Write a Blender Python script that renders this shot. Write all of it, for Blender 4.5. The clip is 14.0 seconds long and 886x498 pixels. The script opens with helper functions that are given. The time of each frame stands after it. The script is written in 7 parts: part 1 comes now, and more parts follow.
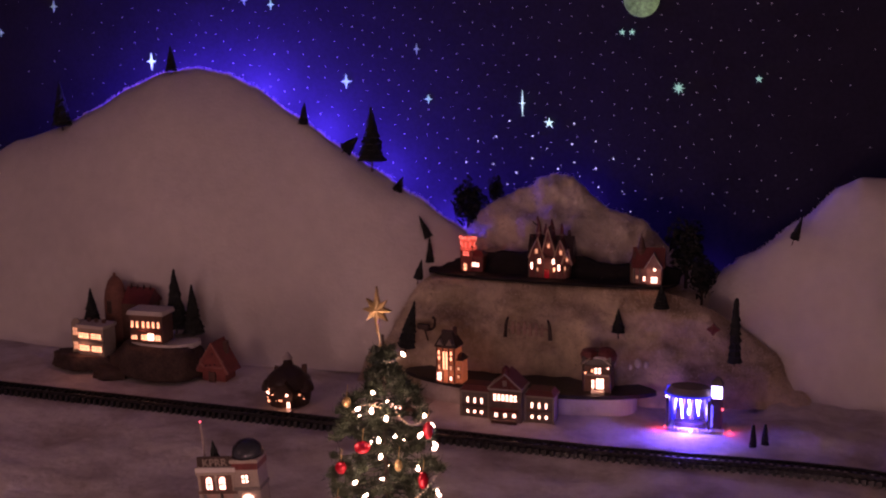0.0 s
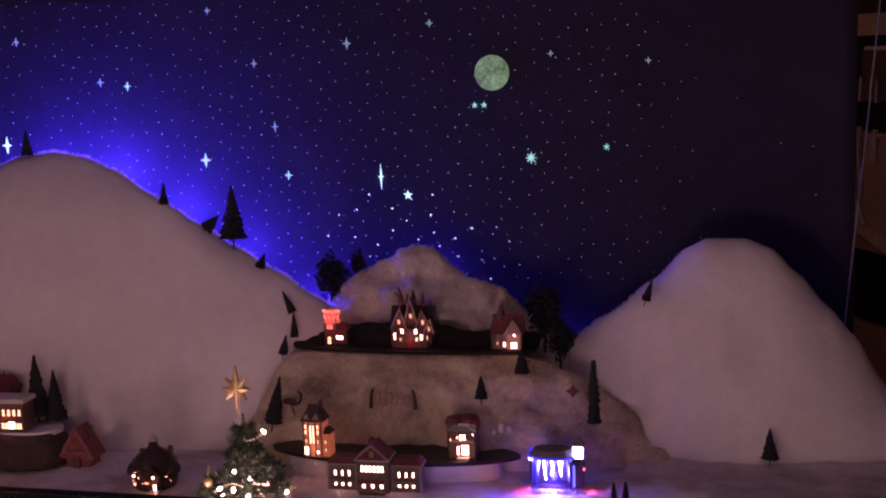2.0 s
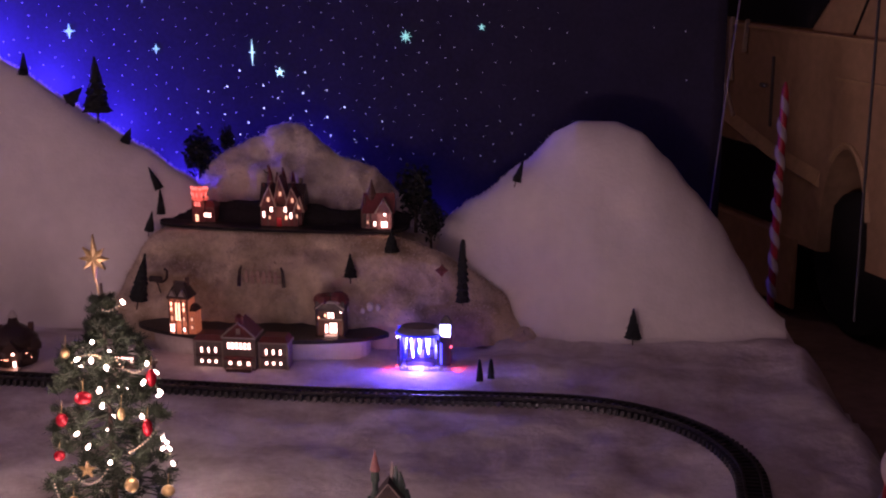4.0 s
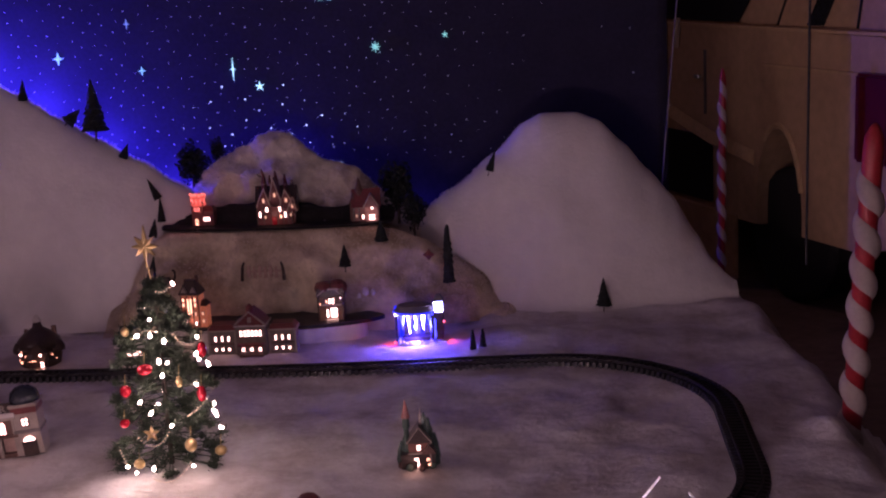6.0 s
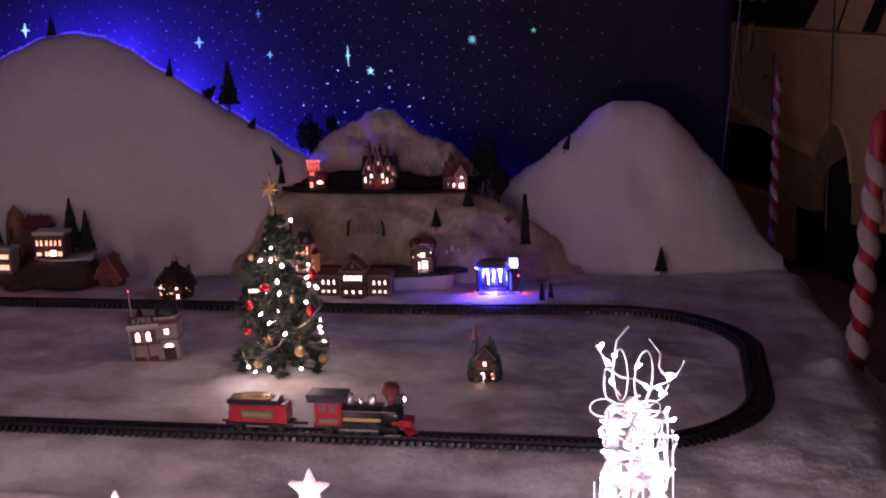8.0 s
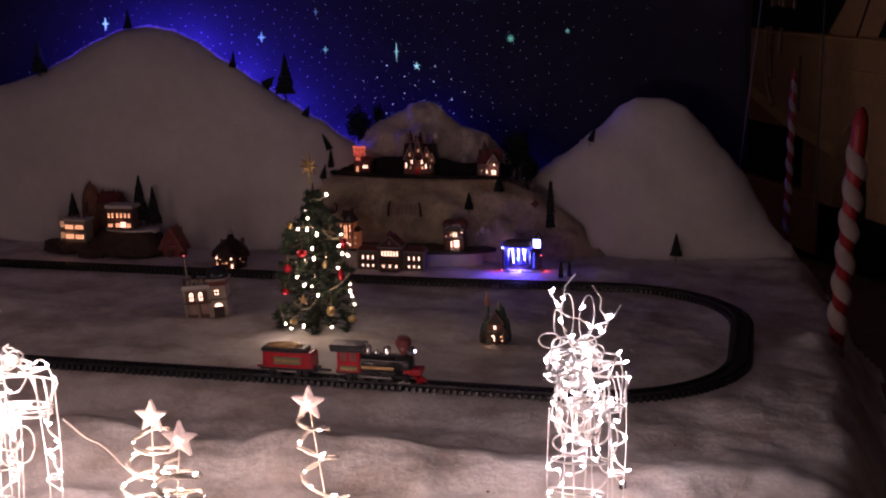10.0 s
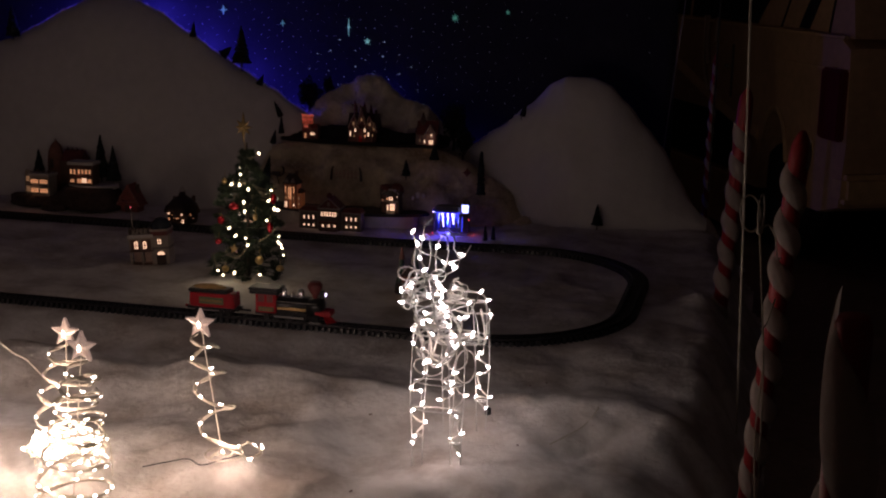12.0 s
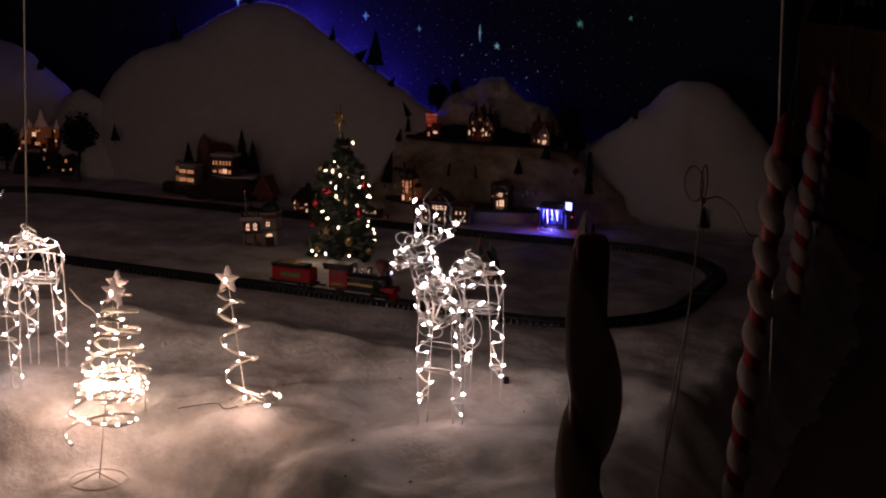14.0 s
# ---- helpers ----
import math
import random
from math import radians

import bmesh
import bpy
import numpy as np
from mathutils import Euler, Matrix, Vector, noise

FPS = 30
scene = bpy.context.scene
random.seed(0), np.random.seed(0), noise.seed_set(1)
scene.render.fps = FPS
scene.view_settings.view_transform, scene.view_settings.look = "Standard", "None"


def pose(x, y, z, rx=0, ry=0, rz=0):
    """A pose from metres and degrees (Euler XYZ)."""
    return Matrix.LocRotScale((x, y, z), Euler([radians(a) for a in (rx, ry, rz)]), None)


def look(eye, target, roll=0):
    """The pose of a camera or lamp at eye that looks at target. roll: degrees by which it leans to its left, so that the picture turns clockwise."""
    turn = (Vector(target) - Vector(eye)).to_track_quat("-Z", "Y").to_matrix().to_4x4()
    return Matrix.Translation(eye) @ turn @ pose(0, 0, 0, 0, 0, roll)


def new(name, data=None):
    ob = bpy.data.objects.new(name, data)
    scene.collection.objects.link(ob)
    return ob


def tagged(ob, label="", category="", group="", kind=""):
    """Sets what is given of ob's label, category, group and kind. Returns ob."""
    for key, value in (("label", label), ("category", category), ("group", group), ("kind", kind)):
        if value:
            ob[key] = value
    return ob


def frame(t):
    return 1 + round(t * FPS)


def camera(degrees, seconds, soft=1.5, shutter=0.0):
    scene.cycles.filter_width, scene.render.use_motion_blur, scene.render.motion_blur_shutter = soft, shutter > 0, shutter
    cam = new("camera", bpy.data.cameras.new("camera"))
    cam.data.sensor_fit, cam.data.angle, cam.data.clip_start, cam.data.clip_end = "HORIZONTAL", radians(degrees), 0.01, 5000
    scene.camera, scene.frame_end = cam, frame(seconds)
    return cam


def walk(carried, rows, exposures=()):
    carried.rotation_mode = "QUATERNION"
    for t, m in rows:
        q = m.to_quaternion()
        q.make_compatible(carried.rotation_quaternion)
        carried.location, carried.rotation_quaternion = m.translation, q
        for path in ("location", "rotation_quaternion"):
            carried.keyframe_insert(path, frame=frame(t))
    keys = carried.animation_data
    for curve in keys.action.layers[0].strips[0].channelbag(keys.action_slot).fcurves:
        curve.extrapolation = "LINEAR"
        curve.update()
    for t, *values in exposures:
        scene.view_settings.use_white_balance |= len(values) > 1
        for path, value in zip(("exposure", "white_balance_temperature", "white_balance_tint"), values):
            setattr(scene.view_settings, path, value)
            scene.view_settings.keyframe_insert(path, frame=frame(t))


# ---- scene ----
cam = camera(38.0, 14.0, soft=2.1)
PATH = [
    (0, (0.268, 0.28, 1.499), (-0.401, 2.125, 1.087), -0.9),
    (0.5, (0.268, 0.284, 1.508), (-0.346, 2.157, 1.134), -1.3),
    (1, (0.296, 0.264, 1.528), (-0.331, 2.141, 1.195), -2.0),
    (1.5, (0.333, 0.239, 1.54), (-0.258, 2.132, 1.233), -1.9),
    (2, (0.348, 0.228, 1.532), (-0.142, 2.148, 1.217), -2.1),
    (2.5, (0.375, 0.216, 1.525), (-0.036, 2.151, 1.182), -2.3),
    (3, (0.38, 0.214, 1.512), (0.009, 2.149, 1.132), -2.5),
    (3.5, (0.386, 0.219, 1.493), (0.069, 2.153, 1.065), -1.8),
    (4, (0.381, 0.256, 1.467), (0.075, 2.18, 0.988), -0.2),
    (4.2, (0.386, 0.275, 1.456), (0.071, 2.191, 0.949), 0.4),
    (6.3, (0.171, -0.377, 1.429), (-0.0, 1.573, 0.989), -3.1),
    (6.5, (0.167, -0.45, 1.462), (0.015, 1.496, 0.997), -1.0),
    (7, (0.228, -0.586, 1.426), (0.009, 1.355, 0.973), 0.6),
    (7.5, (0.373, -0.857, 1.402), (0.01, 1.068, 0.967), -1.0),
    (8, (0.404, -1.045, 1.408), (0.054, 0.884, 0.982), -1.6),
    (8.2, (0.403, -1.139, 1.416), (0.067, 0.796, 1.0), -1.8),
    (10.3, (0.771, -1.584, 1.408), (0.289, 0.319, 0.99), -0.7),
    (10.5, (0.778, -1.632, 1.407), (0.3, 0.274, 1.0), -0.3),
    (11, (0.819, -1.756, 1.39), (0.324, 0.143, 0.97), 2.4),
    (11.5, (0.949, -1.836, 1.401), (0.509, 0.073, 0.964), 0.2),
    (12, (1.195, -1.905, 1.399), (0.72, -0.007, 0.956), 1.0),
    (12.5, (1.349, -2.008, 1.397), (0.853, -0.119, 0.938), 0.8),
    (13, (1.447, -2.08, 1.379), (0.815, -0.222, 0.958), 1.3),
    (13.5, (1.7, -1.979, 1.313), (0.906, -0.177, 0.927), 2.5),
    (14, (1.932, -1.948, 1.307), (1.11, -0.164, 0.895), 0.9),
]
walk(cam, [(t, look(eye, target, roll)) for t, eye, target, roll in PATH], exposures=[
    (0.0, 2.60, 6900, 78), (1.0, 2.82, 6600, 78), (2.0, 3.0, 6200, 77), (4.0, 3.05, 5900, 69), (6.3, 2.8, 5550, 65), (8.2, 2.5, 5400, 58), (9.3, 2.15, 5700, 49), (10.3, 1.52, 5900, 38),
    (11.0, 1.02, 5750, 22), (11.5, 0.68, 5800, 23), (12.0, 0.42, 5950, 27), (14.0, 0.14, 6200, 35)])

# ---- world: the dark of the garage at night ----
world = bpy.data.worlds.new("night")
scene.world = world
world.use_nodes = True
world.node_tree.nodes["Background"].inputs[0].default_value = (0.25, 0.2, 0.3, 1)
world.node_tree.nodes["Background"].inputs[1].default_value = 0.01

WARM = (1.0, 0.72, 0.48)
COOL = (1.0, 0.74, 0.52)
BLUE = (0.10, 0.07, 1.0)


def lamp(name, where, watts, colour, radius=0.02):
    data = bpy.data.lights.new(name, "POINT")
    data.energy, data.color, data.shadow_soft_size = watts, colour, radius
    ob = new(name, data)
    ob.location = where
    return ob


# string lights on the two deer and the three spiral trees, plus two unseen fill lamps to the west
for where, watts in (((0.33, 1.50, 0.33), 0.05), ((0.30, 1.54, 0.08), 0.19), ((0.37, 1.80, 0.09), 0.09),
                     ((-1.16, 1.12, 0.34), 0.55), ((-1.16, 1.40, 0.38), 0.7), ((-1.10, 1.44, 0.16), 0.15), ((-1.08, 0.97, 0.53), 0.5),
                     # unseen, added to brighten the western mountain
                     ((-2.45, 1.30, 0.40), 0.9), ((-2.90, 1.75, 0.85), 2.0),
                     ((-0.32, 1.22, 0.22), 0.30), ((-0.22, 1.29, 0.045), 0.55), ((-0.74, 1.19, 0.20), 0.5), ((-0.71, 1.12, 0.075), 2.7),
                     ((-0.53, 0.92, 0.18), 0.45), ((-0.54, 0.88, 0.02), 0.18), ((-0.44, 0.86, 0.06), 0.10)):
    lamp("string_light_lamp", where, watts, COOL if abs(where[0] + 0.4) > 0.6 else WARM, 0.03)
# Christmas tree
TREEWARM = (1.0, 0.80, 0.50)
for where, watts in (((-0.93, 3.04, 0.09), 0.003), ((-1.03, 3.04, 0.07), 0.003), ((-0.84, 3.07, 0.08), 0.003), ((-1.12, 3.08, 0.08), 0.003), ((-0.93, 3.02, 0.30), 0.07), ((-0.83, 3.06, 0.22), 0.05), ((-1.03, 3.05, 0.40), 0.06), ((-0.88, 3.09, 0.48), 0.05), ((-1.05, 3.04, 0.16), 0.03)):
    lamp("tree_light_lamp", where, watts, TREEWARM, 0.03)
# light out of the windows of the houses on the shelf and the ledge
for where, watts, colour in (((-1.28, 4.775, 0.47), 0.004, (1.0, 0.25, 0.10)), ((-0.955, 4.755, 0.44), 0.003, (1.0, 0.5, 0.22)), ((-0.575, 4.745, 0.44), 0.002, (1.0, 0.5, 0.22)),
                             ((-1.24, 4.42, 0.11), 0.005, (1.0, 0.5, 0.22)), ((-0.69, 4.47, 0.11), 0.005, (1.0, 0.6, 0.3)), ((-2.44, 4.36, 0.20), 0.006, (1.0, 0.5, 0.22)), ((-2.74, 4.38, 0.12), 0.005, (1.0, 0.5, 0.22)), ((-1.76, 4.18, 0.03), 0.003, (1.0, 0.5, 0.22)), ((-0.245, 3.155, 0.022), 0.0022, (1.0, 0.6, 0.3))):
    lamp("window_lamp", where, watts, colour, 0.02)
# unseen lamp added behind the sky cloth to brighten the car's flank
lamp("garage_lamp", (-0.5, 6.55, 1.95), 0.38, (1.0, 0.66, 0.42), 0.06)
# blue floodlights behind the mountains
for where, watts in (((-3.05, 5.29, 0.84), 0.7), ((-2.75, 5.29, 0.98), 1.8), ((-2.45, 5.29, 1.00), 1.8), ((-2.15, 5.29, 0.84), 1.45), ((-1.85, 5.30, 0.66), 0.85), ((-1.55, 5.31, 0.47), 0.52),
                     ((-1.02, 5.375, 0.55), 0.24), ((-0.45, 5.35, 0.26), 0.07)):
    lamp("blue_flood_lamp", where, watts, BLUE, 0.04)
# blue and red light of the toy stage
lamp("stage_lamp", (-0.365, 4.388, 0.042), 0.24, (0.09, 0.06, 1.0), 0.012)
lamp("stage_lamp", (-0.365, 4.408, 0.100), 0.34, (0.13, 0.08, 1.0), 0.02)
lamp("stage_lamp", (-0.36, 4.375, 0.028), 0.02, (0.45, 0.4, 1.0), 0.010)
lamp("stage_lamp", (-0.225, 4.40, 0.018), 0.010, (1.0, 0.08, 0.05), 0.008)
lamp("stage_lamp", (-0.465, 4.40, 0.018), 0.008, (1.0, 0.08, 0.05), 0.008)


# ---- materials ----
def material(name, colour, rough=0.6, metal=0.0, vary=0.15, scale=20.0, bump=0.0, bump_scale=60.0, glow=None, strength=0.0, random_tint=0.0):
    m = bpy.data.materials.new(name)
    m.use_nodes = True
    nt = m.node_tree
    b = nt.nodes["Principled BSDF"]
    b.inputs["Roughness"].default_value, b.inputs["Metallic"].default_value = rough, metal
    co = nt.nodes.new("ShaderNodeTexCoord")
    n1, n2 = nt.nodes.new("ShaderNodeTexNoise"), nt.nodes.new("ShaderNodeTexNoise")
    n1.inputs["Scale"].default_value, n2.inputs["Scale"].default_value = scale, scale * 7
    n1.inputs["Detail"].default_value, n2.inputs["Detail"].default_value = 4, 3
    mix = nt.nodes.new("ShaderNodeMath")
    mix.operation = "ADD"
    for n in (n1, n2):
        nt.links.new(co.outputs["Object"], n.inputs["Vector"])
    nt.links.new(n1.outputs["Fac"], mix.inputs[0])
    nt.links.new(n2.outputs["Fac"], mix.inputs[1])
    ramp = nt.nodes.new("ShaderNodeValToRGB")
    lo, hi = [max(0.0, c * (1 - vary)) for c in colour], [min(1.0, c * (1 + vary)) for c in colour]
    ramp.color_ramp.elements[0].position, ramp.color_ramp.elements[1].position = 0.35, 0.65
    ramp.color_ramp.elements[0].color, ramp.color_ramp.elements[1].color = (*lo, 1), (*hi, 1)
    half = nt.nodes.new("ShaderNodeMath")
    half.operation, half.inputs[1].default_value = "MULTIPLY", 0.5
    nt.links.new(mix.outputs[0], half.inputs[0])
    nt.links.new(half.outputs[0], ramp.inputs[0])
    out = ramp.outputs[0]
    if random_tint:
        info, hsv = nt.nodes.new("ShaderNodeObjectInfo"), nt.nodes.new("ShaderNodeHueSaturation")
        span = nt.nodes.new("ShaderNodeMapRange")
        span.inputs[3].default_value, span.inputs[4].default_value = 1 - random_tint, 1 + random_tint
        nt.links.new(info.outputs["Random"], span.inputs[0])
        nt.links.new(span.outputs[0], hsv.inputs["Value"])
        nt.links.new(out, hsv.inputs["Color"])
        out = hsv.outputs[0]
    nt.links.new(out, b.inputs["Base Color"])
    if bump:
        nb, bp = nt.nodes.new("ShaderNodeTexNoise"), nt.nodes.new("ShaderNodeBump")
        nb.inputs["Scale"].default_value, nb.inputs["Detail"].default_value = bump_scale, 5
        nt.links.new(co.outputs["Object"], nb.inputs["Vector"])
        bp.inputs["Strength"].default_value, bp.inputs["Distance"].default_value = bump, 0.01
        nt.links.new(nb.outputs["Fac"], bp.inputs["Height"])
        nt.links.new(bp.outputs[0], b.inputs["Normal"])
    if glow:
        b.inputs["Emission Color"].default_value, b.inputs["Emission Strength"].default_value = (*glow, 1), strength
    return m


def batting(name, clean, worn, patch, bump, bump_scale):
    """Cotton batting: fluffy relief and duller worn patches at two sizes."""
    m = bpy.data.materials.new(name)
    m.use_nodes = True
    nt = m.node_tree
    b = nt.nodes["Principled BSDF"]
    b.inputs["Roughness"].default_value = 0.95
    co = nt.nodes.new("ShaderNodeTexCoord")
    big, small, fluff = (nt.nodes.new("ShaderNodeTexNoise") for _ in range(3))
    for n, sc, de in ((big, patch, 5), (small, patch * 9, 4), (fluff, bump_scale, 6)):
        n.inputs["Scale"].default_value, n.inputs["Detail"].default_value, n.inputs["Roughness"].default_value = sc, de, 0.6
        nt.links.new(co.outputs["Object"], n.inputs["Vector"])
    mix = nt.nodes.new("ShaderNodeMath")
    mix.operation, mix.inputs[1].default_value = "MULTIPLY_ADD", 0.16
    nt.links.new(small.outputs["Fac"], mix.inputs[0])
    nt.links.new(big.outputs["Fac"], mix.inputs[2])
    ramp = nt.nodes.new("ShaderNodeValToRGB")
    ramp.color_ramp.elements[0].position, ramp.color_ramp.elements[1].position = 0.42, 0.68
    ramp.color_ramp.elements[0].color, ramp.color_ramp.elements[1].color = (*worn, 1), (*clean, 1)
    nt.links.new(mix.outputs[0], ramp.inputs[0])
    nt.links.new(ramp.outputs[0], b.inputs["Base Color"])
    bp = nt.nodes.new("ShaderNodeBump")
    bp.inputs["Strength"].default_value, bp.inputs["Distance"].default_value = bump, 0.012
    nt.links.new(fluff.outputs["Fac"], bp.inputs["Height"])
    nt.links.new(bp.outputs[0], b.inputs["Normal"])
    return m


def translucent(m, share):
    """Lets part of the light through a fluffy material."""
    nt = m.node_tree
    b, out = nt.nodes["Principled BSDF"], nt.nodes["Material Output"]
    tr, mix = nt.nodes.new("ShaderNodeBsdfTranslucent"), nt.nodes.new("ShaderNodeMixShader")
    tr.inputs[0].default_value, mix.inputs[0].default_value = (0.8, 0.72, 0.66, 1), share
    nt.links.new(b.outputs[0], mix.inputs[1])
    nt.links.new(tr.outputs[0], mix.inputs[2])
    nt.links.new(mix.outputs[0], out.inputs["Surface"])
    return m


SNOW = batting("snow_batting", (0.82, 0.79, 0.75), (0.48, 0.425, 0.375), 4.0, 0.55, 34)
FELT = material("mountain_fleece", (0.75, 0.715, 0.68), 0.95, vary=0.055, scale=2.6, bump=0.2, bump_scale=60)
# one cotton, two tones: paler peak and darker tan slope paint in the light's gradient
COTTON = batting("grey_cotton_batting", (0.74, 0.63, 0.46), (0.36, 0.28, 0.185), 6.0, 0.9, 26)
LITCOTTON = batting("pale_cotton_batting", (0.84, 0.76, 0.64), (0.58, 0.49, 0.38), 6.0, 0.9, 26)
CLOTH = material("night_sky_cloth", (0.020, 0.0180, 0.037), 0.9, vary=0.2, scale=8, bump=0.2, bump_scale=300)
DOT = material("star_dot_paint", (0.8, 0.85, 0.9), 0.5, glow=(0.60, 0.78, 1.0), strength=0.033)
DOT_BRIGHT = material("bright_star_dot_paint", (0.8, 0.9, 0.9), 0.5, glow=(0.6, 0.85, 1.0), strength=0.19)
STAR = material("glow_star_plastic", (0.6, 0.8, 0.65), 0.5, glow=(0.14, 0.85, 0.55), strength=0.09)
STAR_DIM = material("dim_glow_star_plastic", (0.5, 0.7, 0.6), 0.5, glow=(0.22, 0.75, 0.5), strength=0.03)
STAR_WHITE = material("white_glow_star_plastic", (0.8, 0.9, 0.9), 0.5, glow=(0.35, 1.0, 0.8), strength=0.17)
MOON = material("moon_print", (0.18, 0.44, 0.17), 0.7, vary=0.6, scale=13, glow=(0.26, 0.55, 0.24), strength=0.045)
MOON.node_tree.links.new(MOON.node_tree.nodes["Principled BSDF"].inputs["Base Color"].links[0].from_socket, MOON.node_tree.nodes["Principled BSDF"].inputs["Emission Color"])
CONCRETE = material("garage_concrete", (0.24, 0.17, 0.125), 0.8, vary=0.25, scale=3, bump=0.2, bump_scale=40)
PLASTER = material("garage_plaster", (0.27, 0.24, 0.205), 0.9, vary=0.15, scale=4, bump=0.15, bump_scale=60)
WOODTRIM = material("pale_wood_batten", (0.5, 0.34, 0.22), 0.7, vary=0.2, scale=15)
BLACKCLOTH = material("black_felt", (0.013, 0.011, 0.011), 0.95, vary=0.4, scale=10, bump=0.4)
BLACK = material("black_board", (0.016, 0.014, 0.014), 0.45, vary=0.3, scale=12, bump=0.15)
TRACK = material("black_track_plastic", (0.02, 0.02, 0.022), 0.38, vary=0.3, scale=30, random_tint=0.3)
RAIL = material("dull_metal_rail", (0.022, 0.021, 0.023), 0.42, metal=0.4, vary=0.2)
WIRE = material("white_wire", (0.62, 0.57, 0.48), 0.45, vary=0.1)
DEERWIRE = material("white_deer_wire", (0.66, 0.64, 0.60), 0.45, vary=0.1)
DEERCORD = material("white_deer_cord", (0.78, 0.74, 0.68), 0.6, vary=0.15, scale=60)
CORD = material("white_cord", (0.55, 0.50, 0.41), 0.7, vary=0.15, scale=60)
TWINE = material("grey_twine", (0.22, 0.20, 0.17), 0.85, vary=0.3, scale=90)
BLACKCORD = material("black_cord", (0.012, 0.012, 0.012), 0.7)
BULB = material("lit_mini_bulb", (0.9, 0.85, 0.7), 0.2, glow=(1.0, 0.84, 0.60), strength=17)
COOLBULB = material("lit_white_mini_bulb", (0.9, 0.88, 0.8), 0.2, glow=(1.0, 0.90, 0.76), strength=19)
TREEBULB = material("lit_tree_bulb", (0.9, 0.9, 0.8), 0.2, glow=(1.0, 0.80, 0.44), strength=6.0)
STARCAP = material("clear_star_plastic", (0.72, 0.60, 0.50), 0.25, vary=0.25, scale=45, glow=(1.0, 0.66, 0.46), strength=0.16)
PANE = material("warm_window", (0.8, 0.5, 0.25), 0.4, glow=(1.0, 0.42, 0.16), strength=0.44)
PANE_WHITE = material("bright_window", (0.9, 0.8, 0.6), 0.4, glow=(1.0, 0.60, 0.32), strength=0.85)
LITWALL = material("lit_pink_porcelain", (0.24, 0.10, 0.08), 0.35, vary=0.5, scale=60, glow=(1.0, 0.34, 0.18), strength=0.014)
PEARL = material("pearl_glass", (0.80, 0.76, 0.70), 0.2, vary=0.1)
LITCLAY = material("pale_clay", (0.50, 0.34, 0.27), 0.7, vary=0.2, scale=50)
STATION = material("grey_cream_porcelain", (0.19, 0.155, 0.13), 0.35, vary=0.25, scale=50)
PANE_DIM = material("dim_window", (0.7, 0.5, 0.3), 0.4, glow=(1.0, 0.5, 0.2), strength=0.12)
PANE_RED = material("red_lit_porcelain", (0.7, 0.12, 0.08), 0.35, glow=(1.0, 0.20, 0.10), strength=0.2)
LITRED = material("glowing_red_porcelain", (0.55, 0.08, 0.05), 0.35, vary=0.5, scale=70, glow=(1.0, 0.16, 0.07), strength=0.085)
PANE_BLUE = material("blue_lit_stage", (0.1, 0.1, 0.6), 0.4, glow=(0.07, 0.08, 1.0), strength=0.7)
PANE_ICE = material("ice_blue_lit_icicle", (0.4, 0.5, 0.9), 0.4, glow=(0.35, 0.45, 1.0), strength=1.6)
STAGEBACK = material("deep_blue_stage_wall", (0.03, 0.03, 0.2), 0.4, glow=(0.03, 0.04, 1.0), strength=0.16)
PANE_SIGN = material("white_lit_sign", (0.9, 0.9, 1.0), 0.4, glow=(0.85, 0.75, 1.0), strength=2.2)
PANE_GREEN = material("green_lit_bulb", (0.3, 0.9, 0.5), 0.4, glow=(0.2, 1.0, 0.5), strength=1.0)
PANE_PINK = material("red_lit_bulb", (0.9, 0.2, 0.2), 0.4, glow=(1.0, 0.1, 0.12), strength=0.5)
ORANGE = material("orange_lit_porcelain", (0.34, 0.15, 0.08), 0.3, vary=0.35, glow=(1.0, 0.28, 0.08), strength=0.032)
SNOWLIT = material("lit_snow_porcelain", (0.62, 0.48, 0.42), 0.4, vary=0.15, scale=60, glow=(1.0, 0.55, 0.40), strength=0.03)
GINGER = material("red_gingerbread_clay", (0.27, 0.075, 0.06), 0.7, vary=0.3, scale=25, bump=0.3)
CREAM = material("cream_porcelain", (0.34, 0.29, 0.24), 0.3, vary=0.15)
BROWN = material("brown_porcelain", (0.13, 0.07, 0.05), 0.4, vary=0.3)
DARKBROWN = material("dark_brown_porcelain", (0.045, 0.028, 0.022), 0.35, vary=0.35)
CHURCH = material("reddish_clay", (0.22, 0.095, 0.065), 0.7, vary=0.3, scale=25, bump=0.3)
PINKROOF = material("dull_pink_porcelain", (0.40, 0.16, 0.13), 0.4, vary=0.2)
MAROON = material("maroon_porcelain", (0.17, 0.04, 0.035), 0.35, vary=0.3)
GREYSTONE = material("grey_porcelain", (0.15, 0.13, 0.12), 0.4, vary=0.25)
ROCK = material("brown_foam_rock", (0.062, 0.038, 0.030), 0.85, vary=0.45, scale=18, bump=0.8, bump_scale=35)
SNOWROOF = material("porcelain_snow", (0.55, 0.51, 0.47), 0.5, vary=0.08)
GREENROOF = material("green_porcelain", (0.06, 0.10, 0.075), 0.35, vary=0.3)
LOCODOME = material("dark_slate_porcelain", (0.022, 0.026, 0.034), 0.25, vary=0.3)
SPRUCE = material("dark_bottle_brush", (0.012, 0.016, 0.014), 0.9, vary=0.4, scale=40)
FIR = material("artificial_fir_needles", (0.026, 0.043, 0.021), 0.55, vary=0.5, scale=30)
BARK = material("dark_stem", (0.06, 0.04, 0.03), 0.8)
REDBALL = material("shiny_red_ornament", (0.36, 0.012, 0.018), 0.12, metal=0.35, vary=0.1)
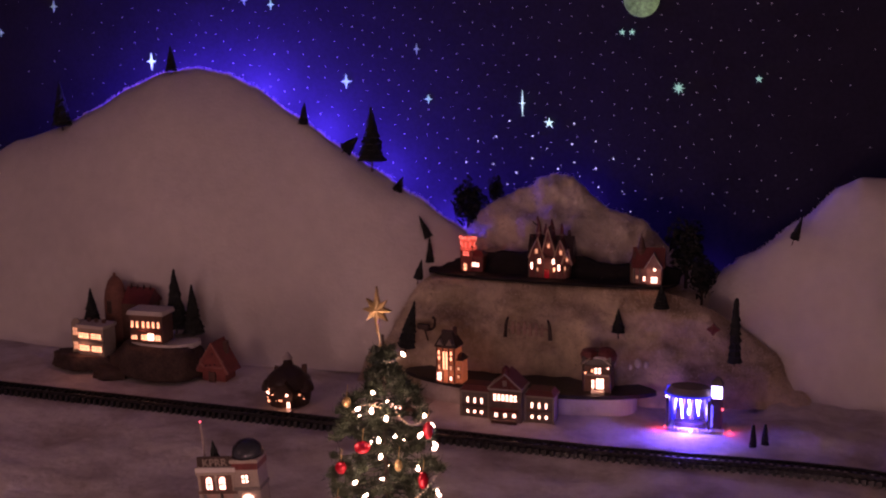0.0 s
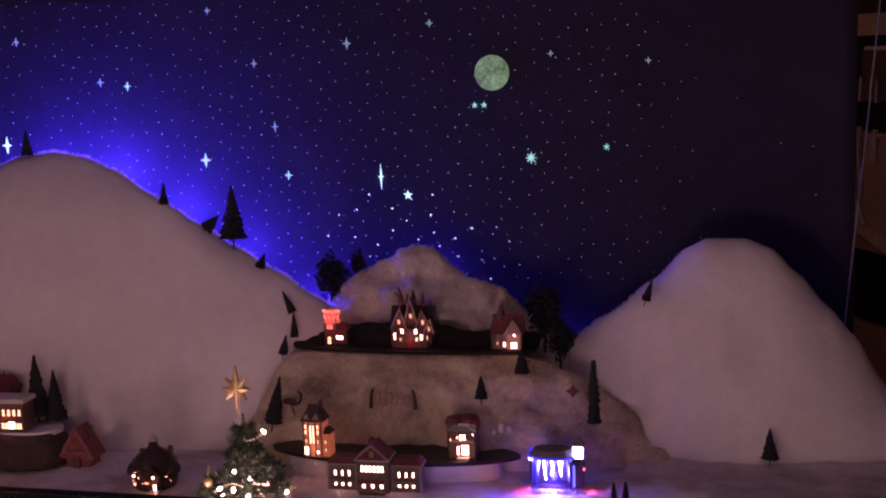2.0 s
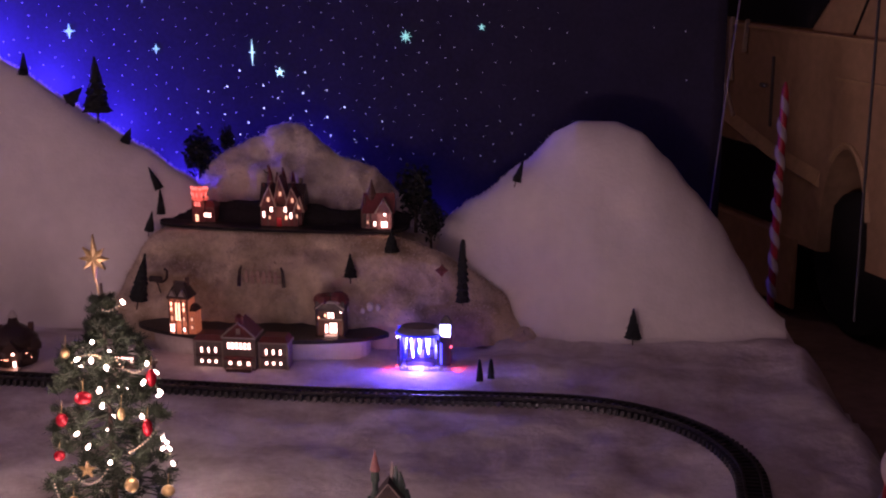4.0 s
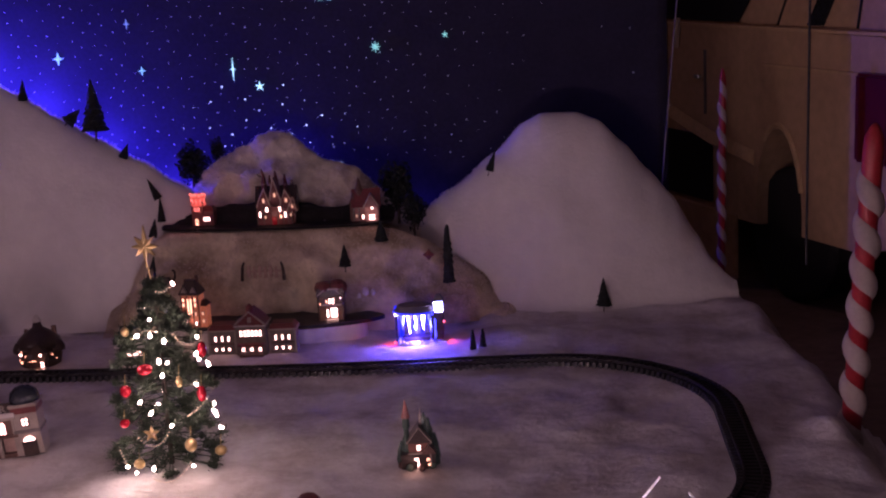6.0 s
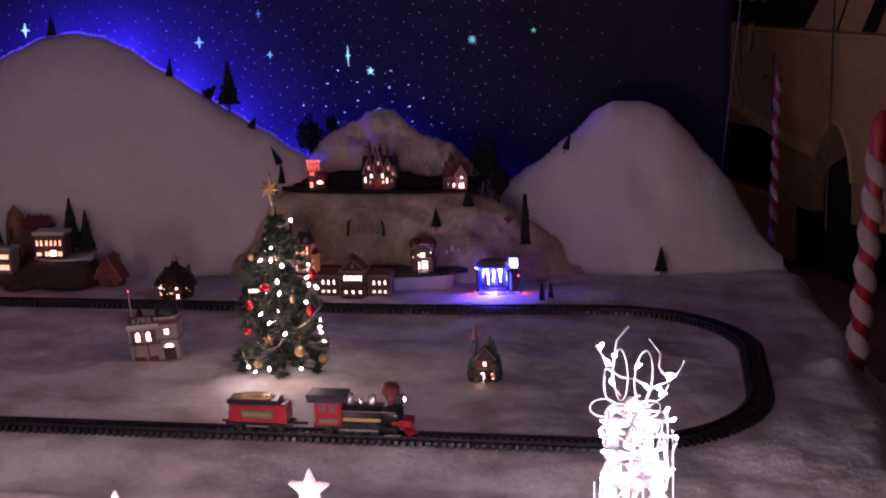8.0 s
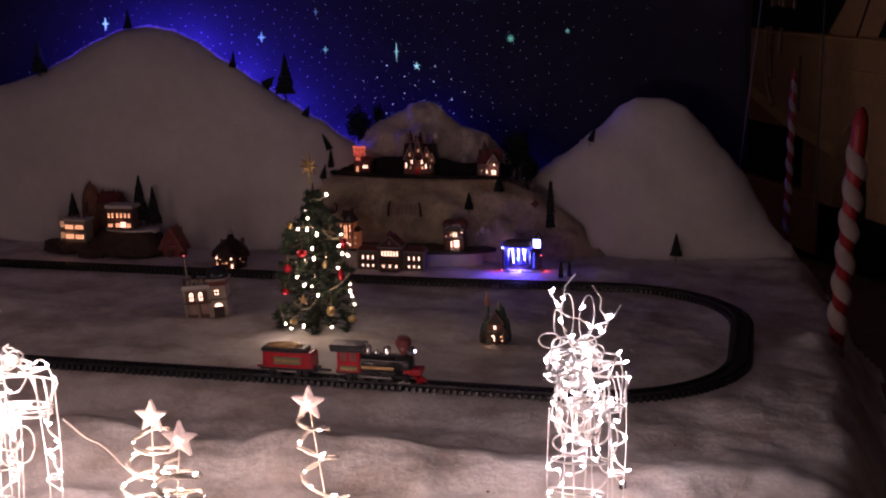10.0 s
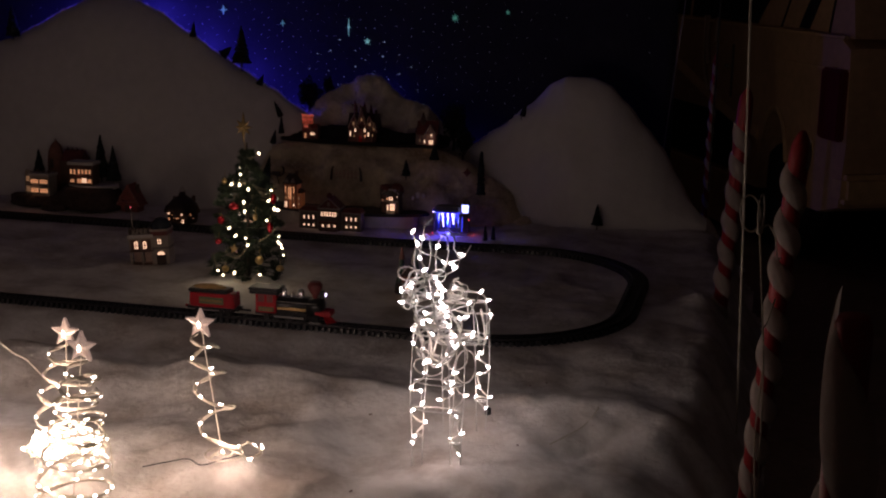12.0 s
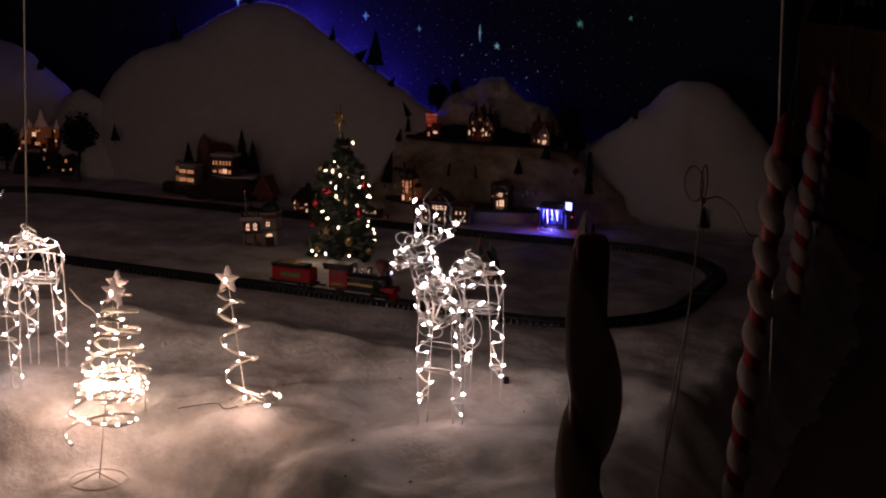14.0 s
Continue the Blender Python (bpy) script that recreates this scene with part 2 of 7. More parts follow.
GOLD = material("gold_glitter", (0.55, 0.39, 0.16), 0.3, metal=0.7, vary=0.3, scale=90)
# the beads' faint glow stands in for light they reflect
BEAD = material("gold_bead", (0.85, 0.65, 0.36), 0.25, metal=0.4, glow=(1.0, 0.80, 0.5), strength=0.06)
RED = material("red_toy_plastic", (0.38, 0.018, 0.024), 0.26, vary=0.12, scale=25)
LOCOBLACK = material("black_toy_plastic", (0.015, 0.015, 0.016), 0.28, vary=0.2)
BRASS = material("brass_toy_plastic", (0.74, 0.50, 0.22), 0.24, metal=0.6, vary=0.15)
CHROME = material("chrome_toy_plastic", (0.7, 0.7, 0.68), 0.2, metal=0.85, vary=0.1)
GREENPANEL = material("green_panel", (0.10, 0.12, 0.05), 0.4, vary=0.3)
WHITEPUFF = translucent(material("white_batting_wrap", (0.50, 0.46, 0.41), 0.9, vary=0.18, scale=12, bump=0.4), 0.45)
FLUFF = translucent(material("fleece_fibres", (0.76, 0.73, 0.71), 0.95, vary=0.06), 0.6)
FLUFF_TAN = translucent(material("tan_batting_fibres", (0.58, 0.48, 0.34), 0.95, vary=0.25), 0.35)
REDRIBBON = material("red_ribbon", (0.30, 0.018, 0.02), 0.5, vary=0.2, scale=20)
CARPAINT = material("tan_car_paint", (0.56, 0.37, 0.205), 0.4, metal=0.1, vary=0.15, scale=3)
RACK = material("pale_plastic_rack", (0.70, 0.58, 0.40), 0.5, vary=0.15, scale=12)
CARGLASS = material("dark_car_glass", (0.02, 0.02, 0.025), 0.08)
TYRE = material("black_tyre_rubber", (0.015, 0.015, 0.015), 0.8)
TAIL = material("red_tail_lamp", (0.12, 0.010, 0.010), 0.3)
CARTRIM = material("pale_car_trim", (0.62, 0.43, 0.22), 0.4)


# ---- building helpers ----
def smooth_step(v):
    v = max(0.0, min(1.0, v))
    return v * v * (3 - 2 * v)


def lerp_table(table, x):
    if x <= table[0][0]:
        return table[0][1]
    for (x0, y0), (x1, y1) in zip(table, table[1:]):
        if x <= x1:
            return y0 + (y1 - y0) * smooth_mix((x - x0) / (x1 - x0))
    return table[-1][1]


def smooth_mix(f):
    return 0.6 * f + 0.4 * smooth_step(f)


def part(name, bm, mat, parent=None, label="", smooth=False):
    me = bpy.data.meshes.new(name)
    bm.to_mesh(me)
    bm.free()
    return link(name, me, mat, parent, label, smooth)


def link(name, me, mat, parent=None, label="", smooth=False):
    if mat and not me.materials:
        me.materials.append(mat)
    if smooth:
        me.polygons.foreach_set("use_smooth", [True] * len(me.polygons))
    ob = new(name, me)
    ob.parent = parent
    if label:
        ob["label"] = label
    return ob


def thing(name, label, category, x=0.0, y=0.0, z=0.0, rz=0.0, group="", kind="", rx=0.0, ry=0.0):
    ob = new(name)
    ob.matrix_basis = pose(x, y, z, rx, ry, rz)
    ob.empty_display_size = 0.05
    return tagged(ob, label, category, group, kind)


def B():
    return bmesh.new()


def box(bm, x, y, z, sx, sy, sz, rz=0.0, bevel=0.0, top=1.0):
    """A box on the height z, with its middle over x, y; top: how wide its top is."""
    m = Matrix.Translation((x, y, z)) @ Matrix.Rotation(radians(rz), 4, "Z")
    vs = []
    for k, s in ((0, 1.0), (1, top)):
        for a, b in ((-1, -1), (1, -1), (1, 1), (-1, 1)):
            vs.append(bm.verts.new(m @ Vector((a * sx / 2 * s, b * sy / 2 * s, k * sz))))
    fs = [bm.faces.new([vs[i] for i in q]) for q in ((3, 2, 1, 0), (4, 5, 6, 7), (0, 1, 5, 4), (1, 2, 6, 5), (2, 3, 7, 6), (3, 0, 4, 7))]
    if bevel:
        bmesh.ops.bevel(bm, geom=list({e for f in fs for e in f.edges}), offset=bevel, segments=2, affect="EDGES")
    return bm


def gable(bm, x, y, z, sx, sy, sz, thick=0.0, rz=0.0, along="x"):
    """A pitched roof with its ridge along x (or y)."""
    m = Matrix.Translation((x, y, z)) @ Matrix.Rotation(radians(rz + (90 if along == "y" else 0)), 4, "Z")
    if along == "y":
        sx, sy = sy, sx
    pts = [(-sx / 2, -sy / 2, 0), (sx / 2, -sy / 2, 0), (sx / 2, sy / 2, 0), (-sx / 2, sy / 2, 0), (-sx / 2, 0, sz), (sx / 2, 0, sz)]
    vs = [bm.verts.new(m @ Vector(p)) for p in pts]
    for q in ((0, 1, 5, 4), (2, 3, 4, 5), (1, 2, 5), (3, 0, 4), (3, 2, 1, 0)):
        bm.faces.new([vs[i] for i in q])
    return bm


def hip(bm, x, y, z, sx, sy, sz, top=0.0):
    return box(bm, x, y, z, sx, sy, sz, top=max(top, 0.02))


def lathe(bm, x, y, z, profile, n=12, close=True):
    """A turned shape: profile rows of radius, height."""
    rings = []
    for r, h in profile:
        rings.append([bm.verts.new((x + r * math.cos(2 * math.pi * i / n), y + r * math.sin(2 * math.pi * i / n), z + h)) for i in range(n)])
    for a, b in zip(rings, rings[1:]):
        for i in range(n):
            bm.faces.new((a[i], a[(i + 1) % n], b[(i + 1) % n], b[i]))
    if close:
        bm.faces.new(rings[0][::-1])
        bm.faces.new(rings[-1])
    return bm


def ball(bm, x, y, z, r, sz=1.0, u=10, v=6):
    bmesh.ops.create_uvsphere(bm, u_segments=u, v_segments=v, radius=r, matrix=Matrix.Translation((x, y, z)) @ Matrix.Diagonal((1, 1, sz, 1)))
    return bm


def tube(bm, pts, r, n=6, taper=1.0, closed=False):
    """A round wire through points."""
    pts = [Vector(p) for p in pts]
    rings, up = [], Vector((0.13, 0.21, 0.97))
    for i, p in enumerate(pts):
        a = pts[i - 1] if i else (pts[-1] if closed else p)
        b = pts[i + 1] if i + 1 < len(pts) else (pts[0] if closed else p)
        d = (b - a)
        d = d.normalized() if d.length > 1e-9 else Vector((0, 0, 1))
        s = d.cross(up)
        if s.length < 0.05:
            s = d.cross(Vector((1, 0, 0)))
        s.normalize()
        q = d.cross(s)
        rr = r * (1 + (taper - 1) * i / max(1, len(pts) - 1))
        rings.append([bm.verts.new(p + s * rr * math.cos(2 * math.pi * k / n) + q * rr * math.sin(2 * math.pi * k / n)) for k in range(n)])
    pairs = list(zip(rings, rings[1:])) + ([(rings[-1], rings[0])] if closed else [])
    for a, b in pairs:
        for k in range(n):
            bm.faces.new((a[k], a[(k + 1) % n], b[(k + 1) % n], b[k]))
    if not closed:
        bm.faces.new(rings[0][::-1])
        bm.faces.new(rings[-1])
    return bm


def curve_pts(pts, n=8):
    """A smooth line (Catmull-Rom) through points."""
    pts = [Vector(p) for p in pts]
    out = []
    for i in range(len(pts) - 1):
        p0, p1, p2, p3 = pts[max(0, i - 1)], pts[i], pts[i + 1], pts[min(len(pts) - 1, i + 2)]
        for k in range(n):
            t = k / n
            out.append(0.5 * (2 * p1 + (p2 - p0) * t + (2 * p0 - 5 * p1 + 4 * p2 - p3) * t * t + (3 * p1 - p0 - 3 * p2 + p3) * t ** 3))
    return out + [pts[-1]]


def ring_pts(c, a, b, n=18, start=0.0, turn=360.0):
    """Points on an ellipse round c with half axes a and b."""
    c, a, b = Vector(c), Vector(a), Vector(b)
    return [c + a * math.cos(radians(start + turn * i / n)) + b * math.sin(radians(start + turn * i / n)) for i in range(n + (turn < 360))]


def sheet_grid(nx, ny, place):
    """A grid of nx by ny quads; place(u, v) gives each corner."""
    bm = B()
    vs = [[bm.verts.new(place(i / nx, j / ny)) for i in range(nx + 1)] for j in range(ny + 1)]
    for j in range(ny):
        for i in range(nx):
            bm.faces.new((vs[j][i], vs[j][i + 1], vs[j + 1][i + 1], vs[j + 1][i]))
    return bm


def rough(x, y, s, seed=0.0):
    return noise.noise(Vector((x * s + seed, y * s - seed, seed * 0.7)))


# ---- the setting ----
FLOOR = -0.30
part("floor", box(B(), -0.5, 2.7, FLOOR - 0.1, 13, 17, 0.1), CONCRETE)
part("ceiling", box(B(), -0.5, 2.7, 2.75, 13, 17, 0.1), PLASTER)
part("wall_north", box(B(), -0.5, 11.1, FLOOR, 13, 0.15, 3.05), PLASTER)
part("wall_south", box(B(), -0.5, -5.8, FLOOR, 13, 0.15, 3.05), PLASTER)
part("wall_west", box(B(), -7.0, 2.7, FLOOR, 0.15, 16.7, 3.05), PLASTER)
part("wall_east", box(B(), 6.0, 2.7, FLOOR, 0.15, 16.7, 3.05), PLASTER)
for o in list(scene.objects):
    if o.name.split("_")[0] in ("floor", "ceiling", "wall"):
        tagged(o, {"floor": "dark worn concrete garage floor", "ceiling": "dim plastered garage ceiling"}.get(o.name, "dim plastered garage wall"), o.name.split("_")[0], kind="structure")


SKY_Y, SKY_R, SKY_TOP = 5.43, 0.68, 1.83


def cloth_at(u, v):
    x, z = -6.0 + (SKY_R + 6.0) * u, FLOOR + (SKY_TOP - FLOOR) * v
    return (x, SKY_Y + 0.006 * math.sin(x * 5.1) * (1 - v) + 0.004 * rough(x, z, 1.7), z)


sky_cloth = part("backdrop", sheet_grid(140, 30, cloth_at), CLOTH, smooth=True)
sky_cloth.modifiers.new("thickness", "SOLIDIFY").thickness = -0.004
tagged(sky_cloth, "dark navy night sky cloth hung behind the mountains", "backdrop", kind="structure")
tagged(part("trim", box(B(), -2.7, SKY_Y - 0.01, SKY_TOP, 6.7, 0.05, 0.10, bevel=0.006), WOODTRIM), "pale wooden batten above the sky cloth", "batten", kind="structure")


# ground: one sheet of white batting, lower towards its front and dropping at its edges
EDGE = [(0.0, 1.16), (0.6, 1.12), (1.6, 1.04), (2.56, 1.02), (3.5, 1.03), (4.1, 1.02), (4.5, 0.985), (4.95, 0.92), (5.4, 0.88)]
SLOPE = [(0.2, -0.295), (0.78, -0.285), (0.86, -0.265), (0.93, -0.235), (1.00, -0.215), (1.06, -0.165), (1.12, -0.118), (1.3, -0.088), (1.5, -0.075), (1.75, -0.055), (1.92, 0.008), (1.98, 0.028), (2.05, 0.016), (2.13, -0.030), (2.28, -0.036), (2.44, -0.004), (2.52, 0.0), (6.0, 0.0)]


PADS = ((0.33, 1.68, 0.22, -0.062), (-1.15, 1.31, 0.26, -0.045), (-0.27, 1.35, 0.14, -0.022), (-0.76, 1.34, 0.12, -0.06), (-0.69, 1.24, 0.13, -0.02), (-0.53, 0.96, 0.14, -0.19), (-1.5, 3.36, 0.16, 0.0), (-0.235, 3.22, 0.12, 0.0), (-0.985, 3.21, 0.2, 0.014),
        (-1.0, 4.4, 0.3, 0.0), (-0.365, 4.4, 0.2, 0.0), (-1.8, 4.29, 0.15, 0.0), (-2.2, 4.45, 0.2, 0.0), (-2.6, 4.42, 0.25, 0.0))


def ground_z(x, y):
    z = lerp_table(SLOPE, y + 0.07 * rough(x, 0.0, 2.2, 31.0) + 0.02 * rough(x, 0.0, 8.0, 33.0))
    near = 1 - smooth_step((y - 1.7) / 0.8)
    z += 0.034 * rough(x, y, 2.4, 3.1) * (0.62 + 0.6 * near) + 0.026 * rough(x, y, 5.0, 9.2) * (0.55 + 0.5 * near) + 0.012 * (0.55 + 0.3 * near) * rough(x, y, 11, 4.0) + 0.006 * (0.5 + 0.3 * near) * rough(x, y, 23, 8.0)
    z -= 0.020 * near * max(0.0, 1 - abs(rough(x * 0.9, y, 2.6, 21.0)) * 5)
    for cx, cy, r, level in PADS:
        k = math.exp(-((x - cx) ** 2 + (y - cy) ** 2) / (r * r))
        z = z * (1 - k) + level * k
    # a low mound round the Christmas tree
    z += 0.012 * math.exp(-((x + 0.99) ** 2 / 0.16 + (y - 3.10) ** 2 / 0.04)) + 0.03 * math.exp(-((x - 0.15) ** 2 / 0.12 + (y - 4.45) ** 2 / 0.02))
    z += 0.05 * math.exp(-((x - 0.97) ** 2 / 0.006 + (y - 3.45) ** 2 / 0.008))
    # the bed of the railway is flat
    e = abs(track_gap(x, y))
    if e < 0.14:
        z = z * smooth_step((e - 0.05) / 0.09)
    front = 1 - smooth_step((y - 1.2) / 1.2)
    edge = lerp_table(EDGE, y) + 0.05 * rough(0.0, y, 3.0, 41.0) + 0.02 * rough(x, y, 9.0, 43.0)
    drop = smooth_step((x - edge + 0.02 + 0.22 * front) / (0.26 + 0.30 * front))
    return max(FLOOR + 0.004, z * (1 - drop) + (FLOOR + 0.004) * drop)


def loop_line():
    """The middle line of the railway: a long loop with two round corners in the east."""
    pts = [(x, 2.59) for x in np.arange(-3.3, 0.15, 0.02)]
    pts += [(0.15 + 0.55 * math.sin(a), 3.14 - 0.55 * math.cos(a)) for a in np.arange(0, math.pi / 2, 0.03)]
    pts += [(0.70, y) for y in np.arange(3.14, 3.59, 0.02)]
    pts += [(0.15 + 0.55 * math.cos(a), 3.59 + 0.55 * math.sin(a)) for a in np.arange(0, math.pi / 2, 0.03)]
    pts += [(x, 4.14 - 0.05 * smooth_step((0.15 - x) / 0.9)) for x in np.arange(0.15, -3.3, -0.02)]
    pts += [(-3.3 - 0.75 * math.sin(a), 3.34 + 0.75 * math.cos(a)) for a in np.arange(0, math.pi, 0.03)]
    return np.array(pts)


LINE = loop_line()


def track_gap(x, y):
    """How far a place lies from the middle of the track."""
    return float(np.sqrt(((LINE - (x, y)) ** 2).sum(1).min()))


bm = sheet_grid(420, 330, lambda u, v: ((x := -6.5 + 8.2 * u), (y := 0.15 + 5.27 * v), ground_z(x, y)))
bmesh.ops.delete(bm, geom=[f for f in bm.faces if max(v.co.z for v in f.verts) < FLOOR + 0.006], context="FACES")
snow = part("ground", bm, SNOW, smooth=True)
tagged(snow, "white batting snow blanket spread over the display", "snow", kind="structure")


# ---- mountains ----
def mountain(name, label, ridge, y0, front, mat, grain=0.012, back=0.09, lumps=0.0, n=(120, 60), power=1.7, seed=1.0, fringe=None, fluffy=1.0):
    """A fleece mountain: a ridge line of x, height at y0, with a front slope of the given depth."""
    xa, xb = ridge[0][0], ridge[-1][0]

    def place(u, v):
        x = xa + (xb - xa) * u
        h = lerp_table(ridge, x)
        soft = sum(lerp_table(ridge, x + d) for d in (-0.16, -0.08, 0.0, 0.08, 0.16)) / 5
        w = front * (0.45 + 0.55 * min(1.0, soft / max(r[1] for r in ridge)))
        if v < 0.75:
            s = 1 - v / 0.75
            y, k = y0 - 1.12 * w * s, (1 - s ** power) ** 0.9 if s < 0.84 else (1 - 0.84 ** power) ** 0.9 * ((1 - s) / 0.16) ** 1.6
            h = h + (soft - h) * smooth_step(s * 2)
        else:
            s = (v - 0.75) / 0.25
            y, k = y0 + back * s, 1 - s ** 2.2
        z = h * k
        g = grain * rough(x + y, z, 4.0, seed) + lumps * (rough(x, z + y, 9.0, seed) + 0.6 * rough(x, z + y, 21.0, seed + 2))
        fade = min(1.0, 4 * s if v >= 0.75 else 1.0)
        return (x + g * 0.4, y - g * 1.5, max(-0.02, z + g * (0.4 + 0.6 * fade)) - 0.02 * (h < 0.02))

    ob = tagged(part(name, sheet_grid(n[0], n[1], place), mat, smooth=True), label, "mountain")
    if fringe:
        rng, bm = random.Random(int(seed * 10)), B()
        for k in range(int((fringe[1] - fringe[0]) * 900)):
            u = (rng.uniform(*fringe) - xa) / (xb - xa)
            p = Vector(place(u, rng.uniform(0.735, 0.79))) + Vector((0, 0, -0.004))
            w, tip = rng.uniform(0.003, 0.007), Vector((rng.uniform(-0.012, 0.012), rng.uniform(-0.004, 0.012), rng.uniform(0.008, 0.020) * fluffy))
            bm.faces.new([bm.verts.new(q) for q in (p + Vector((-w, 0, 0)), p + Vector((w, 0, 0)), p + tip)])
        tagged(part("fluff_fringe", bm, FLUFF, ob, "thin fluffy fibres along the ridge"), kind="stuff")
    return ob


mountain("mountain", "large smooth white fleece mountain with sloping shoulders",
         [(-4.15, 0.0), (-4.0, 0.22), (-3.84, 0.48), (-3.78, 0.59), (-3.70, 0.675), (-3.58, 0.765), (-3.45, 0.825), (-3.2, 0.893), (-3.06, 0.963), (-2.85, 1.065), (-2.66, 1.132), (-2.53, 1.150), (-2.39, 1.125), (-2.26, 1.07), (-2.08, 0.955), (-1.89, 0.838), (-1.75, 0.757), (-1.57, 0.65), (-1.42, 0.553), (-1.2, 0.40), (-1.0, 0.15), (-0.9, 0.0)],
         5.02, 0.36, FELT, seed=1.3, fringe=(-3.2, -1.15))
mountain("mountain", "pale fleece mountain beside the dark sky",
         [(-6.4, 0.5), (-5.8, 0.82), (-5.3, 0.91), (-4.85, 0.862), (-4.64, 0.825), (-4.47, 0.762), (-4.35, 0.664), (-4.2, 0.57), (-4.05, 0.44), (-3.95, 0.33), (-3.8, 0.0)], 5.05, 0.45, FELT, seed=4.7)
mountain("mountain", "low rounded fleece hill between two mountains",
         [(-4.25, 0.0), (-4.15, 0.30), (-4.0, 0.50), (-3.88, 0.555), (-3.75, 0.50), (-3.6, 0.3), (-3.5, 0.0)], 4.86, 0.30, FELT, back=0.2, n=(50, 40), seed=6.1)
mountain("mountain", "rounded white fleece mountain with a flat top",
         [(-0.62, 0.10), (-0.42, 0.365), (-0.24, 0.485), (-0.07, 0.62), (0.06, 0.745), (0.13, 0.78), (0.27, 0.78), (0.36, 0.745), (0.46, 0.65), (0.57, 0.525), (0.66, 0.42), (0.76, 0.255), (0.83, 0.13), (0.88, 0.04), (0.92, 0.0)],
         5.08, 0.26, FELT, seed=8.8, power=2.0, fringe=(-0.5, 0.05), fluffy=0.55)

# the village hill: peak of rough batting behind an upper shelf, a lower face and a ledge
PEAK = [(-1.60, 0.30), (-1.50, 0.42), (-1.42, 0.50), (-1.37, 0.545), (-1.31, 0.572), (-1.26, 0.60), (-1.20, 0.652), (-1.16, 0.674), (-1.10, 0.69), (-1.06, 0.72), (-1.015, 0.743), (-0.985, 0.745), (-0.94, 0.725), (-0.90, 0.69), (-0.86, 0.65), (-0.80, 0.613), (-0.74, 0.594), (-0.66, 0.567), (-0.62, 0.52), (-0.57, 0.48), (-0.50, 0.44), (-0.42, 0.40), (-0.33, 0.28), (-0.2, 0.10)]
LOWER = [(-1.62, 0.10), (-1.52, 0.26), (-1.44, 0.37), (-1.38, 0.388), (-0.55, 0.388), (-0.46, 0.37), (-0.36, 0.32), (-0.25, 0.25), (-0.12, 0.15), (-0.04, 0.06), (0.04, 0.0)]


def hill_upper(u, v):
    x = -1.60 + 1.40 * u
    h = lerp_table(PEAK, x)
    if v < 0.7:
        s = 1 - v / 0.7
        foot = min(0.30, 0.5 * h)
        y, z = 5.12 - 0.26 * s, foot + (h - foot) * (1 - s ** 1.5)
    else:
        s = (v - 0.7) / 0.3
        y, z = 5.12 + 0.20 * s, h - (h + 0.02) * s ** 2
    g = 0.032 * rough(x * 1.3, z + y, 6.5, 2.0) + 0.024 * rough(x, z * 0.8, 14.0, 5.0) + 0.006 * rough(x, z, 32.0, 7.0)
    return (x, y - 1.6 * g, z + g)


def hill_lower(u, v):
    x = -1.66 + 1.72 * u
    h = lerp_table(LOWER, x)
    if v < 0.75:
        s = 1 - v / 0.75
        y, z = 4.76 - 0.17 * s, h * (1 - s ** 1.6)
    else:
        s = (v - 0.75) / 0.25
        y, z = 4.76 + 0.3 * s, h * (1 - smooth_step((x + 0.56) / 0.12) * s ** 1.6)
    g = 0.022 * rough(x, z * 1.5 + y, 5.0, 12.0) + 0.022 * rough(x, z, 13.0, 15.0) + 0.006 * rough(x, z, 30.0, 17.0)
    y += 0.32 * max(0.0, x + 0.52)
    return (x, y - 1.8 * g * (1 - 0.75 * smooth_step((z - 0.30) / 0.08)), z + g * 0.7 * (1 - smooth_step((z - 0.30) / 0.07)) - (0.02 if h < 0.02 else 0))


village_hill = thing("village_hill", "lumpy batting hill with an upper shelf for houses", "hill", -0.95, 5.0, 0)
for nm, fn, mat in (("peak", hill_upper, LITCOTTON), ("lower_slope", hill_lower, COTTON)):
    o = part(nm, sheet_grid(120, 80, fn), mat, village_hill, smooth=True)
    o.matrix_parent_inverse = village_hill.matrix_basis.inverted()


def fibres(parent, place, count, seed, v_range, size, mat):
    """Loose fibres standing off a batting surface."""
    rng, b = random.Random(seed), B()
    for _ in range(count):
        u, v = rng.uniform(0.04, 0.96), rng.uniform(*v_range)
        p = Vector(place(u, v))
        if p.z < 0.02:
            continue
        n = (Vector(place(u + 0.012, v)) - p).cross(Vector(place(u, v + 0.012)) - p).normalized()
        if n.y > 0:
            n = -n
        d = (n + Vector((rng.gauss(0, 0.8), rng.gauss(0, 0.4), rng.gauss(-0.1, 0.8)))).normalized()
        w = d.cross(Vector((rng.uniform(-1, 1), 0.3, rng.uniform(-1, 1)))).normalized() * rng.uniform(0.0012, 0.0030)
        p -= n * 0.003
        b.faces.new([b.verts.new(q) for q in (p - w, p + w, p + d * size * rng.uniform(0.4, 1.2))])
    o = tagged(part("fluff", b, mat, parent, "loose batting fibres"), kind="stuff")
    o.matrix_parent_inverse = parent.matrix_basis.inverted()


fibres(village_hill, hill_upper, 9000, 51, (0.05, 0.85), 0.020, FLUFF)
fibres(village_hill, hill_lower, 9000, 52, (0.12, 0.80), 0.018, FLUFF_TAN)


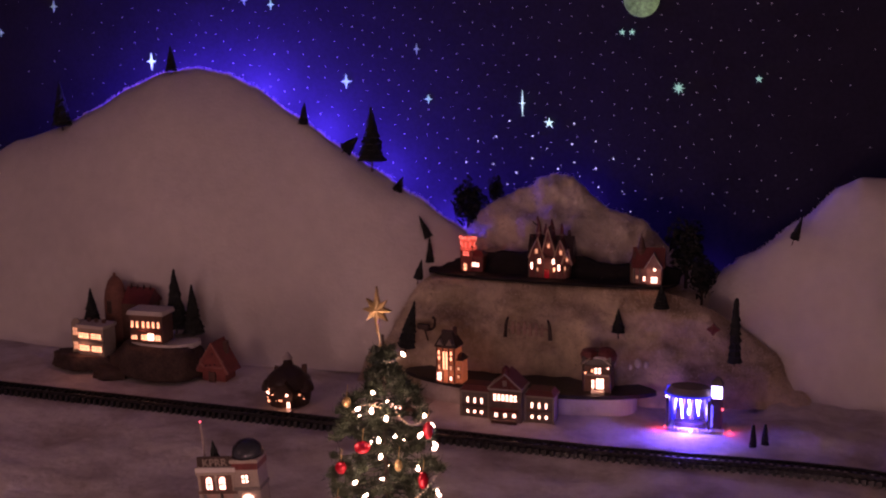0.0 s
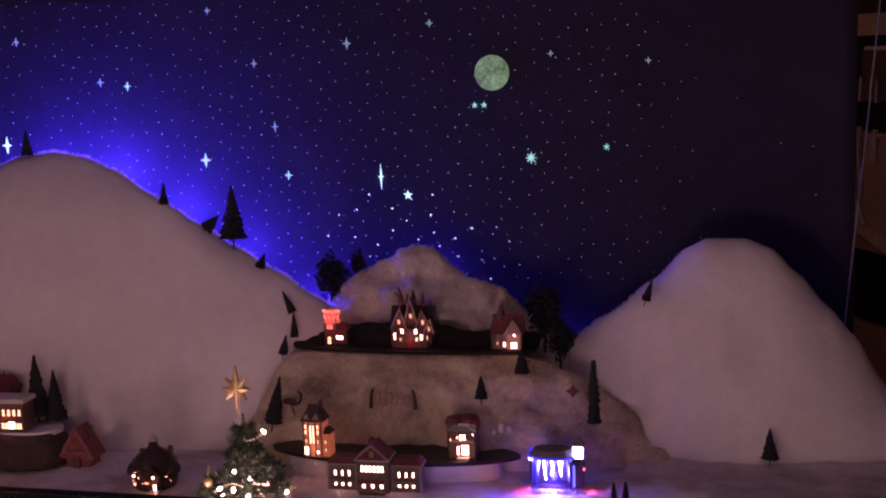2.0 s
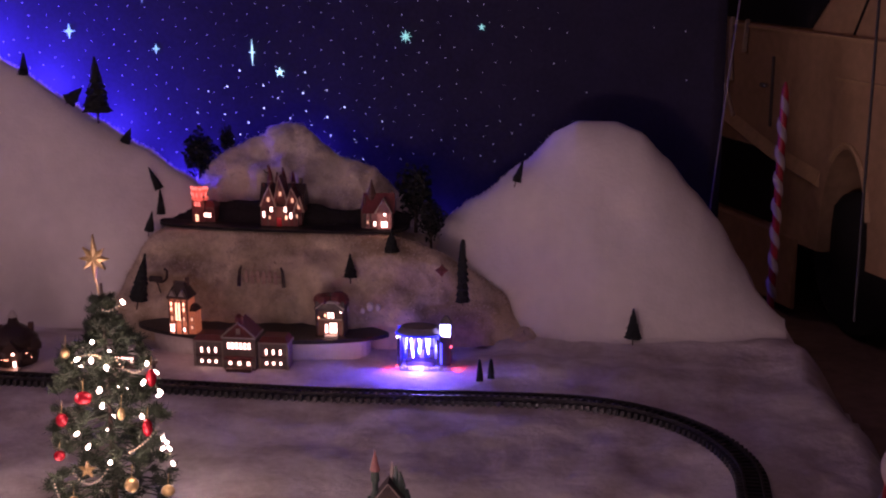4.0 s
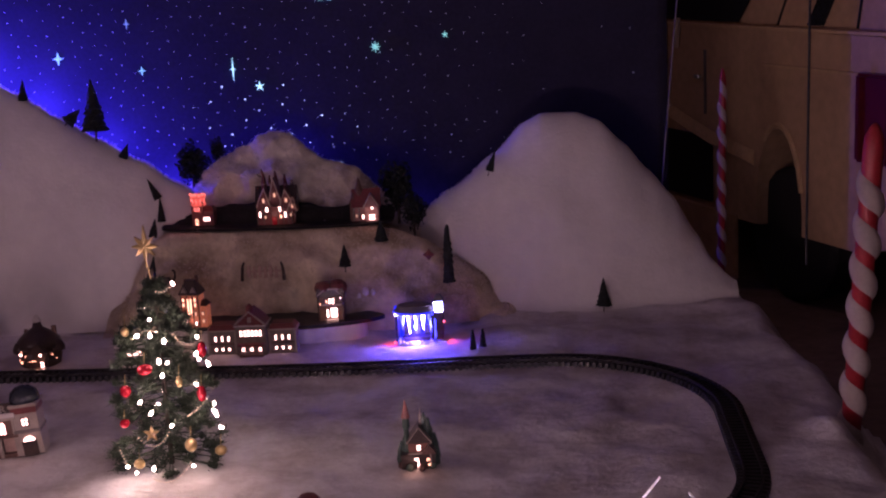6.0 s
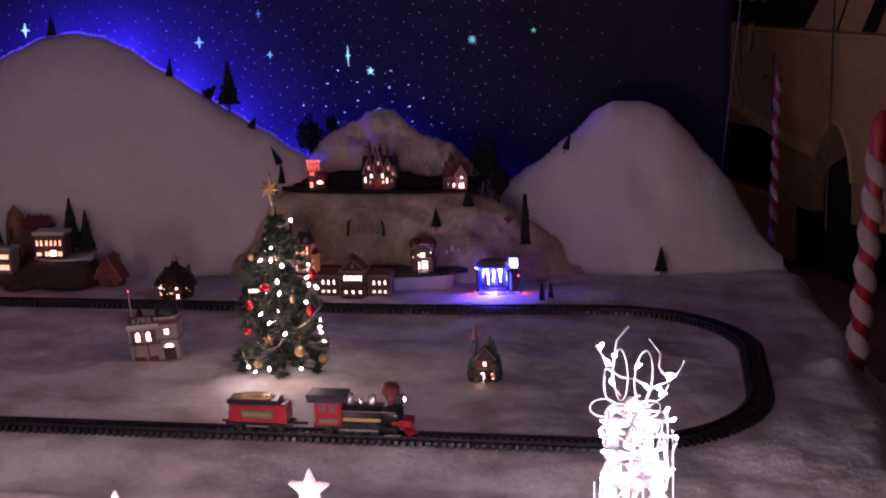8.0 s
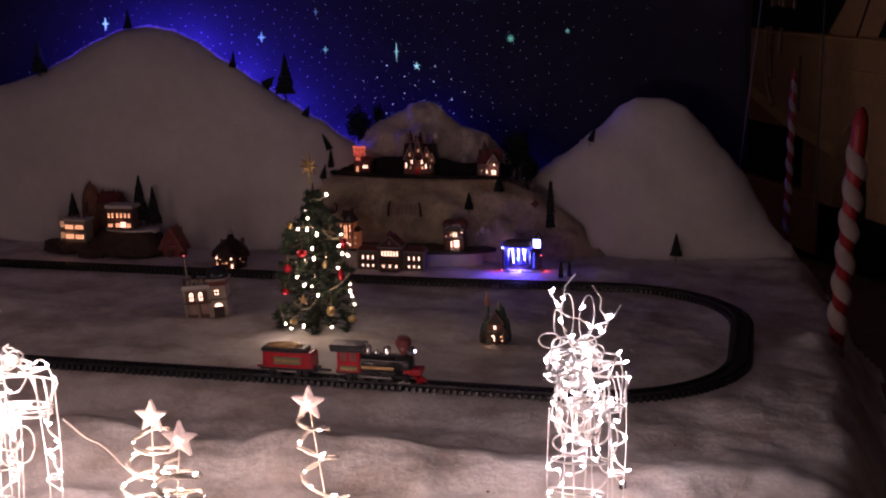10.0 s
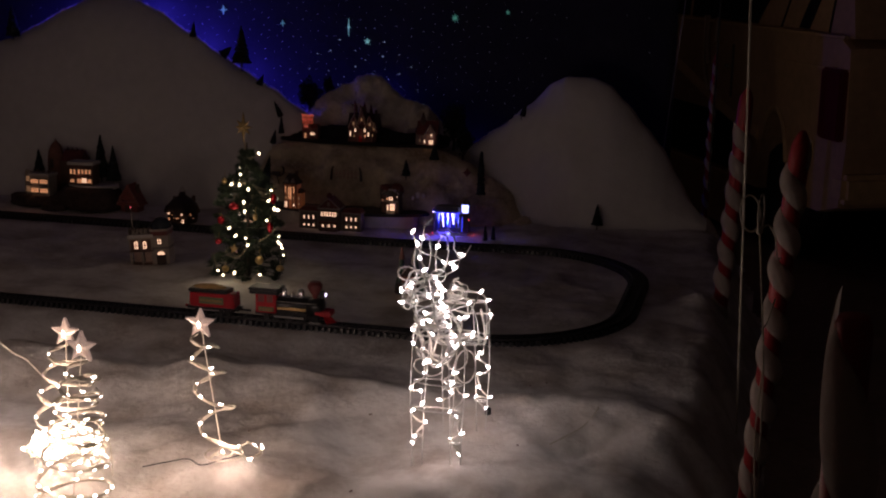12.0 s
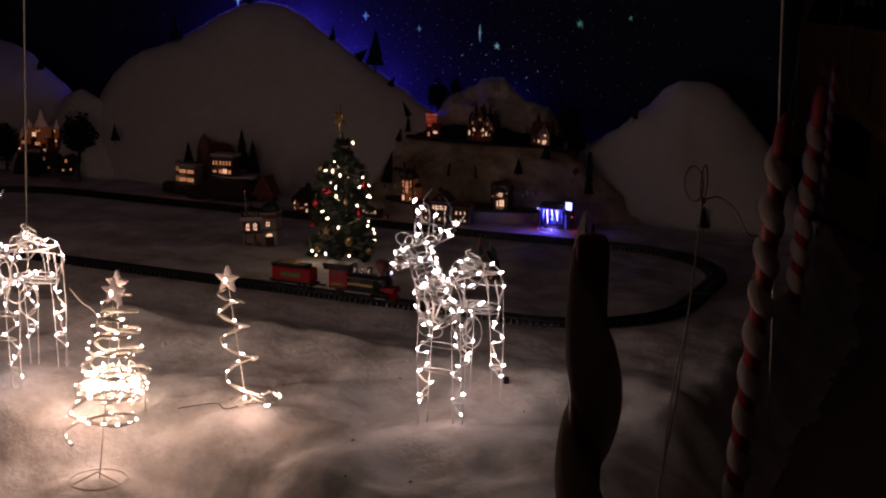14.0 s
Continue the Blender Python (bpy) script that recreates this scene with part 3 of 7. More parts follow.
def plate(bm, x, y, z, a, b, h, n=40, sharp=1.0, flare=1.0):
    """A lens-shaped plate with pointed ends."""
    lo, hi = [], []
    for i in range(n):
        t = 2 * math.pi * i / n
        c, s = math.cos(t), math.sin(t)
        px, py = a * c, b * math.copysign(abs(s) ** sharp, s)
        lo.append(bm.verts.new((x + px, y + py, z)))
        hi.append(bm.verts.new((x + px * flare, y + py * flare, z + h)))
    bm.faces.new(lo[::-1])
    bm.faces.new(hi)
    for i in range(n):
        bm.faces.new((lo[i], lo[(i + 1) % n], hi[(i + 1) % n], hi[i]))
    return bm


shelf = part("shelf_board", plate(B(), -0.965, 4.88, 0.392, 0.480, 0.138, 0.011, 60, sharp=0.45), BLACKCLOTH)
tagged(shelf, "black curved shelf board across the hill", "shelf")
skirt = part("shelf_backing", sheet_grid(80, 8, lambda u, v: ((x := -1.44 + 0.96 * u), 4.925 - 0.05 * math.sin(math.pi * u) - 0.05 * (1 - v) + 0.006 * rough(u * 6, v, 3.0), 0.398 + (0.032 + 0.060 * math.exp(-((x + 0.955) / 0.20) ** 2) + 0.03 * math.exp(-((x + 0.60) / 0.10) ** 2) + 0.03 * math.exp(-((x + 1.20) / 0.12) ** 2) + 0.012 * rough(u * 9, 0, 2.0)) * v)), BLACKCLOTH, smooth=True)
skirt.modifiers.new("thickness", "SOLIDIFY").thickness = 0.01
tagged(skirt, "dark crumpled cloth behind the houses on the shelf", "cloth")
ledge = thing("ledge", "black pointed ledge board over a white curved band", "ledge", -0.97, 4.54, 0)
part("band", plate(B(), 0.0, 0.02, -0.01, 0.40, 0.13, 0.075, sharp=0.7), SNOW, ledge, "white batting band", smooth=False)
part("board", plate(B(), 0.0, 0.02, 0.065, 0.47, 0.145, 0.014, sharp=1.3), BLACK, ledge)


# ---- the sky: stars and moon ----
def star_shape(bm, x, y, z, outer, inner, n, depth=0.004, long=1.0, turn=90.0):
    """A flat star with n points, facing south; long: how much longer its upright points are."""
    rim = []
    for i in range(2 * n):
        a = radians(turn + 180.0 * i / n)
        r = inner if i % 2 else outer
        rim.append((r * math.cos(a), r * math.sin(a) * (long if not i % 2 and abs(math.cos(a)) < 0.1 else 1.0)))
    f = [bm.verts.new((x + a, y - depth * 0.5, z + b)) for a, b in rim]
    k = [bm.verts.new((x + a, y + depth * 0.5, z + b)) for a, b in rim]
    mid, bak = bm.verts.new((x, y - depth, z)), bm.verts.new((x, y + depth * 0.5, z))
    for i in range(2 * n):
        j = (i + 1) % (2 * n)
        bm.faces.new((f[i], f[j], mid))
        bm.faces.new((k[j], k[i], bak))
        bm.faces.new((f[j], f[i], k[i], k[j]))
    return bm


FRONT = SKY_Y - 0.012
for x, z, size, points, long, mat in ((-2.91, 1.61, 0.017, 4, 1.2, STAR_DIM), (-2.51, 1.42, 0.017, 4, 1.2, STAR_DIM), (-2.38, 1.40, 0.018, 4, 1.2, STAR), (-3.0, 1.15, 0.026, 4, 1.5, STAR_WHITE),
                                      (-1.78, 1.48, 0.016, 4, 1.2, STAR_DIM), (-1.98, 1.71, 0.016, 4, 1.0, STAR_DIM), (-1.70, 1.21, 0.016, 4, 1.5, STAR_DIM), (-2.03, 1.07, 0.026, 4, 1.2, STAR),
                                      (-1.65, 1.0, 0.019, 4, 1.1, STAR), (-1.36, 1.55, 0.021, 4, 1.2, STAR_DIM), (-1.0, 1.62, 0.018, 4, 1.0, STAR_DIM), (-1.235, 0.99, 0.015, 4, 3.6, STAR_WHITE), (-1.12, 0.91, 0.022, 5, 1.0, STAR_WHITE),
                                      (-0.59, 1.06, 0.026, 8, 1.0, STAR), (-0.50, 1.48, 0.014, 4, 1.0, STAR_DIM), (-0.28, 1.10, 0.016, 5, 1.0, STAR), (-0.11, 1.44, 0.015, 4, 1.0, STAR_DIM),
                                      (-3.42, 1.53, 0.016, 4, 1.0, STAR_DIM), (-0.82, 1.28, 0.015, 5, 1.0, STAR), (-0.78, 1.28, 0.015, 5, 1.0, STAR), (-3.51, 1.40, 0.022, 4, 1.2, STAR_DIM), (-3.82, 1.28, 0.018, 4, 1.0, STAR_DIM), (-3.25, 1.76, 0.015, 4, 1.0, STAR_DIM)):
    tagged(part("star_sticker", star_shape(B(), x, FRONT, z, size, size * 0.36, points, long=long), mat), "small glowing green star stuck on the night sky cloth", "star", group="glowing stars on the sky")

moon_rim = [(0.0725, 0.0), (0.070, 0.006), (0.05, 0.008), (0.001, 0.009)]
moon = part("moon_disc", lathe(B(), 0, 0, 0, moon_rim, 40), MOON)
moon.matrix_basis = pose(-0.745, SKY_Y - 0.006, 1.41, 90)
tagged(moon, "pale green mottled full moon disc on the sky cloth", "moon")

rnd = random.Random(7)


def dot_field(name, label, count, chance, size, mat, apart=0.0):
    bm = B()
    made, kept = 0, []
    for _ in range(60000):
        if made >= count:
            break
        x, z = rnd.uniform(-4.6, 0.55), rnd.uniform(0.55, 1.8)
        if rnd.random() > chance(x, z):
            continue
        # dots keep their distance from one another
        if any(abs(x - p) < apart and math.hypot(x - p, z - q) < apart for p, q in kept):
            continue
        kept.append((x, z))
        r = size * rnd.uniform(0.6, 1.25)
        vs = [bm.verts.new((x + r * 1.25 * math.cos(a * math.pi / 3), FRONT + 0.001, z + r * math.sin(a * math.pi / 3))) for a in range(6)]
        top = bm.verts.new((x, FRONT - 0.002, z))
        for i in range(6):
            bm.faces.new((vs[i], vs[(i + 1) % 6], top))
        made += 1
    return tagged(part(name, bm, mat), label, "stars", kind="stuff")


dot_field("star_dots", "many tiny pale star dots on the sky cloth", 1000, lambda x, z: math.exp(-((x + 1.55) / 1.15) ** 2) * (1 - 0.85 * smooth_step((x + 0.35) / 0.6)), 0.0021, DOT, 0.046)
bm = B()
for x, z in ((-1.431, 0.827), (-1.349, 0.848), (-1.292, 0.914), (-1.192, 0.854), (-1.131, 0.803), (-1.193, 0.76), (-1.363, 0.731), (-1.484, 0.736), (-1.262, 0.698), (-1.301, 0.647), (-1.227, 0.632), (-1.082, 0.72), (-1.013, 0.75),
             (-1.024, 0.825), (-0.99, 0.692), (-0.911, 0.65), (-0.922, 0.727), (-0.923, 0.839), (-0.849, 0.769), (-0.745, 0.772), (-0.692, 0.712), (-0.81, 0.636), (-0.874, 0.56), (-0.775, 0.554), (-1.014, 0.91)):
    r = 0.0036 * rnd.uniform(0.75, 1.15) * (1 - 0.35 * smooth_step((x + 0.95) / 0.25))
    rim = [bm.verts.new((x + r * math.cos(a * math.pi / 4), FRONT + 0.001, z + r * math.sin(a * math.pi / 4))) for a in range(8)]
    top = bm.verts.new((x, FRONT - 0.002, z))
    for i in range(8):
        bm.faces.new((rim[i], rim[(i + 1) % 8], top))
tagged(part("bright_star_dots", bm, DOT_BRIGHT), "tiny bright star dots low on the sky cloth", "stars", kind="stuff")


# ---- small trees ----
def cone_tree(x, y, z, h, r, lean=0.0, turn=0.0, stem=0.15, power=0.9, label="dark green bottle brush tree on the fleece slope"):
    t = thing("cone_tree", label, "tree", x, y, z, turn, group="bottle brush trees", ry=lean)
    bm, n, tiers = B(), 14, 9
    rng = random.Random(int(abs(x * 1000) + abs(z * 77)))
    prof = []
    for k in range(tiers):
        f = k / tiers
        prof += [(r * (1 - f) ** power * 1.05, h * (stem + (1 - stem) * f)), (r * (1 - f) ** power * 0.78, h * (stem + (1 - stem) * (f + 0.8 / tiers)))]
    prof.append((0.0008, h))
    lathe(bm, 0, 0, 0, prof, n)
    for v in bm.verts:
        k = 1 + rng.uniform(-0.16, 0.16)
        v.co.x, v.co.y = v.co.x * k, v.co.y * k
        v.co.z += rng.uniform(-0.015, 0.015) * h
    part("crown", bm, SPRUCE, t)
    part("trunk", tube(B(), [(0, 0, -0.01), (0, 0, h * 0.3)], max(0.002, r * 0.09)), BARK, t)
    return t


for x, y, z, h, r, lean in ((-1.74, 5.00, 0.755, 0.25, 0.054, 0), (-2.04, 5.00, 0.915, 0.105, 0.022, 5), (-1.86, 4.99, 0.825, 0.09, 0.030, 48), (-1.635, 4.99, 0.665, 0.075, 0.022, 25),
                            (-2.64, 5.00, 1.12, 0.125, 0.026, 0), (-3.19, 4.98, 0.87, 0.22, 0.045, 0), (-1.47, 4.93, 0.49, 0.11, 0.02, -25), (-1.455, 4.88, 0.40, 0.12, 0.018, 0),
                            (0.36, 4.79, 0.01, 0.13, 0.030, 0), (-0.09, 4.92, 0.56, 0.10, 0.018, 18)):
    cone_tree(x, y, z, h, r, lean)
for x, y, z, h, r in ((-0.66, 4.66, 0.24, 0.10, 0.026), (-0.515, 4.70, 0.33, 0.10, 0.030), (-1.45, 4.58, 0.13, 0.21, 0.035), (-1.47, 4.78, 0.36, 0.09, 0.02)):
    cone_tree(x, y, z, h, r, 12 if x < -1.4 else 0, label="dark bottle brush tree on the lumpy village hill")
cone_tree(-0.25, 4.67, 0.17, 0.235, 0.024, 0, 0, 0.02, 0.42, "slim ragged dark bottle brush tree on the village hill")
for x, y, h in ((-0.14, 4.30, 0.085), (-0.105, 4.33, 0.08)):
    cone_tree(x, y, 0.0, h, 0.0135, stem=0.03, power=0.45, label="small dark bottle brush tree beside the railway")
for x, y, z, h, r in ((-2.765, 4.50, 0.16, 0.15, 0.034), (-2.395, 4.53, 0.13, 0.275, 0.050), (-2.325, 4.54, 0.12, 0.225, 0.042)):
    cone_tree(x, y, z, h, r, label="dark bottle brush tree behind the lit houses")
cone_tree(-3.468, 4.68, 0.235, 0.125, 0.030)
cone_tree(-4.70, 4.99, 0.50, 0.105, 0.020)
cone_tree(-4.35, 5.00, 0.64, 0.09, 0.028)


def bushy_tree(x, y, z, h, w, seed, label="dark leafy model tree on the village hill"):
    t = thing("model_tree", label, "tree", x, y, z, group="leafy model trees")
    rng = random.Random(seed)
    bm = B()
    for k in range(7):
        a, f = k * 2.4, 0.3 + 0.09 * k
        tube(bm, curve_pts([(0, 0, h * f * 0.6), (0.25 * w * math.cos(a), 0.25 * w * math.sin(a), h * f), (0.42 * w * math.cos(a), 0.42 * w * math.sin(a), h * (f + 0.12))], 3), w * 0.03, 4, 0.4)
    tube(bm, [(0, 0, -0.02), (0.01 * w, 0, h * 0.5), (0, 0, h * 0.85)], w * 0.06, 6, 0.3)
    part("trunk", bm, BARK, t)
    bm = B()
    for k in range(1100):
        a, b, c = rng.uniform(0, 6.28), rng.uniform(-1, 1), rng.random() ** 0.5
        lump = 1 + 0.35 * math.sin(3 * a + seed) * math.cos(2.5 * b + seed)
        p = Vector((math.cos(a) * math.sqrt(1 - b * b) * w * 0.5, math.sin(a) * math.sqrt(1 - b * b) * w * 0.5, b * h * 0.40)) * c * lump + Vector((0, 0, h * 0.58))
        u = Vector((rng.uniform(-1, 1), rng.uniform(-1, 1), rng.uniform(-1, 1))).normalized() * w * 0.085
        q = u.cross(Vector((rng.uniform(-1, 1), rng.uniform(-1, 1), rng.uniform(-1, 1)))).normalized() * w * 0.05
        bm.faces.new([bm.verts.new(p + e) for e in (u, q, -u, -q)])
    part("crown", bm, SPRUCE, t)
    return t


for k, (x, y, z, h, w) in enumerate(((-1.37, 5.10, 0.50, 0.21, 0.13), (-1.26, 5.12, 0.60, 0.13, 0.06), (-0.47, 4.95, 0.38, 0.24, 0.13), (-0.40, 4.88, 0.33, 0.17, 0.10))):
    bushy_tree(x, y, z, h, w, 3 + k)
for k, (x, y, z, h, w) in enumerate(((-3.70, 4.60, 0.12, 0.30, 0.20), (-4.47, 4.62, 0.05, 0.28, 0.22), (-4.32, 4.60, 0.02, 0.29, 0.15), (-3.92, 4.46, 0.0, 0.14, 0.12))):
    bushy_tree(x, y, z, h, w, 13 + k, "dark leafy model tree round the castle house")

# ---- lit porcelain houses ----
def windows(t, rows, y, frame_mat):
    """Windows on a front at y: rows of x, z, width, height and pane material."""
    for x, z, w, h, mat in rows:
        o = part("window", box(B(), x, y - 0.0015, z - 0.002, w + 0.005, 0.003, h + 0.005), frame_mat, t)
        part("pane", box(B(), x, y - 0.0035, z, w, 0.002, h), mat, o)
        if w < 0.008 or h < 0.010:
            continue
        n = max(1, round(w / 0.011))
        for k in range(1, n + (n == 1 and w > 0.009)):
            part("glazing_bar", box(B(), x - w / 2 + w * k / max(2, n), y - 0.0045, z, 0.0018, 0.002, h), frame_mat, o)
        if h > 0.013:
            part("glazing_bar", box(B(), x, y - 0.0042, z + h * 0.55, w, 0.002, 0.0018), frame_mat, o)


def walls(t, rows):
    for x, y, z, sx, sy, sz, mat in rows:
        part("wall", box(B(), x, y, z, sx, sy, sz, bevel=0.0015), mat, t)


def lit_house(label, x, y, z, rz=0.0, name="lit_house"):
    return thing(name, label, "model house", x, y, z, rz, group="lit porcelain houses")


def chimney(t, x, y, z, h, w=0.012, mat=None):
    part("chimney", box(B(), x, y, z, w, w, h, bevel=0.001), mat or BROWN, t)


def grid(x0, x1, n, z, w, h, mat):
    return [(x0 + (x1 - x0) * i / max(1, n - 1), z, w, h, mat) for i in range(n)]


# railway station with three wings
h = lit_house("cream porcelain station with three wings and lit windows", -0.978, 4.37, 0.0, 2)
walls(h, [(-0.115, 0, 0, 0.10, 0.07, 0.095, STATION), (0.115, 0, 0, 0.10, 0.07, 0.095, STATION), (0, -0.012, 0, 0.115, 0.09, 0.12, STATION)])
for sx in (-0.115, 0.115):
    part("roof", box(B(), sx, 0, 0.095, 0.11, 0.08, 0.022, top=0.72), MAROON, h)
part("roof", gable(B(), 0, -0.012, 0.12, 0.125, 0.10, 0.055, along="y"), MAROON, h)
part("cornice", box(B(), 0, -0.012, 0.115, 0.125, 0.10, 0.008), SNOWROOF, h)
part("clock", lathe(B(), 0, -0.045, 0.165, [(0.016, 0), (0.014, 0.025), (0.004, 0.035)], 10), MAROON, h)
windows(h, grid(-0.140, -0.090, 3, 0.055, 0.0065, 0.018, PANE_WHITE) + grid(-0.140, -0.090, 3, 0.018, 0.0085, 0.010, PANE_WHITE) + grid(0.090, 0.140, 3, 0.055, 0.0065, 0.018, PANE_WHITE) + grid(0.090, 0.140, 3, 0.018, 0.0085, 0.010, PANE_WHITE), -0.035, GREYSTONE)
windows(h, grid(-0.036, 0.036, 6, 0.078, 0.0085, 0.022, PANE_WHITE) + grid(-0.032, 0.032, 3, 0.02, 0.010, 0.013, PANE_WHITE), -0.057, BROWN)
part("pediment_trim", tube(B(), [(-0.06, -0.064, 0.122), (0, -0.064, 0.174), (0.06, -0.064, 0.122)], 0.004, 5), CREAM, h)
part("gable_window", box(B(), 0, -0.0635, 0.132, 0.014, 0.004, 0.02), CREAM, h)
for s in (-0.165, -0.065, 0.065, 0.165):
    part("corner_pillar", box(B(), s, -0.037, 0, 0.007, 0.006, 0.095), CREAM, h)
for s in (-0.115, 0.115):
    part("eave", box(B(), s, -0.002, 0.092, 0.112, 0.078, 0.006), CREAM, h)
    part("sill_band", box(B(), s, -0.037, 0.042, 0.10, 0.004, 0.005), BROWN, h)
part("porch", box(B(), 0, -0.068, 0, 0.09, 0.022, 0.012), BROWN, h)
part("canopy", box(B(), 0, -0.068, 0.045, 0.10, 0.026, 0.006), MAROON, h)

# tall town house on the ledge
h = lit_house("tall orange glowing porcelain town house", -1.235, 4.47, 0.079, -4)
walls(h, [(0, 0, 0, 0.075, 0.06, 0.135, ORANGE), (0.045, 0.005, 0, 0.03, 0.05, 0.085, ORANGE)])
part("roof", box(B(), 0, 0, 0.135, 0.086, 0.072, 0.05, top=0.40), DARKBROWN, h)
part("roof", box(B(), 0.046, 0.005, 0.085, 0.034, 0.055, 0.022, top=0.3), DARKBROWN, h)
part("cornice", box(B(), 0, 0, 0.130, 0.084, 0.070, 0.007), BROWN, h)
for s in (-0.018, 0.018):
    part("dormer", gable(B(), s, -0.026, 0.142, 0.026, 0.03, 0.022, along="y"), CREAM, h)
for s in (-0.034, -0.0115, 0.0115, 0.034):
    part("pilaster", box(B(), s, -0.0305, 0.0, 0.005, 0.004, 0.13), BROWN, h)
chimney(h, 0.02, 0.01, 0.16, 0.04)
chimney(h, -0.025, 0.012, 0.15, 0.035)
windows(h, [(s, z, 0.007, 0.014, PANE) for s in (-0.0235, 0.0235) for z in (0.086, 0.106)] + [(s, 0.052, 0.0065, 0.066, PANE) for s in (-0.005, 0.006)] + [(-0.0225, 0.010, 0.014, 0.028, PANE_WHITE), (0.0225, 0.014, 0.007, 0.012, PANE_WHITE), (0.0225, 0.052, 0.007, 0.014, PANE_DIM), (-0.0225, 0.052, 0.007, 0.016, PANE_DIM)], -0.0325, MAROON)
windows(h, [(0.047, z, 0.008, 0.012, PANE_DIM) for z in (0.02, 0.05)], -0.02, MAROON)

# shop with a dark mansard roof on the ledge
h = lit_house("dark porcelain shop with two bright windows", -0.70, 4.53, 0.079, 3)
walls(h, [(0, 0, 0, 0.10, 0.07, 0.10, BROWN)])
part("roof", box(B(), 0, 0.002, 0.098, 0.112, 0.084, 0.03, top=0.9), DARKBROWN, h)
for s in (-1, 1):
    part("roof", lathe(B(), 0.026 * s, -0.002, 0.112, [(0.036, 0), (0.039, 0.014), (0.033, 0.030), (0.018, 0.038 + 0.003 * s), (0.003, 0.041 + 0.003 * s)], 9), MAROON, h)
    part("pillar", tube(B(), [(0.047 * s, -0.038, 0), (0.047 * s, -0.038, 0.10)], 0.005), DARKBROWN, h)
    part("roof_brace", tube(B(), [(0.052 * s, -0.042, 0.10), (0.02 * s, -0.044, 0.125)], 0.0025, 5), CREAM, h)
part("roof", hip(B(), 0, 0.0, 0.122, 0.10, 0.07, 0.024, 0.55), DARKBROWN, h)
part("snow_patch", box(B(), 0.012, -0.038, 0.123, 0.05, 0.012, 0.006, top=0.7), SNOWROOF, h)
part("beam", box(B(), 0, -0.038, 0.060, 0.10, 0.006, 0.006), CREAM, h)
part("beam", box(B(), 0, -0.038, 0.094, 0.105, 0.006, 0.006), DARKBROWN, h)
part("doorstep", box(B(), 0.006, -0.048, 0, 0.045, 0.024, 0.008), SNOWROOF, h)
windows(h, [(0.012, 0.014, 0.025, 0.036, PANE_WHITE), (-0.013, 0.014, 0.008, 0.030, PANE_WHITE), (-0.016, 0.072, 0.006, 0.010, PANE), (-0.003, 0.068, 0.008, 0.020, PANE_WHITE), (0.010, 0.068, 0.008, 0.020, PANE_WHITE), (0.040, 0.086, 0.005, 0.006, PANE_WHITE), (-0.040, 0.066, 0.005, 0.006, PANE)], -0.035, DARKBROWN)

# toy stage with coloured lights
h = lit_house("toy ice stage lit blue with a bright white sign", -0.338, 4.44, 0.0, 2, "lit_stage")
h.matrix_basis = h.matrix_basis @ Matrix.Diagonal((0.80, 0.92, 1.0, 1.0))
part("base", box(B(), 0, 0, 0, 0.23, 0.12, 0.014, bevel=0.003), SNOWROOF, h)
part("back_wall", box(B(), -0.035, 0.045, 0.014, 0.205, 0.012, 0.12), STAGEBACK, h, "deep blue lit back wall")
part("canopy", plate(B(), -0.035, 0.0, 0.128, 0.100, 0.058, 0.022, 24, flare=0.8), GREYSTONE, h)
part("canopy_rim", plate(B(), -0.035, -0.004, 0.122, 0.106, 0.062, 0.006, 24), STAGEBACK, h)
for s in (-0.122, 0.048):
    part("side_post", box(B(), s, 0.002, 0.014, 0.012, 0.085, 0.11), DARKBROWN, h)
for i in range(11):
    a = -0.118 + 0.0165 * i
    b = a + (0.009 if i % 2 else -0.009)
    part("icicle_light", tube(B(), [(a, -0.036, 0.122), (b, -0.030, 0.044 + 0.014 * (i % 3))], 0.0046, 5, 0.6), (PANE_ICE, PANE_BLUE, PANE_ICE, PANE_SIGN, PANE_BLUE, PANE_SIGN, PANE_BLUE, PANE_SIGN, PANE_ICE, PANE_BLUE, PANE_ICE)[i], h)
for i in range(6):
    part("bulb", ball(B(), -0.125 + 0.035 * i, -0.048, 0.122, 0.0042, u=8, v=5), (PANE_SIGN, PANE_BLUE, PANE_ICE, PANE_SIGN, PANE_PINK, PANE_BLUE)[i], h)
part("stage_floor", box(B(), -0.03, -0.005, 0.014, 0.13, 0.06, 0.016), DARKBROWN, h)
for s in (-0.03, 0.02, -0.08):
    part("cabinet", box(B(), s, 0.012, 0.03, 0.028, 0.02, 0.036, bevel=0.002), DARKBROWN, h)
part("centre_lamp", ball(B(), -0.035, -0.012, 0.064, 0.008, 1.5), PANE_GREEN, h)
part("tower", box(B(), 0.078, 0.005, 0.014, 0.044, 0.05, 0.105), DARKBROWN, h)
part("tower_strip", box(B(), 0.060, -0.022, 0.02, 0.006, 0.006, 0.075), PANE_BLUE, h)
sign = part("sign", box(B(), 0.078, -0.010, 0.118, 0.048, 0.02, 0.046, bevel=0.003), DARKBROWN, h, "bright lit sign")
part("sign_face", box(B(), 0.078, -0.0205, 0.120, 0.044, 0.002, 0.042), PANE_ICE, sign)
for k in range(3):
    part("sign_bar", box(B(), 0.078 - 0.013 + 0.013 * k, -0.0235, 0.123, 0.007, 0.003, 0.034), PANE_SIGN, sign)
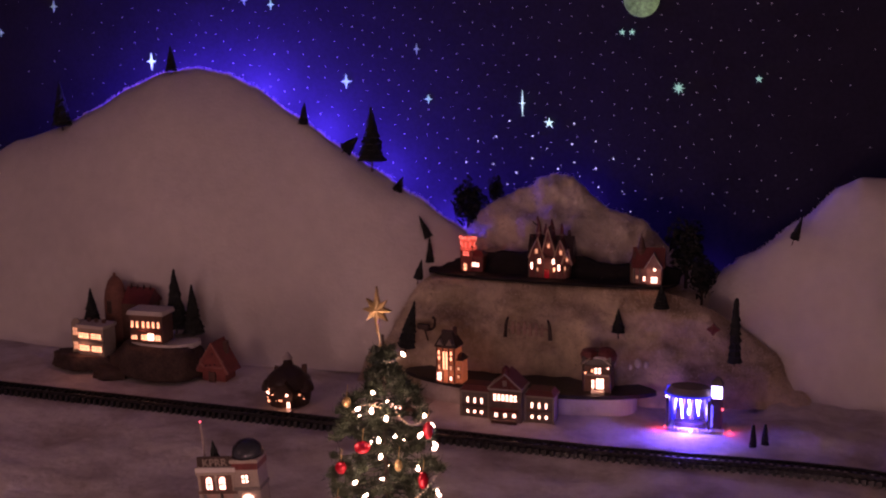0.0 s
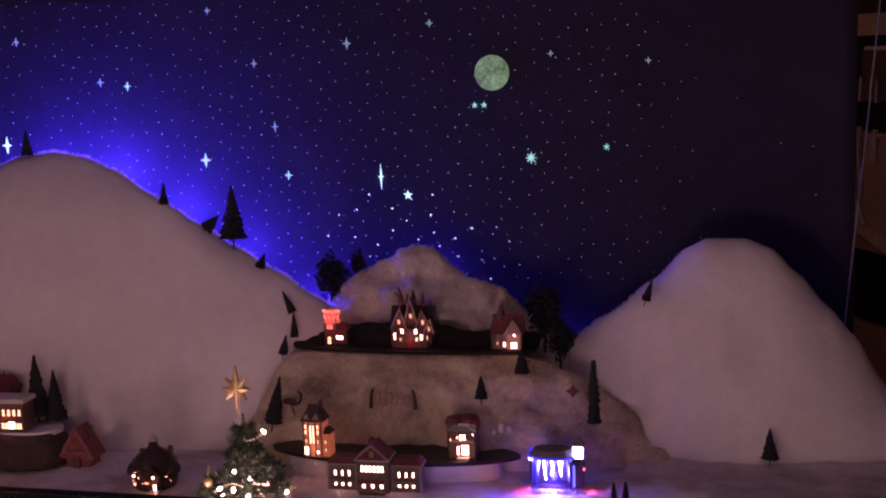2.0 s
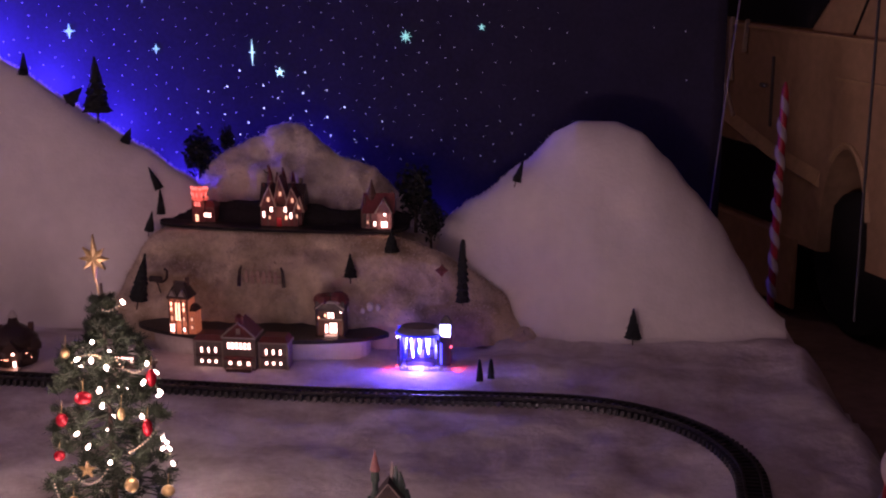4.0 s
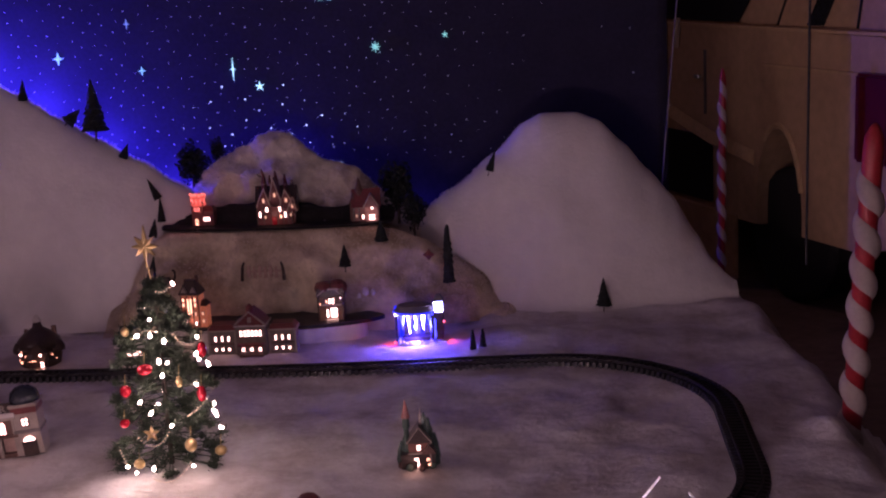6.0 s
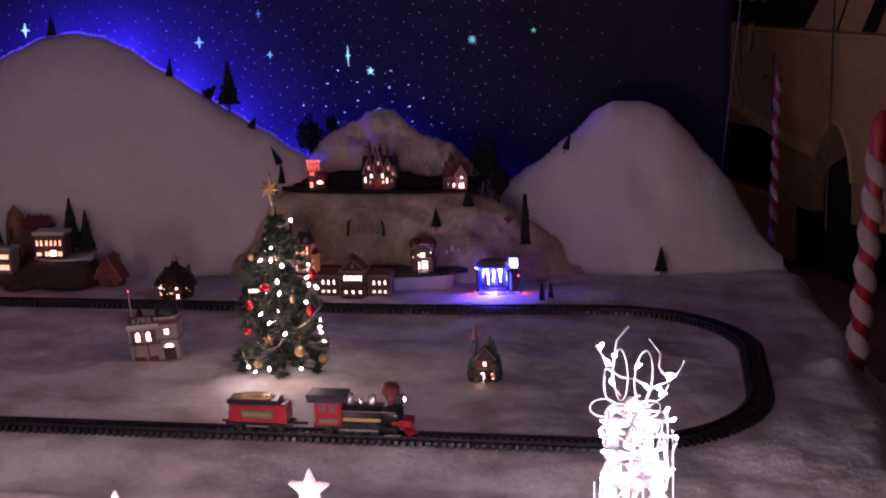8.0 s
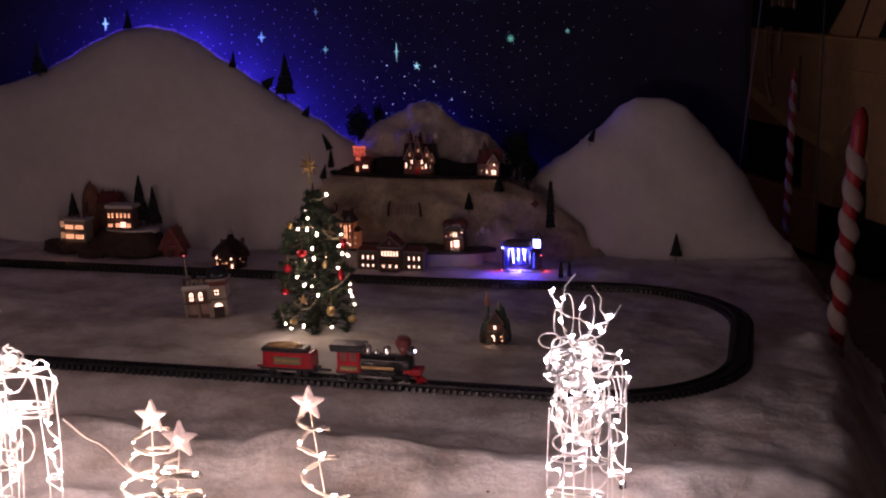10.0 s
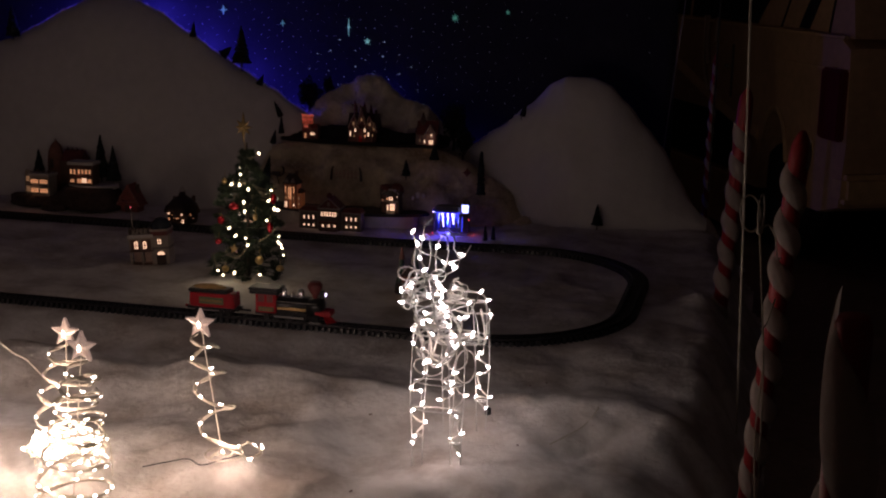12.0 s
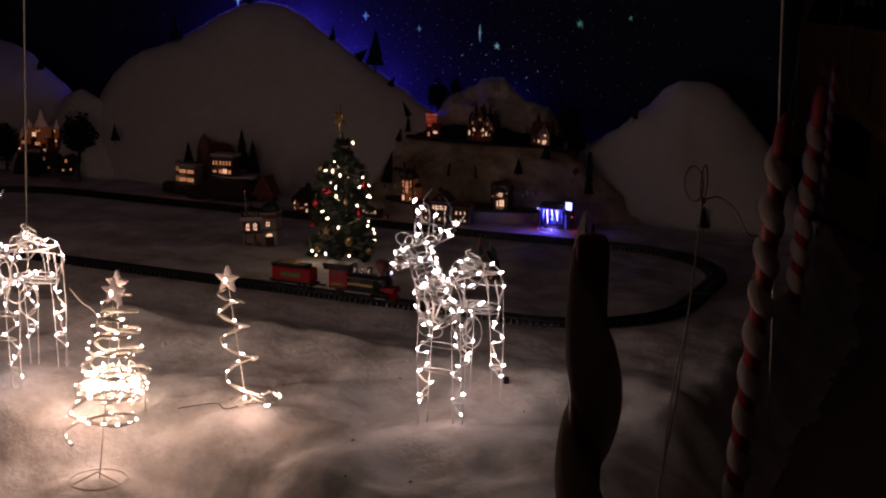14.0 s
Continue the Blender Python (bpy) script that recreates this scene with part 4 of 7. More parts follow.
for k in range(15):
    part("snow_clump", ball(B(), -0.108 + 0.0155 * k, -0.054 + 0.005 * math.sin(k * 2.1), 0.013, 0.008 + 0.002 * math.sin(k * 1.3), 0.8, 8, 5), SNOWROOF, h, "", True)
part("tower_roof", box(B(), 0.078, 0.0, 0.164, 0.052, 0.04, 0.024, top=0.3), GREYSTONE, h)
part("lantern", ball(B(), 0.104, -0.025, 0.085, 0.0055, u=8, v=5), PANE_PINK, h)
part("floor_lamp_red", ball(B(), 0.135, -0.02, 0.006, 0.006, u=8, v=5), PANE_PINK, h)
part("floor_lamp_red", ball(B(), -0.135, -0.02, 0.006, 0.006, u=8, v=5), PANE_PINK, h)
part("floor_lamp_white", ball(B(), -0.02, -0.062, 0.012, 0.006, u=8, v=5), PANE_ICE, h)

# three houses on the upper shelf
h = lit_house("small red glowing porcelain house on the shelf", -1.27, 4.84, 0.404, -3)
walls(h, [(-0.012, 0, 0, 0.05, 0.045, 0.10, MAROON), (0.028, 0.005, 0, 0.05, 0.045, 0.06, MAROON)])
part("roof", lathe(B(), -0.012, 0, 0.082, [(0.030, 0), (0.034, 0.008), (0.027, 0.014), (0.026, 0.024), (0.033, 0.034), (0.031, 0.044), (0.020, 0.048), (0.004, 0.044)], 14), LITRED, h, "glowing red cup-shaped roof", True)
for k in range(5):
    part("roof_rib", tube(B(), [(-0.012 + 0.028 * math.cos(-2.8 + 0.62 * k), 0.028 * math.sin(-2.8 + 0.62 * k), 0.094), (-0.012 + 0.031 * math.cos(-2.8 + 0.62 * k), 0.031 * math.sin(-2.8 + 0.62 * k), 0.114)], 0.0022, 5), PANE_RED, h)
for k in range(7):
    a = -3.1 + 0.5 * k
    part("roof_knob", ball(B(), -0.012 + 0.030 * math.cos(a), 0.030 * math.sin(a), 0.128 + 0.003 * (k % 2), 0.0065, u=7, v=5), PANE_RED, h, "", True)
part("roof", box(B(), 0.03, 0.005, 0.06, 0.056, 0.05, 0.02, top=0.5), MAROON, h)
windows(h, [(-0.016, 0.004, 0.011, 0.026, PANE), (0.02, 0.022, 0.012, 0.015, PANE_WHITE), (0.034, 0.022, 0.012, 0.015, PANE_WHITE), (-0.012, 0.062, 0.024, 0.016, PANE_RED)], -0.0235, BROWN)
part("chimney", box(B(), 0.0, 0.015, 0.09, 0.01, 0.01, 0.03), BROWN, h)

h = lit_house("half-timbered porcelain lodge with steep gables on the shelf", -0.955, 4.85, 0.404, 2)
walls(h, [(0, 0, 0, 0.150, 0.08, 0.075, MAROON), (0, -0.012, 0.075, 0.10, 0.06, 0.035, MAROON)])
part("roof", gable(B(), 0, 0.004, 0.070, 0.172, 0.10, 0.082, along="x"), DARKBROWN, h)


def crooked_gable(x, z, w, hh, lean):
    """A steep gable that leans to one side, with pale boards up its slopes."""
    b = B()
    front = [b.verts.new(p) for p in ((x - w / 2, -0.060, z), (x + w / 2, -0.060, z), (x + w * 0.30 + lean * 0.3, -0.060, z + hh * 0.5), (x + lean, -0.058, z + hh), (x - w * 0.30 + lean * 0.3, -0.060, z + hh * 0.5))]
    rear = [b.verts.new(v.co + Vector((0, 0.062, 0))) for v in front]
    b.faces.new(front)
    b.faces.new(rear[::-1])
    for i in range(5):
        j = (i + 1) % 5
        b.faces.new((front[j], front[i], rear[i], rear[j]))
    g = part("gable", b, MAROON, h)
    for side in (-1, 1):
        part("barge_board", tube(B(), curve_pts([(x + side * w * 0.50, -0.063, z), (x + side * w * 0.27 + lean * 0.3, -0.064, z + hh * 0.48), (x + lean, -0.063, z + hh * 0.98)], 4), 0.0040, 5, 0.6), LITCLAY, g, "pale crooked gable board")
    part("gable_window", box(B(), x + lean * 0.2, -0.0615, z + hh * 0.22, 0.009, 0.004, 0.016), PANE_DIM, g)


for x, z, w, hh, lean in ((-0.046, 0.076, 0.058, 0.078, 0.006), (0.048, 0.076, 0.056, 0.072, -0.004), (0.002, 0.094, 0.050, 0.098, -0.004), (0.070, 0.055, 0.040, 0.060, 0.004)):
    crooked_gable(x, z, w, hh, lean)
for pts, r in (([(-0.046, 0.0, 0.10), (-0.050, 0.0, 0.160), (-0.050, 0.0, 0.19), (-0.056, 0.0, 0.216)], 0.015), ([(0.000, 0.004, 0.12), (0.001, 0.004, 0.170), (-0.002, 0.004, 0.207)], 0.015),
               ([(0.034, 0.006, 0.10), (0.037, 0.006, 0.155), (0.036, 0.006, 0.192)], 0.014), ([(-0.068, 0.0, 0.08), (-0.073, 0.0, 0.120), (-0.076, 0.0, 0.148)], 0.012), ([(-0.026, 0.01, 0.11), (-0.028, 0.01, 0.155), (-0.026, 0.01, 0.188)], 0.012)):
    tu = part("turret", tube(B(), curve_pts(pts, 5), r, 8, 0.25), MAROON, h, "", True)
    part("finial", ball(B(), *pts[-1], 0.0045, 1.3, 6, 4), BROWN, tu)
    part("turret_band", tube(B(), ring_pts(pts[1], (r * 0.72, 0, 0), (0, r * 0.72, 0), 10), 0.0022, 4, closed=True), LITCLAY, tu)
part("weather_vane", tube(B(), curve_pts([(-0.052, 0.0, 0.190), (-0.066, 0.0, 0.192), (-0.074, 0.0, 0.203)], 4), 0.0035, 5, 0.6), DARKBROWN, h)
chimney(h, 0.062, 0.02, 0.12, 0.05)
windows(h, [(-0.062, 0.034, 0.007, 0.024, PANE_WHITE), (-0.033, 0.056, 0.010, 0.018, PANE_WHITE), (0.020, 0.056, 0.010, 0.018, PANE_WHITE), (0.041, 0.032, 0.008, 0.022, PANE_WHITE), (0.023, 0.028, 0.007, 0.014, PANE), (-0.040, 0.028, 0.006, 0.012, PANE_DIM), (0.064, 0.034, 0.005, 0.014, PANE_DIM)], -0.062, DARKBROWN)
part("front_bay", box(B(), -0.006, -0.048, 0, 0.142, 0.024, 0.076, bevel=0.002), MAROON, h)
for s in (-0.074, -0.048, -0.018, 0.008, 0.032, 0.052):
    part("wall_beam", box(B(), s, -0.061, 0, 0.004, 0.004, 0.075), BROWN, h)
part("door", box(B(), -0.005, -0.062, 0, 0.020, 0.006, 0.034), RED, h, "red door")

h = lit_house("small porcelain cottage with a steep roof on the shelf", -0.585, 4.83, 0.404, 6)
walls(h, [(0, 0, 0, 0.10, 0.06, 0.06, MAROON), (0.02, -0.02, 0, 0.05, 0.04, 0.065, LITWALL)])
part("roof", gable(B(), 0, 0, 0.06, 0.118, 0.078, 0.07, along="x"), MAROON, h)
part("roof", gable(B(), 0.02, -0.02, 0.062, 0.062, 0.052, 0.055, along="y"), MAROON, h)
part("gable_trim", tube(B(), [(-0.012, -0.048, 0.062), (0.02, -0.048, 0.118), (0.052, -0.048, 0.062)], 0.003, 5), CREAM, h)
part("spire", lathe(B(), -0.028, 0, 0.09, [(0.016, 0), (0.015, 0.03), (0.018, 0.032), (0.001, 0.09)], 8), BROWN, h)
part("tower", lathe(B(), -0.052, -0.01, 0, [(0.016, 0), (0.016, 0.07), (0.020, 0.072), (0.001, 0.12)], 9), BROWN, h)
chimney(h, 0.045, 0.01, 0.09, 0.05)
windows(h, [(0.022, 0.008, 0.022, 0.022, PANE_WHITE), (0.024, 0.052, 0.008, 0.013, PANE_WHITE)], -0.040, BROWN)
windows(h, [(-0.014, 0.012, 0.008, 0.016, PANE_WHITE), (-0.040, 0.020, 0.005, 0.010, PANE_DIM)], -0.03, BROWN)
for a, b in (((-0.058, 0.062), (-0.02, 0.062)), ((-0.05, 0.0), (-0.05, 0.06)), ((-0.03, 0.0), (-0.03, 0.06))):
    part("wall_beam", tube(B(), [(a[0], -0.032, a[1]), (b[0], -0.032, b[1])], 0.0025, 4), DARKBROWN, h)

# round dark hut
h = lit_house("squat dark porcelain hut with small lit windows", -1.79, 4.29, 0.0, 5)
part("wall", lathe(B(), 0, 0, 0, [(0.075, 0), (0.082, 0.03), (0.074, 0.075)], 14), DARKBROWN, h)
part("wall", box(B(), 0.02, -0.05, 0, 0.05, 0.06, 0.065, bevel=0.004), DARKBROWN, h)
part("roof", lathe(B(), 0, 0, 0.07, [(0.086, 0), (0.080, 0.025), (0.052, 0.052), (0.020, 0.072), (0.014, 0.092), (0.004, 0.100)], 14), DARKBROWN, h, "", True)
for a, b in ((-0.058, -0.030), (0.066, -0.010)):
    part("side_dome", lathe(B(), a, b, 0.055, [(0.034, 0), (0.034, 0.014), (0.024, 0.034), (0.006, 0.044)], 10), DARKBROWN, h, "", True)
part("roof", gable(B(), 0.02, -0.055, 0.063, 0.07, 0.08, 0.04, along="y"), DARKBROWN, h)
chimney(h, -0.045, 0.0, 0.09, 0.045)
chimney(h, 0.055, 0.02, 0.09, 0.05, 0.016)
windows(h, [(0.030, 0.008, 0.011, 0.020, PANE_WHITE), (0.026, 0.050, 0.009, 0.009, PANE_WHITE), (0.004, 0.030, 0.005, 0.005, PANE), (-0.004, 0.030, 0.005, 0.005, PANE)], -0.081, BROWN)
windows(h, [(-0.050, 0.052, 0.009, 0.010, PANE_WHITE), (-0.048, 0.022, 0.007, 0.009, PANE)], -0.072, BROWN)
for k in range(12):
    a = -2.9 + 0.22 * k
    part("tiny_light", ball(B(), 0.080 * math.cos(a), 0.080 * math.sin(a), 0.066 - 0.018 * (k % 3), 0.0028, u=6, v=4), PANE, h)
part("snow_tip", lathe(B(), 0, 0, 0.165, [(0.020, 0), (0.013, 0.012), (0.003, 0.026)], 9), SNOWROOF, h)
part("path", box(B(), 0.03, -0.10, 0, 0.04, 0.05, 0.006), CREAM, h)

# gingerbread house
h = lit_house("unlit red-brown gingerbread house with a steep roof", -2.18, 4.47, 0.0, 0, "gingerbread_house")
walls(h, [(0, 0, 0, 0.10, 0.08, 0.05, GINGER)])
part("roof", gable(B(), 0, 0, 0.035, 0.14, 0.10, 0.12, along="y"), GINGER, h)
part("gable_trim", tube(B(), [(-0.07, -0.053, 0.036), (0, -0.053, 0.156), (0.07, -0.053, 0.036)], 0.0055, 6), PINKROOF, h)
part("gable_trim", tube(B(), [(-0.045, -0.053, 0.06), (0.045, -0.053, 0.06)], 0.004, 6), PINKROOF, h)
part("door", box(B(), 0, -0.052, 0, 0.028, 0.008, 0.04), BROWN, h)
for k in range(9):
    a = rnd.uniform(-0.05, 0.05)
    part("candy", ball(B(), a, -0.056, 0.06 + rnd.random() * (0.08 - abs(a)), 0.005, u=6, v=4), (PINKROOF, MAROON)[k % 2], h)
part("chimney", box(B(), 0.03, 0.01, 0.10, 0.016, 0.016, 0.05), BROWN, h)


# two lit shops on foam rocks and the brown church behind
def rock(x, y, z, sx, sy, sz, seed, label):
    bm = B()
    bmesh.ops.create_icosphere(bm, subdivisions=4, radius=1)
    for v in bm.verts:
        p = v.co.copy()
        k = 1 + 0.22 * noise.noise(p * 1.7 + Vector((seed, 0, 0))) + 0.10 * noise.noise(p * 5 + Vector((0, seed, 0)))
        v.co = Vector((p.x * k * sx / 2, p.y * k * sy / 2, max(-0.3, min(0.62, p.z * k)) * sz))
    o = part("foam_rock", bm, ROCK, smooth=True)
    o.location = (x, y, z)
    return tagged(o, label, "rock", group="foam rocks")


rock(-2.76, 4.44, 0.03, 0.30, 0.18, 0.06, 1, "dark brown foam rock under a lit shop")
rock(-2.42, 4.44, 0.05, 0.38, 0.24, 0.13, 5, "large brown foam rock under a lit shop")
rock(-2.60, 4.36, 0.01, 0.14, 0.10, 0.05, 8, "small pale foam rock beside the railway")
rock(-4.0, 4.60, 0.0, 0.42, 0.24, 0.25, 11, "dark foam rock under the castle house")
tagged(part("snow_pad", plate(B(), -2.41, 4.47, 0.120, 0.14, 0.09, 0.02, 30, sharp=0.7), SNOW), "flat snow pad on the foam rock", "snow")
h = lit_house("two-storey cream porcelain shop with wide lit windows", -2.715, 4.44, 0.062, -2)
walls(h, [(0.01, 0, 0, 0.12, 0.08, 0.115, CREAM), (-0.07, 0.01, 0, 0.045, 0.07, 0.125, CREAM)])
part("roof", box(B(), 0.01, 0, 0.115, 0.13, 0.09, 0.012), SNOWROOF, h)
part("parapet", box(B(), -0.07, -0.02, 0.125, 0.045, 0.012, 0.02, top=0.4), CREAM, h)
part("cornice", box(B(), 0.01, -0.042, 0.058, 0.125, 0.008, 0.007), GREYSTONE, h)
for k in range(3):
    part("chimney", box(B(), -0.03 + 0.035 * k, 0.01, 0.127, 0.012, 0.012, 0.014), BROWN, h)
windows(h, grid(-0.020, 0.038, 2, 0.074, 0.046, 0.020, PANE) + grid(-0.020, 0.038, 2, 0.022, 0.046, 0.022, PANE), -0.04, CREAM)
windows(h, [(-0.07, 0.02, 0.02, 0.03, PANE_DIM), (-0.07, 0.078, 0.02, 0.03, PANE_DIM)], -0.0255, CREAM)
h = lit_house("brick porcelain hotel with a snowy flat roof and lit windows", -2.438, 4.42, 0.146, 4)
walls(h, [(0, 0, 0, 0.14, 0.085, 0.11, BROWN)])
part("roof", box(B(), 0, 0, 0.11, 0.155, 0.10, 0.016, top=0.95), SNOWROOF, h)
windows(h, grid(-0.056, -0.036, 2, 0.060, 0.008, 0.024, PANE) + grid(-0.010, 0.054, 4, 0.062, 0.0085, 0.022, PANE) + [(-0.008, 0.012, 0.024, 0.020, PANE), (0.02, 0.012, 0.026, 0.026, PANE_WHITE), (0.05, 0.012, 0.020, 0.020, PANE), (-0.05, 0.014, 0.022, 0.014, PANE)], -0.0425, CREAM)
part("awning", box(B(), 0.02, -0.05, 0.048, 0.09, 0.02, 0.006), MAROON, h)
h = lit_house("unlit brown porcelain church behind the lit shops", -2.66, 4.62, 0.0, 0, "model_church")
walls(h, [(0.01, 0, 0, 0.20, 0.09, 0.24, BROWN)])
for dx, dy, z0, w, hh in ((-0.055, -0.02, 0.0, 0.048, 0.345),):
    part("rounded_gable", lathe(B(), dx, dy, z0, [(w, 0), (w, hh * 0.70), (w * 0.88, hh * 0.82), (w * 0.60, hh * 0.93), (w * 0.25, hh * 0.99), (0.004, hh)], 14), CHURCH, h, "rounded reddish brown gable", True)
part("roof", gable(B(), 0.055, 0.0, 0.24, 0.125, 0.11, 0.06), MAROON, h, "dark red pitched roof")
for k in range(4):
    part("roof_crest", lathe(B(), 0.010 + 0.030 * k, -0.002, 0.292 - 0.004 * (k % 2), [(0.007, 0), (0.005, 0.010), (0.001, 0.022)], 6), DARKBROWN, h)
part("finial", ball(B(), -0.055, -0.02, 0.35, 0.006, 1.4, 8, 5), CHURCH, h)
windows(h, [(-0.055, 0.20, 0.018, 0.05, DARKBROWN)], -0.067, BROWN)

# long low stall behind the Christmas tree
h = lit_house("low wooden market stall with a long lit window", -1.40, 4.29, 0.0, 0, "market_stall")
walls(h, [(0, 0, 0, 0.15, 0.06, 0.06, DARKBROWN)])
part("roof", box(B(), 0, 0, 0.06, 0.17, 0.08, 0.025, top=0.75), SNOWROOF, h)
windows(h, [(0.01, 0.030, 0.10, 0.016, PANE_WHITE)], -0.03, BROWN)
part("bench", box(B(), 0.10, -0.01, 0.02, 0.07, 0.025, 0.006), BROWN, h)
for s in (-0.025, 0.025):
    part("bench_leg", box(B(), 0.10 + s, -0.01, 0, 0.006, 0.02, 0.02), BROWN, h)

# radio station with its roof sign
h = lit_house("cream porcelain radio station with roof sign and mast", -1.495, 3.36, 0.004, 8, "radio_station")
h.matrix_basis = pose(-1.495, 3.36, 0.004, 0, -5, 8)
walls(h, [(-0.035, 0, 0.0, 0.115, 0.075, 0.012, BROWN), (-0.035, 0.015, 0.012, 0.105, 0.04, 0.055, DARKBROWN), (-0.035, 0.001, 0.067, 0.113, 0.073, 0.062, BROWN), (0.055, 0, 0, 0.075, 0.075, 0.135, CREAM)])
for a in (-0.088, -0.035, 0.015):
    part("pillar", box(B(), a, -0.033, 0.0, 0.010, 0.010, 0.068), CREAM, h)
part("band", box(B(), -0.035, -0.002, 0.064, 0.119, 0.078, 0.008), BROWN, h)
part("roof", box(B(), -0.035, 0, 0.129, 0.122, 0.082, 0.014), SNOWROOF, h)
part("sign_board", box(B(), -0.035, -0.03, 0.143, 0.112, 0.008, 0.030, top=0.96), DARKBROWN, h)
txt = bpy.data.curves.new("sign_text", "FONT")
txt.body, txt.size, txt.extrude, txt.align_x = "KPRR", 0.032, 0.002, "CENTER"
tmp = bpy.data.objects.new("sign_text", txt)
letters = link("sign_letters", bpy.data.meshes.new_from_object(tmp), CREAM, h)
letters.matrix_basis = pose(-0.035, -0.036, 0.146, 90)
bpy.data.objects.remove(tmp)
part("dome", lathe(B(), 0.055, 0, 0.165, [(0.046, 0), (0.046, 0.012), (0.040, 0.030), (0.024, 0.044), (0.004, 0.049)], 16), LOCODOME, h, "dark green dome", True)
part("cornice", box(B(), 0.055, 0, 0.155, 0.085, 0.085, 0.010), CREAM, h)
part("upper_wall", box(B(), 0.055, 0, 0.135, 0.078, 0.078, 0.020), MAROON, h)
part("band", box(B(), 0.055, -0.001, 0.072, 0.079, 0.079, 0.010), GREYSTONE, h)
windows(h, [(s, 0.078, 0.017, 0.026, PANE_WHITE) for s in (-0.058, -0.018)], -0.0362, MAROON)
for s in (-0.058, -0.018):
    part("arch", plate(B(), 0, 0, 0, 0.0085, 0.009, 0.004, 16), PANE_WHITE, h).matrix_basis = pose(s, -0.0365, 0.104, 90)
    part("tracery", tube(B(), ring_pts((s, -0.0415, 0.092), (0.0052, 0, 0), (0, 0, 0.0062), 12), 0.0010, 4, closed=True), MAROON, h)
    part("tracery", tube(B(), ring_pts((s, -0.0415, 0.105), (0.0040, 0, 0), (0, 0, 0.0048), 12), 0.0010, 4, closed=True), MAROON, h)
for s in (-0.0885, -0.038, 0.0150):
    part("pilaster", box(B(), s, -0.0355, 0.072, 0.007, 0.006, 0.057), CREAM, h)
part("cornice", box(B(), -0.035, -0.002, 0.121, 0.121, 0.080, 0.008), CREAM, h)
for s in (-0.062, -0.010):
    part("shop_front", box(B(), s, -0.010, 0.012, 0.040, 0.012, 0.044), LITCLAY, h, "pale tan shop front")
windows(h, [(s, z, 0.0065, 0.0085, PANE_WHITE) for s in (0.0485, 0.0595) for z in (0.098, 0.111)], -0.0395, BROWN)
part("fanlight", plate(B(), 0, 0, 0, 0.017, 0.013, 0.003, 24), PANE_WHITE, h).matrix_basis = pose(0.055, -0.039, 0.048, 90)
part("door", box(B(), 0.055, -0.0395, 0.0, 0.044, 0.007, 0.047), DARKBROWN, h)
part("mast", tube(B(), [(-0.082, 0.01, 0.14), (-0.082, 0.01, 0.262)], 0.0035, 6, 0.5), CREAM, h)
part("beacon", ball(B(), -0.082, 0.01, 0.265, 0.0035, u=8, v=5), PANE_PINK, h, "small red beacon")
part("roof_tree", lathe(B(), -0.052, 0.01, 0.143, [(0.019, 0), (0.010, 0.03), (0.012, 0.03), (0.001, 0.066)], 10), SPRUCE, h)

# little castle in the middle of the railway loop
h = lit_house("small mossy porcelain castle with lit door", -0.235, 3.22, 0.0, 6, "model_castle")
h.matrix_basis = h.matrix_basis @ Matrix.Diagonal((0.78, 0.85, 0.84, 1.0))
walls(h, [(0, 0, 0, 0.125, 0.075, 0.055, DARKBROWN), (0.006, -0.006, 0.055, 0.080, 0.062, 0.042, CHURCH)])
part("roof", gable(B(), 0.006, -0.006, 0.095, 0.095, 0.07, 0.058, along="y"), DARKBROWN, h)
part("gable_trim", tube(B(), [(-0.040, -0.043, 0.097), (0.006, -0.043, 0.152), (0.052, -0.043, 0.097)], 0.003, 5), CREAM, h)
part("wall_trim", box(B(), 0.006, -0.040, 0.056, 0.084, 0.006, 0.005), CREAM, h)
part("corner_trim", box(B(), 0.046, -0.038, 0.0, 0.005, 0.006, 0.095), CREAM, h)
part("porch", gable(B(), 0.040, -0.030, 0.058, 0.055, 0.045, 0.035, along="y"), BROWN, h)
part("tower", lathe(B(), -0.040, 0.0, 0.05, [(0.018, 0), (0.016, 0.05), (0.010, 0.062), (0.010, 0.085), (0.015, 0.092), (0.013, 0.118), (0.008, 0.128)], 10), GREENROOF, h)
part("tower_roof", lathe(B(), -0.040, 0, 0.176, [(0.017, 0), (0.010, 0.028), (0.001, 0.066)], 10), PINKROOF, h, "dull pink conical roof")
part("spire", lathe(B(), 0.014, 0.012, 0.13, [(0.008, 0), (0.006, 0.045), (0.001, 0.075)], 8), CREAM, h)
for dx, dz, w, hh in ((0.040, 0.05, 0.024, 0.115), (0.062, 0.0, 0.022, 0.11), (0.026, 0.10, 0.016, 0.085), (-0.062, 0.0, 0.020, 0.085)):
    part("shrub", lathe(B(), dx, 0.014, dz, [(w * 0.7, 0), (w, hh * 0.25), (w * 0.7, hh * 0.55), (w * 0.75, hh * 0.62), (w * 0.2, hh)], 9), GREENROOF, h)
for k in range(9):
    a = k * 0.7
    part("shrub", ball(B(), 0.066 * math.cos(a), 0.046 * math.sin(a) - 0.004, 0.010, 0.015, 0.9, 7, 5), (GREENROOF, BROWN)[k % 2], h)
windows(h, [(0.000, 0.004, 0.006, 0.030, PANE_WHITE), (-0.006, 0.034, 0.014, 0.008, PANE_WHITE), (0.036, 0.030, 0.010, 0.010, PANE), (0.040, 0.012, 0.009, 0.008, PANE)], -0.0375, DARKBROWN)
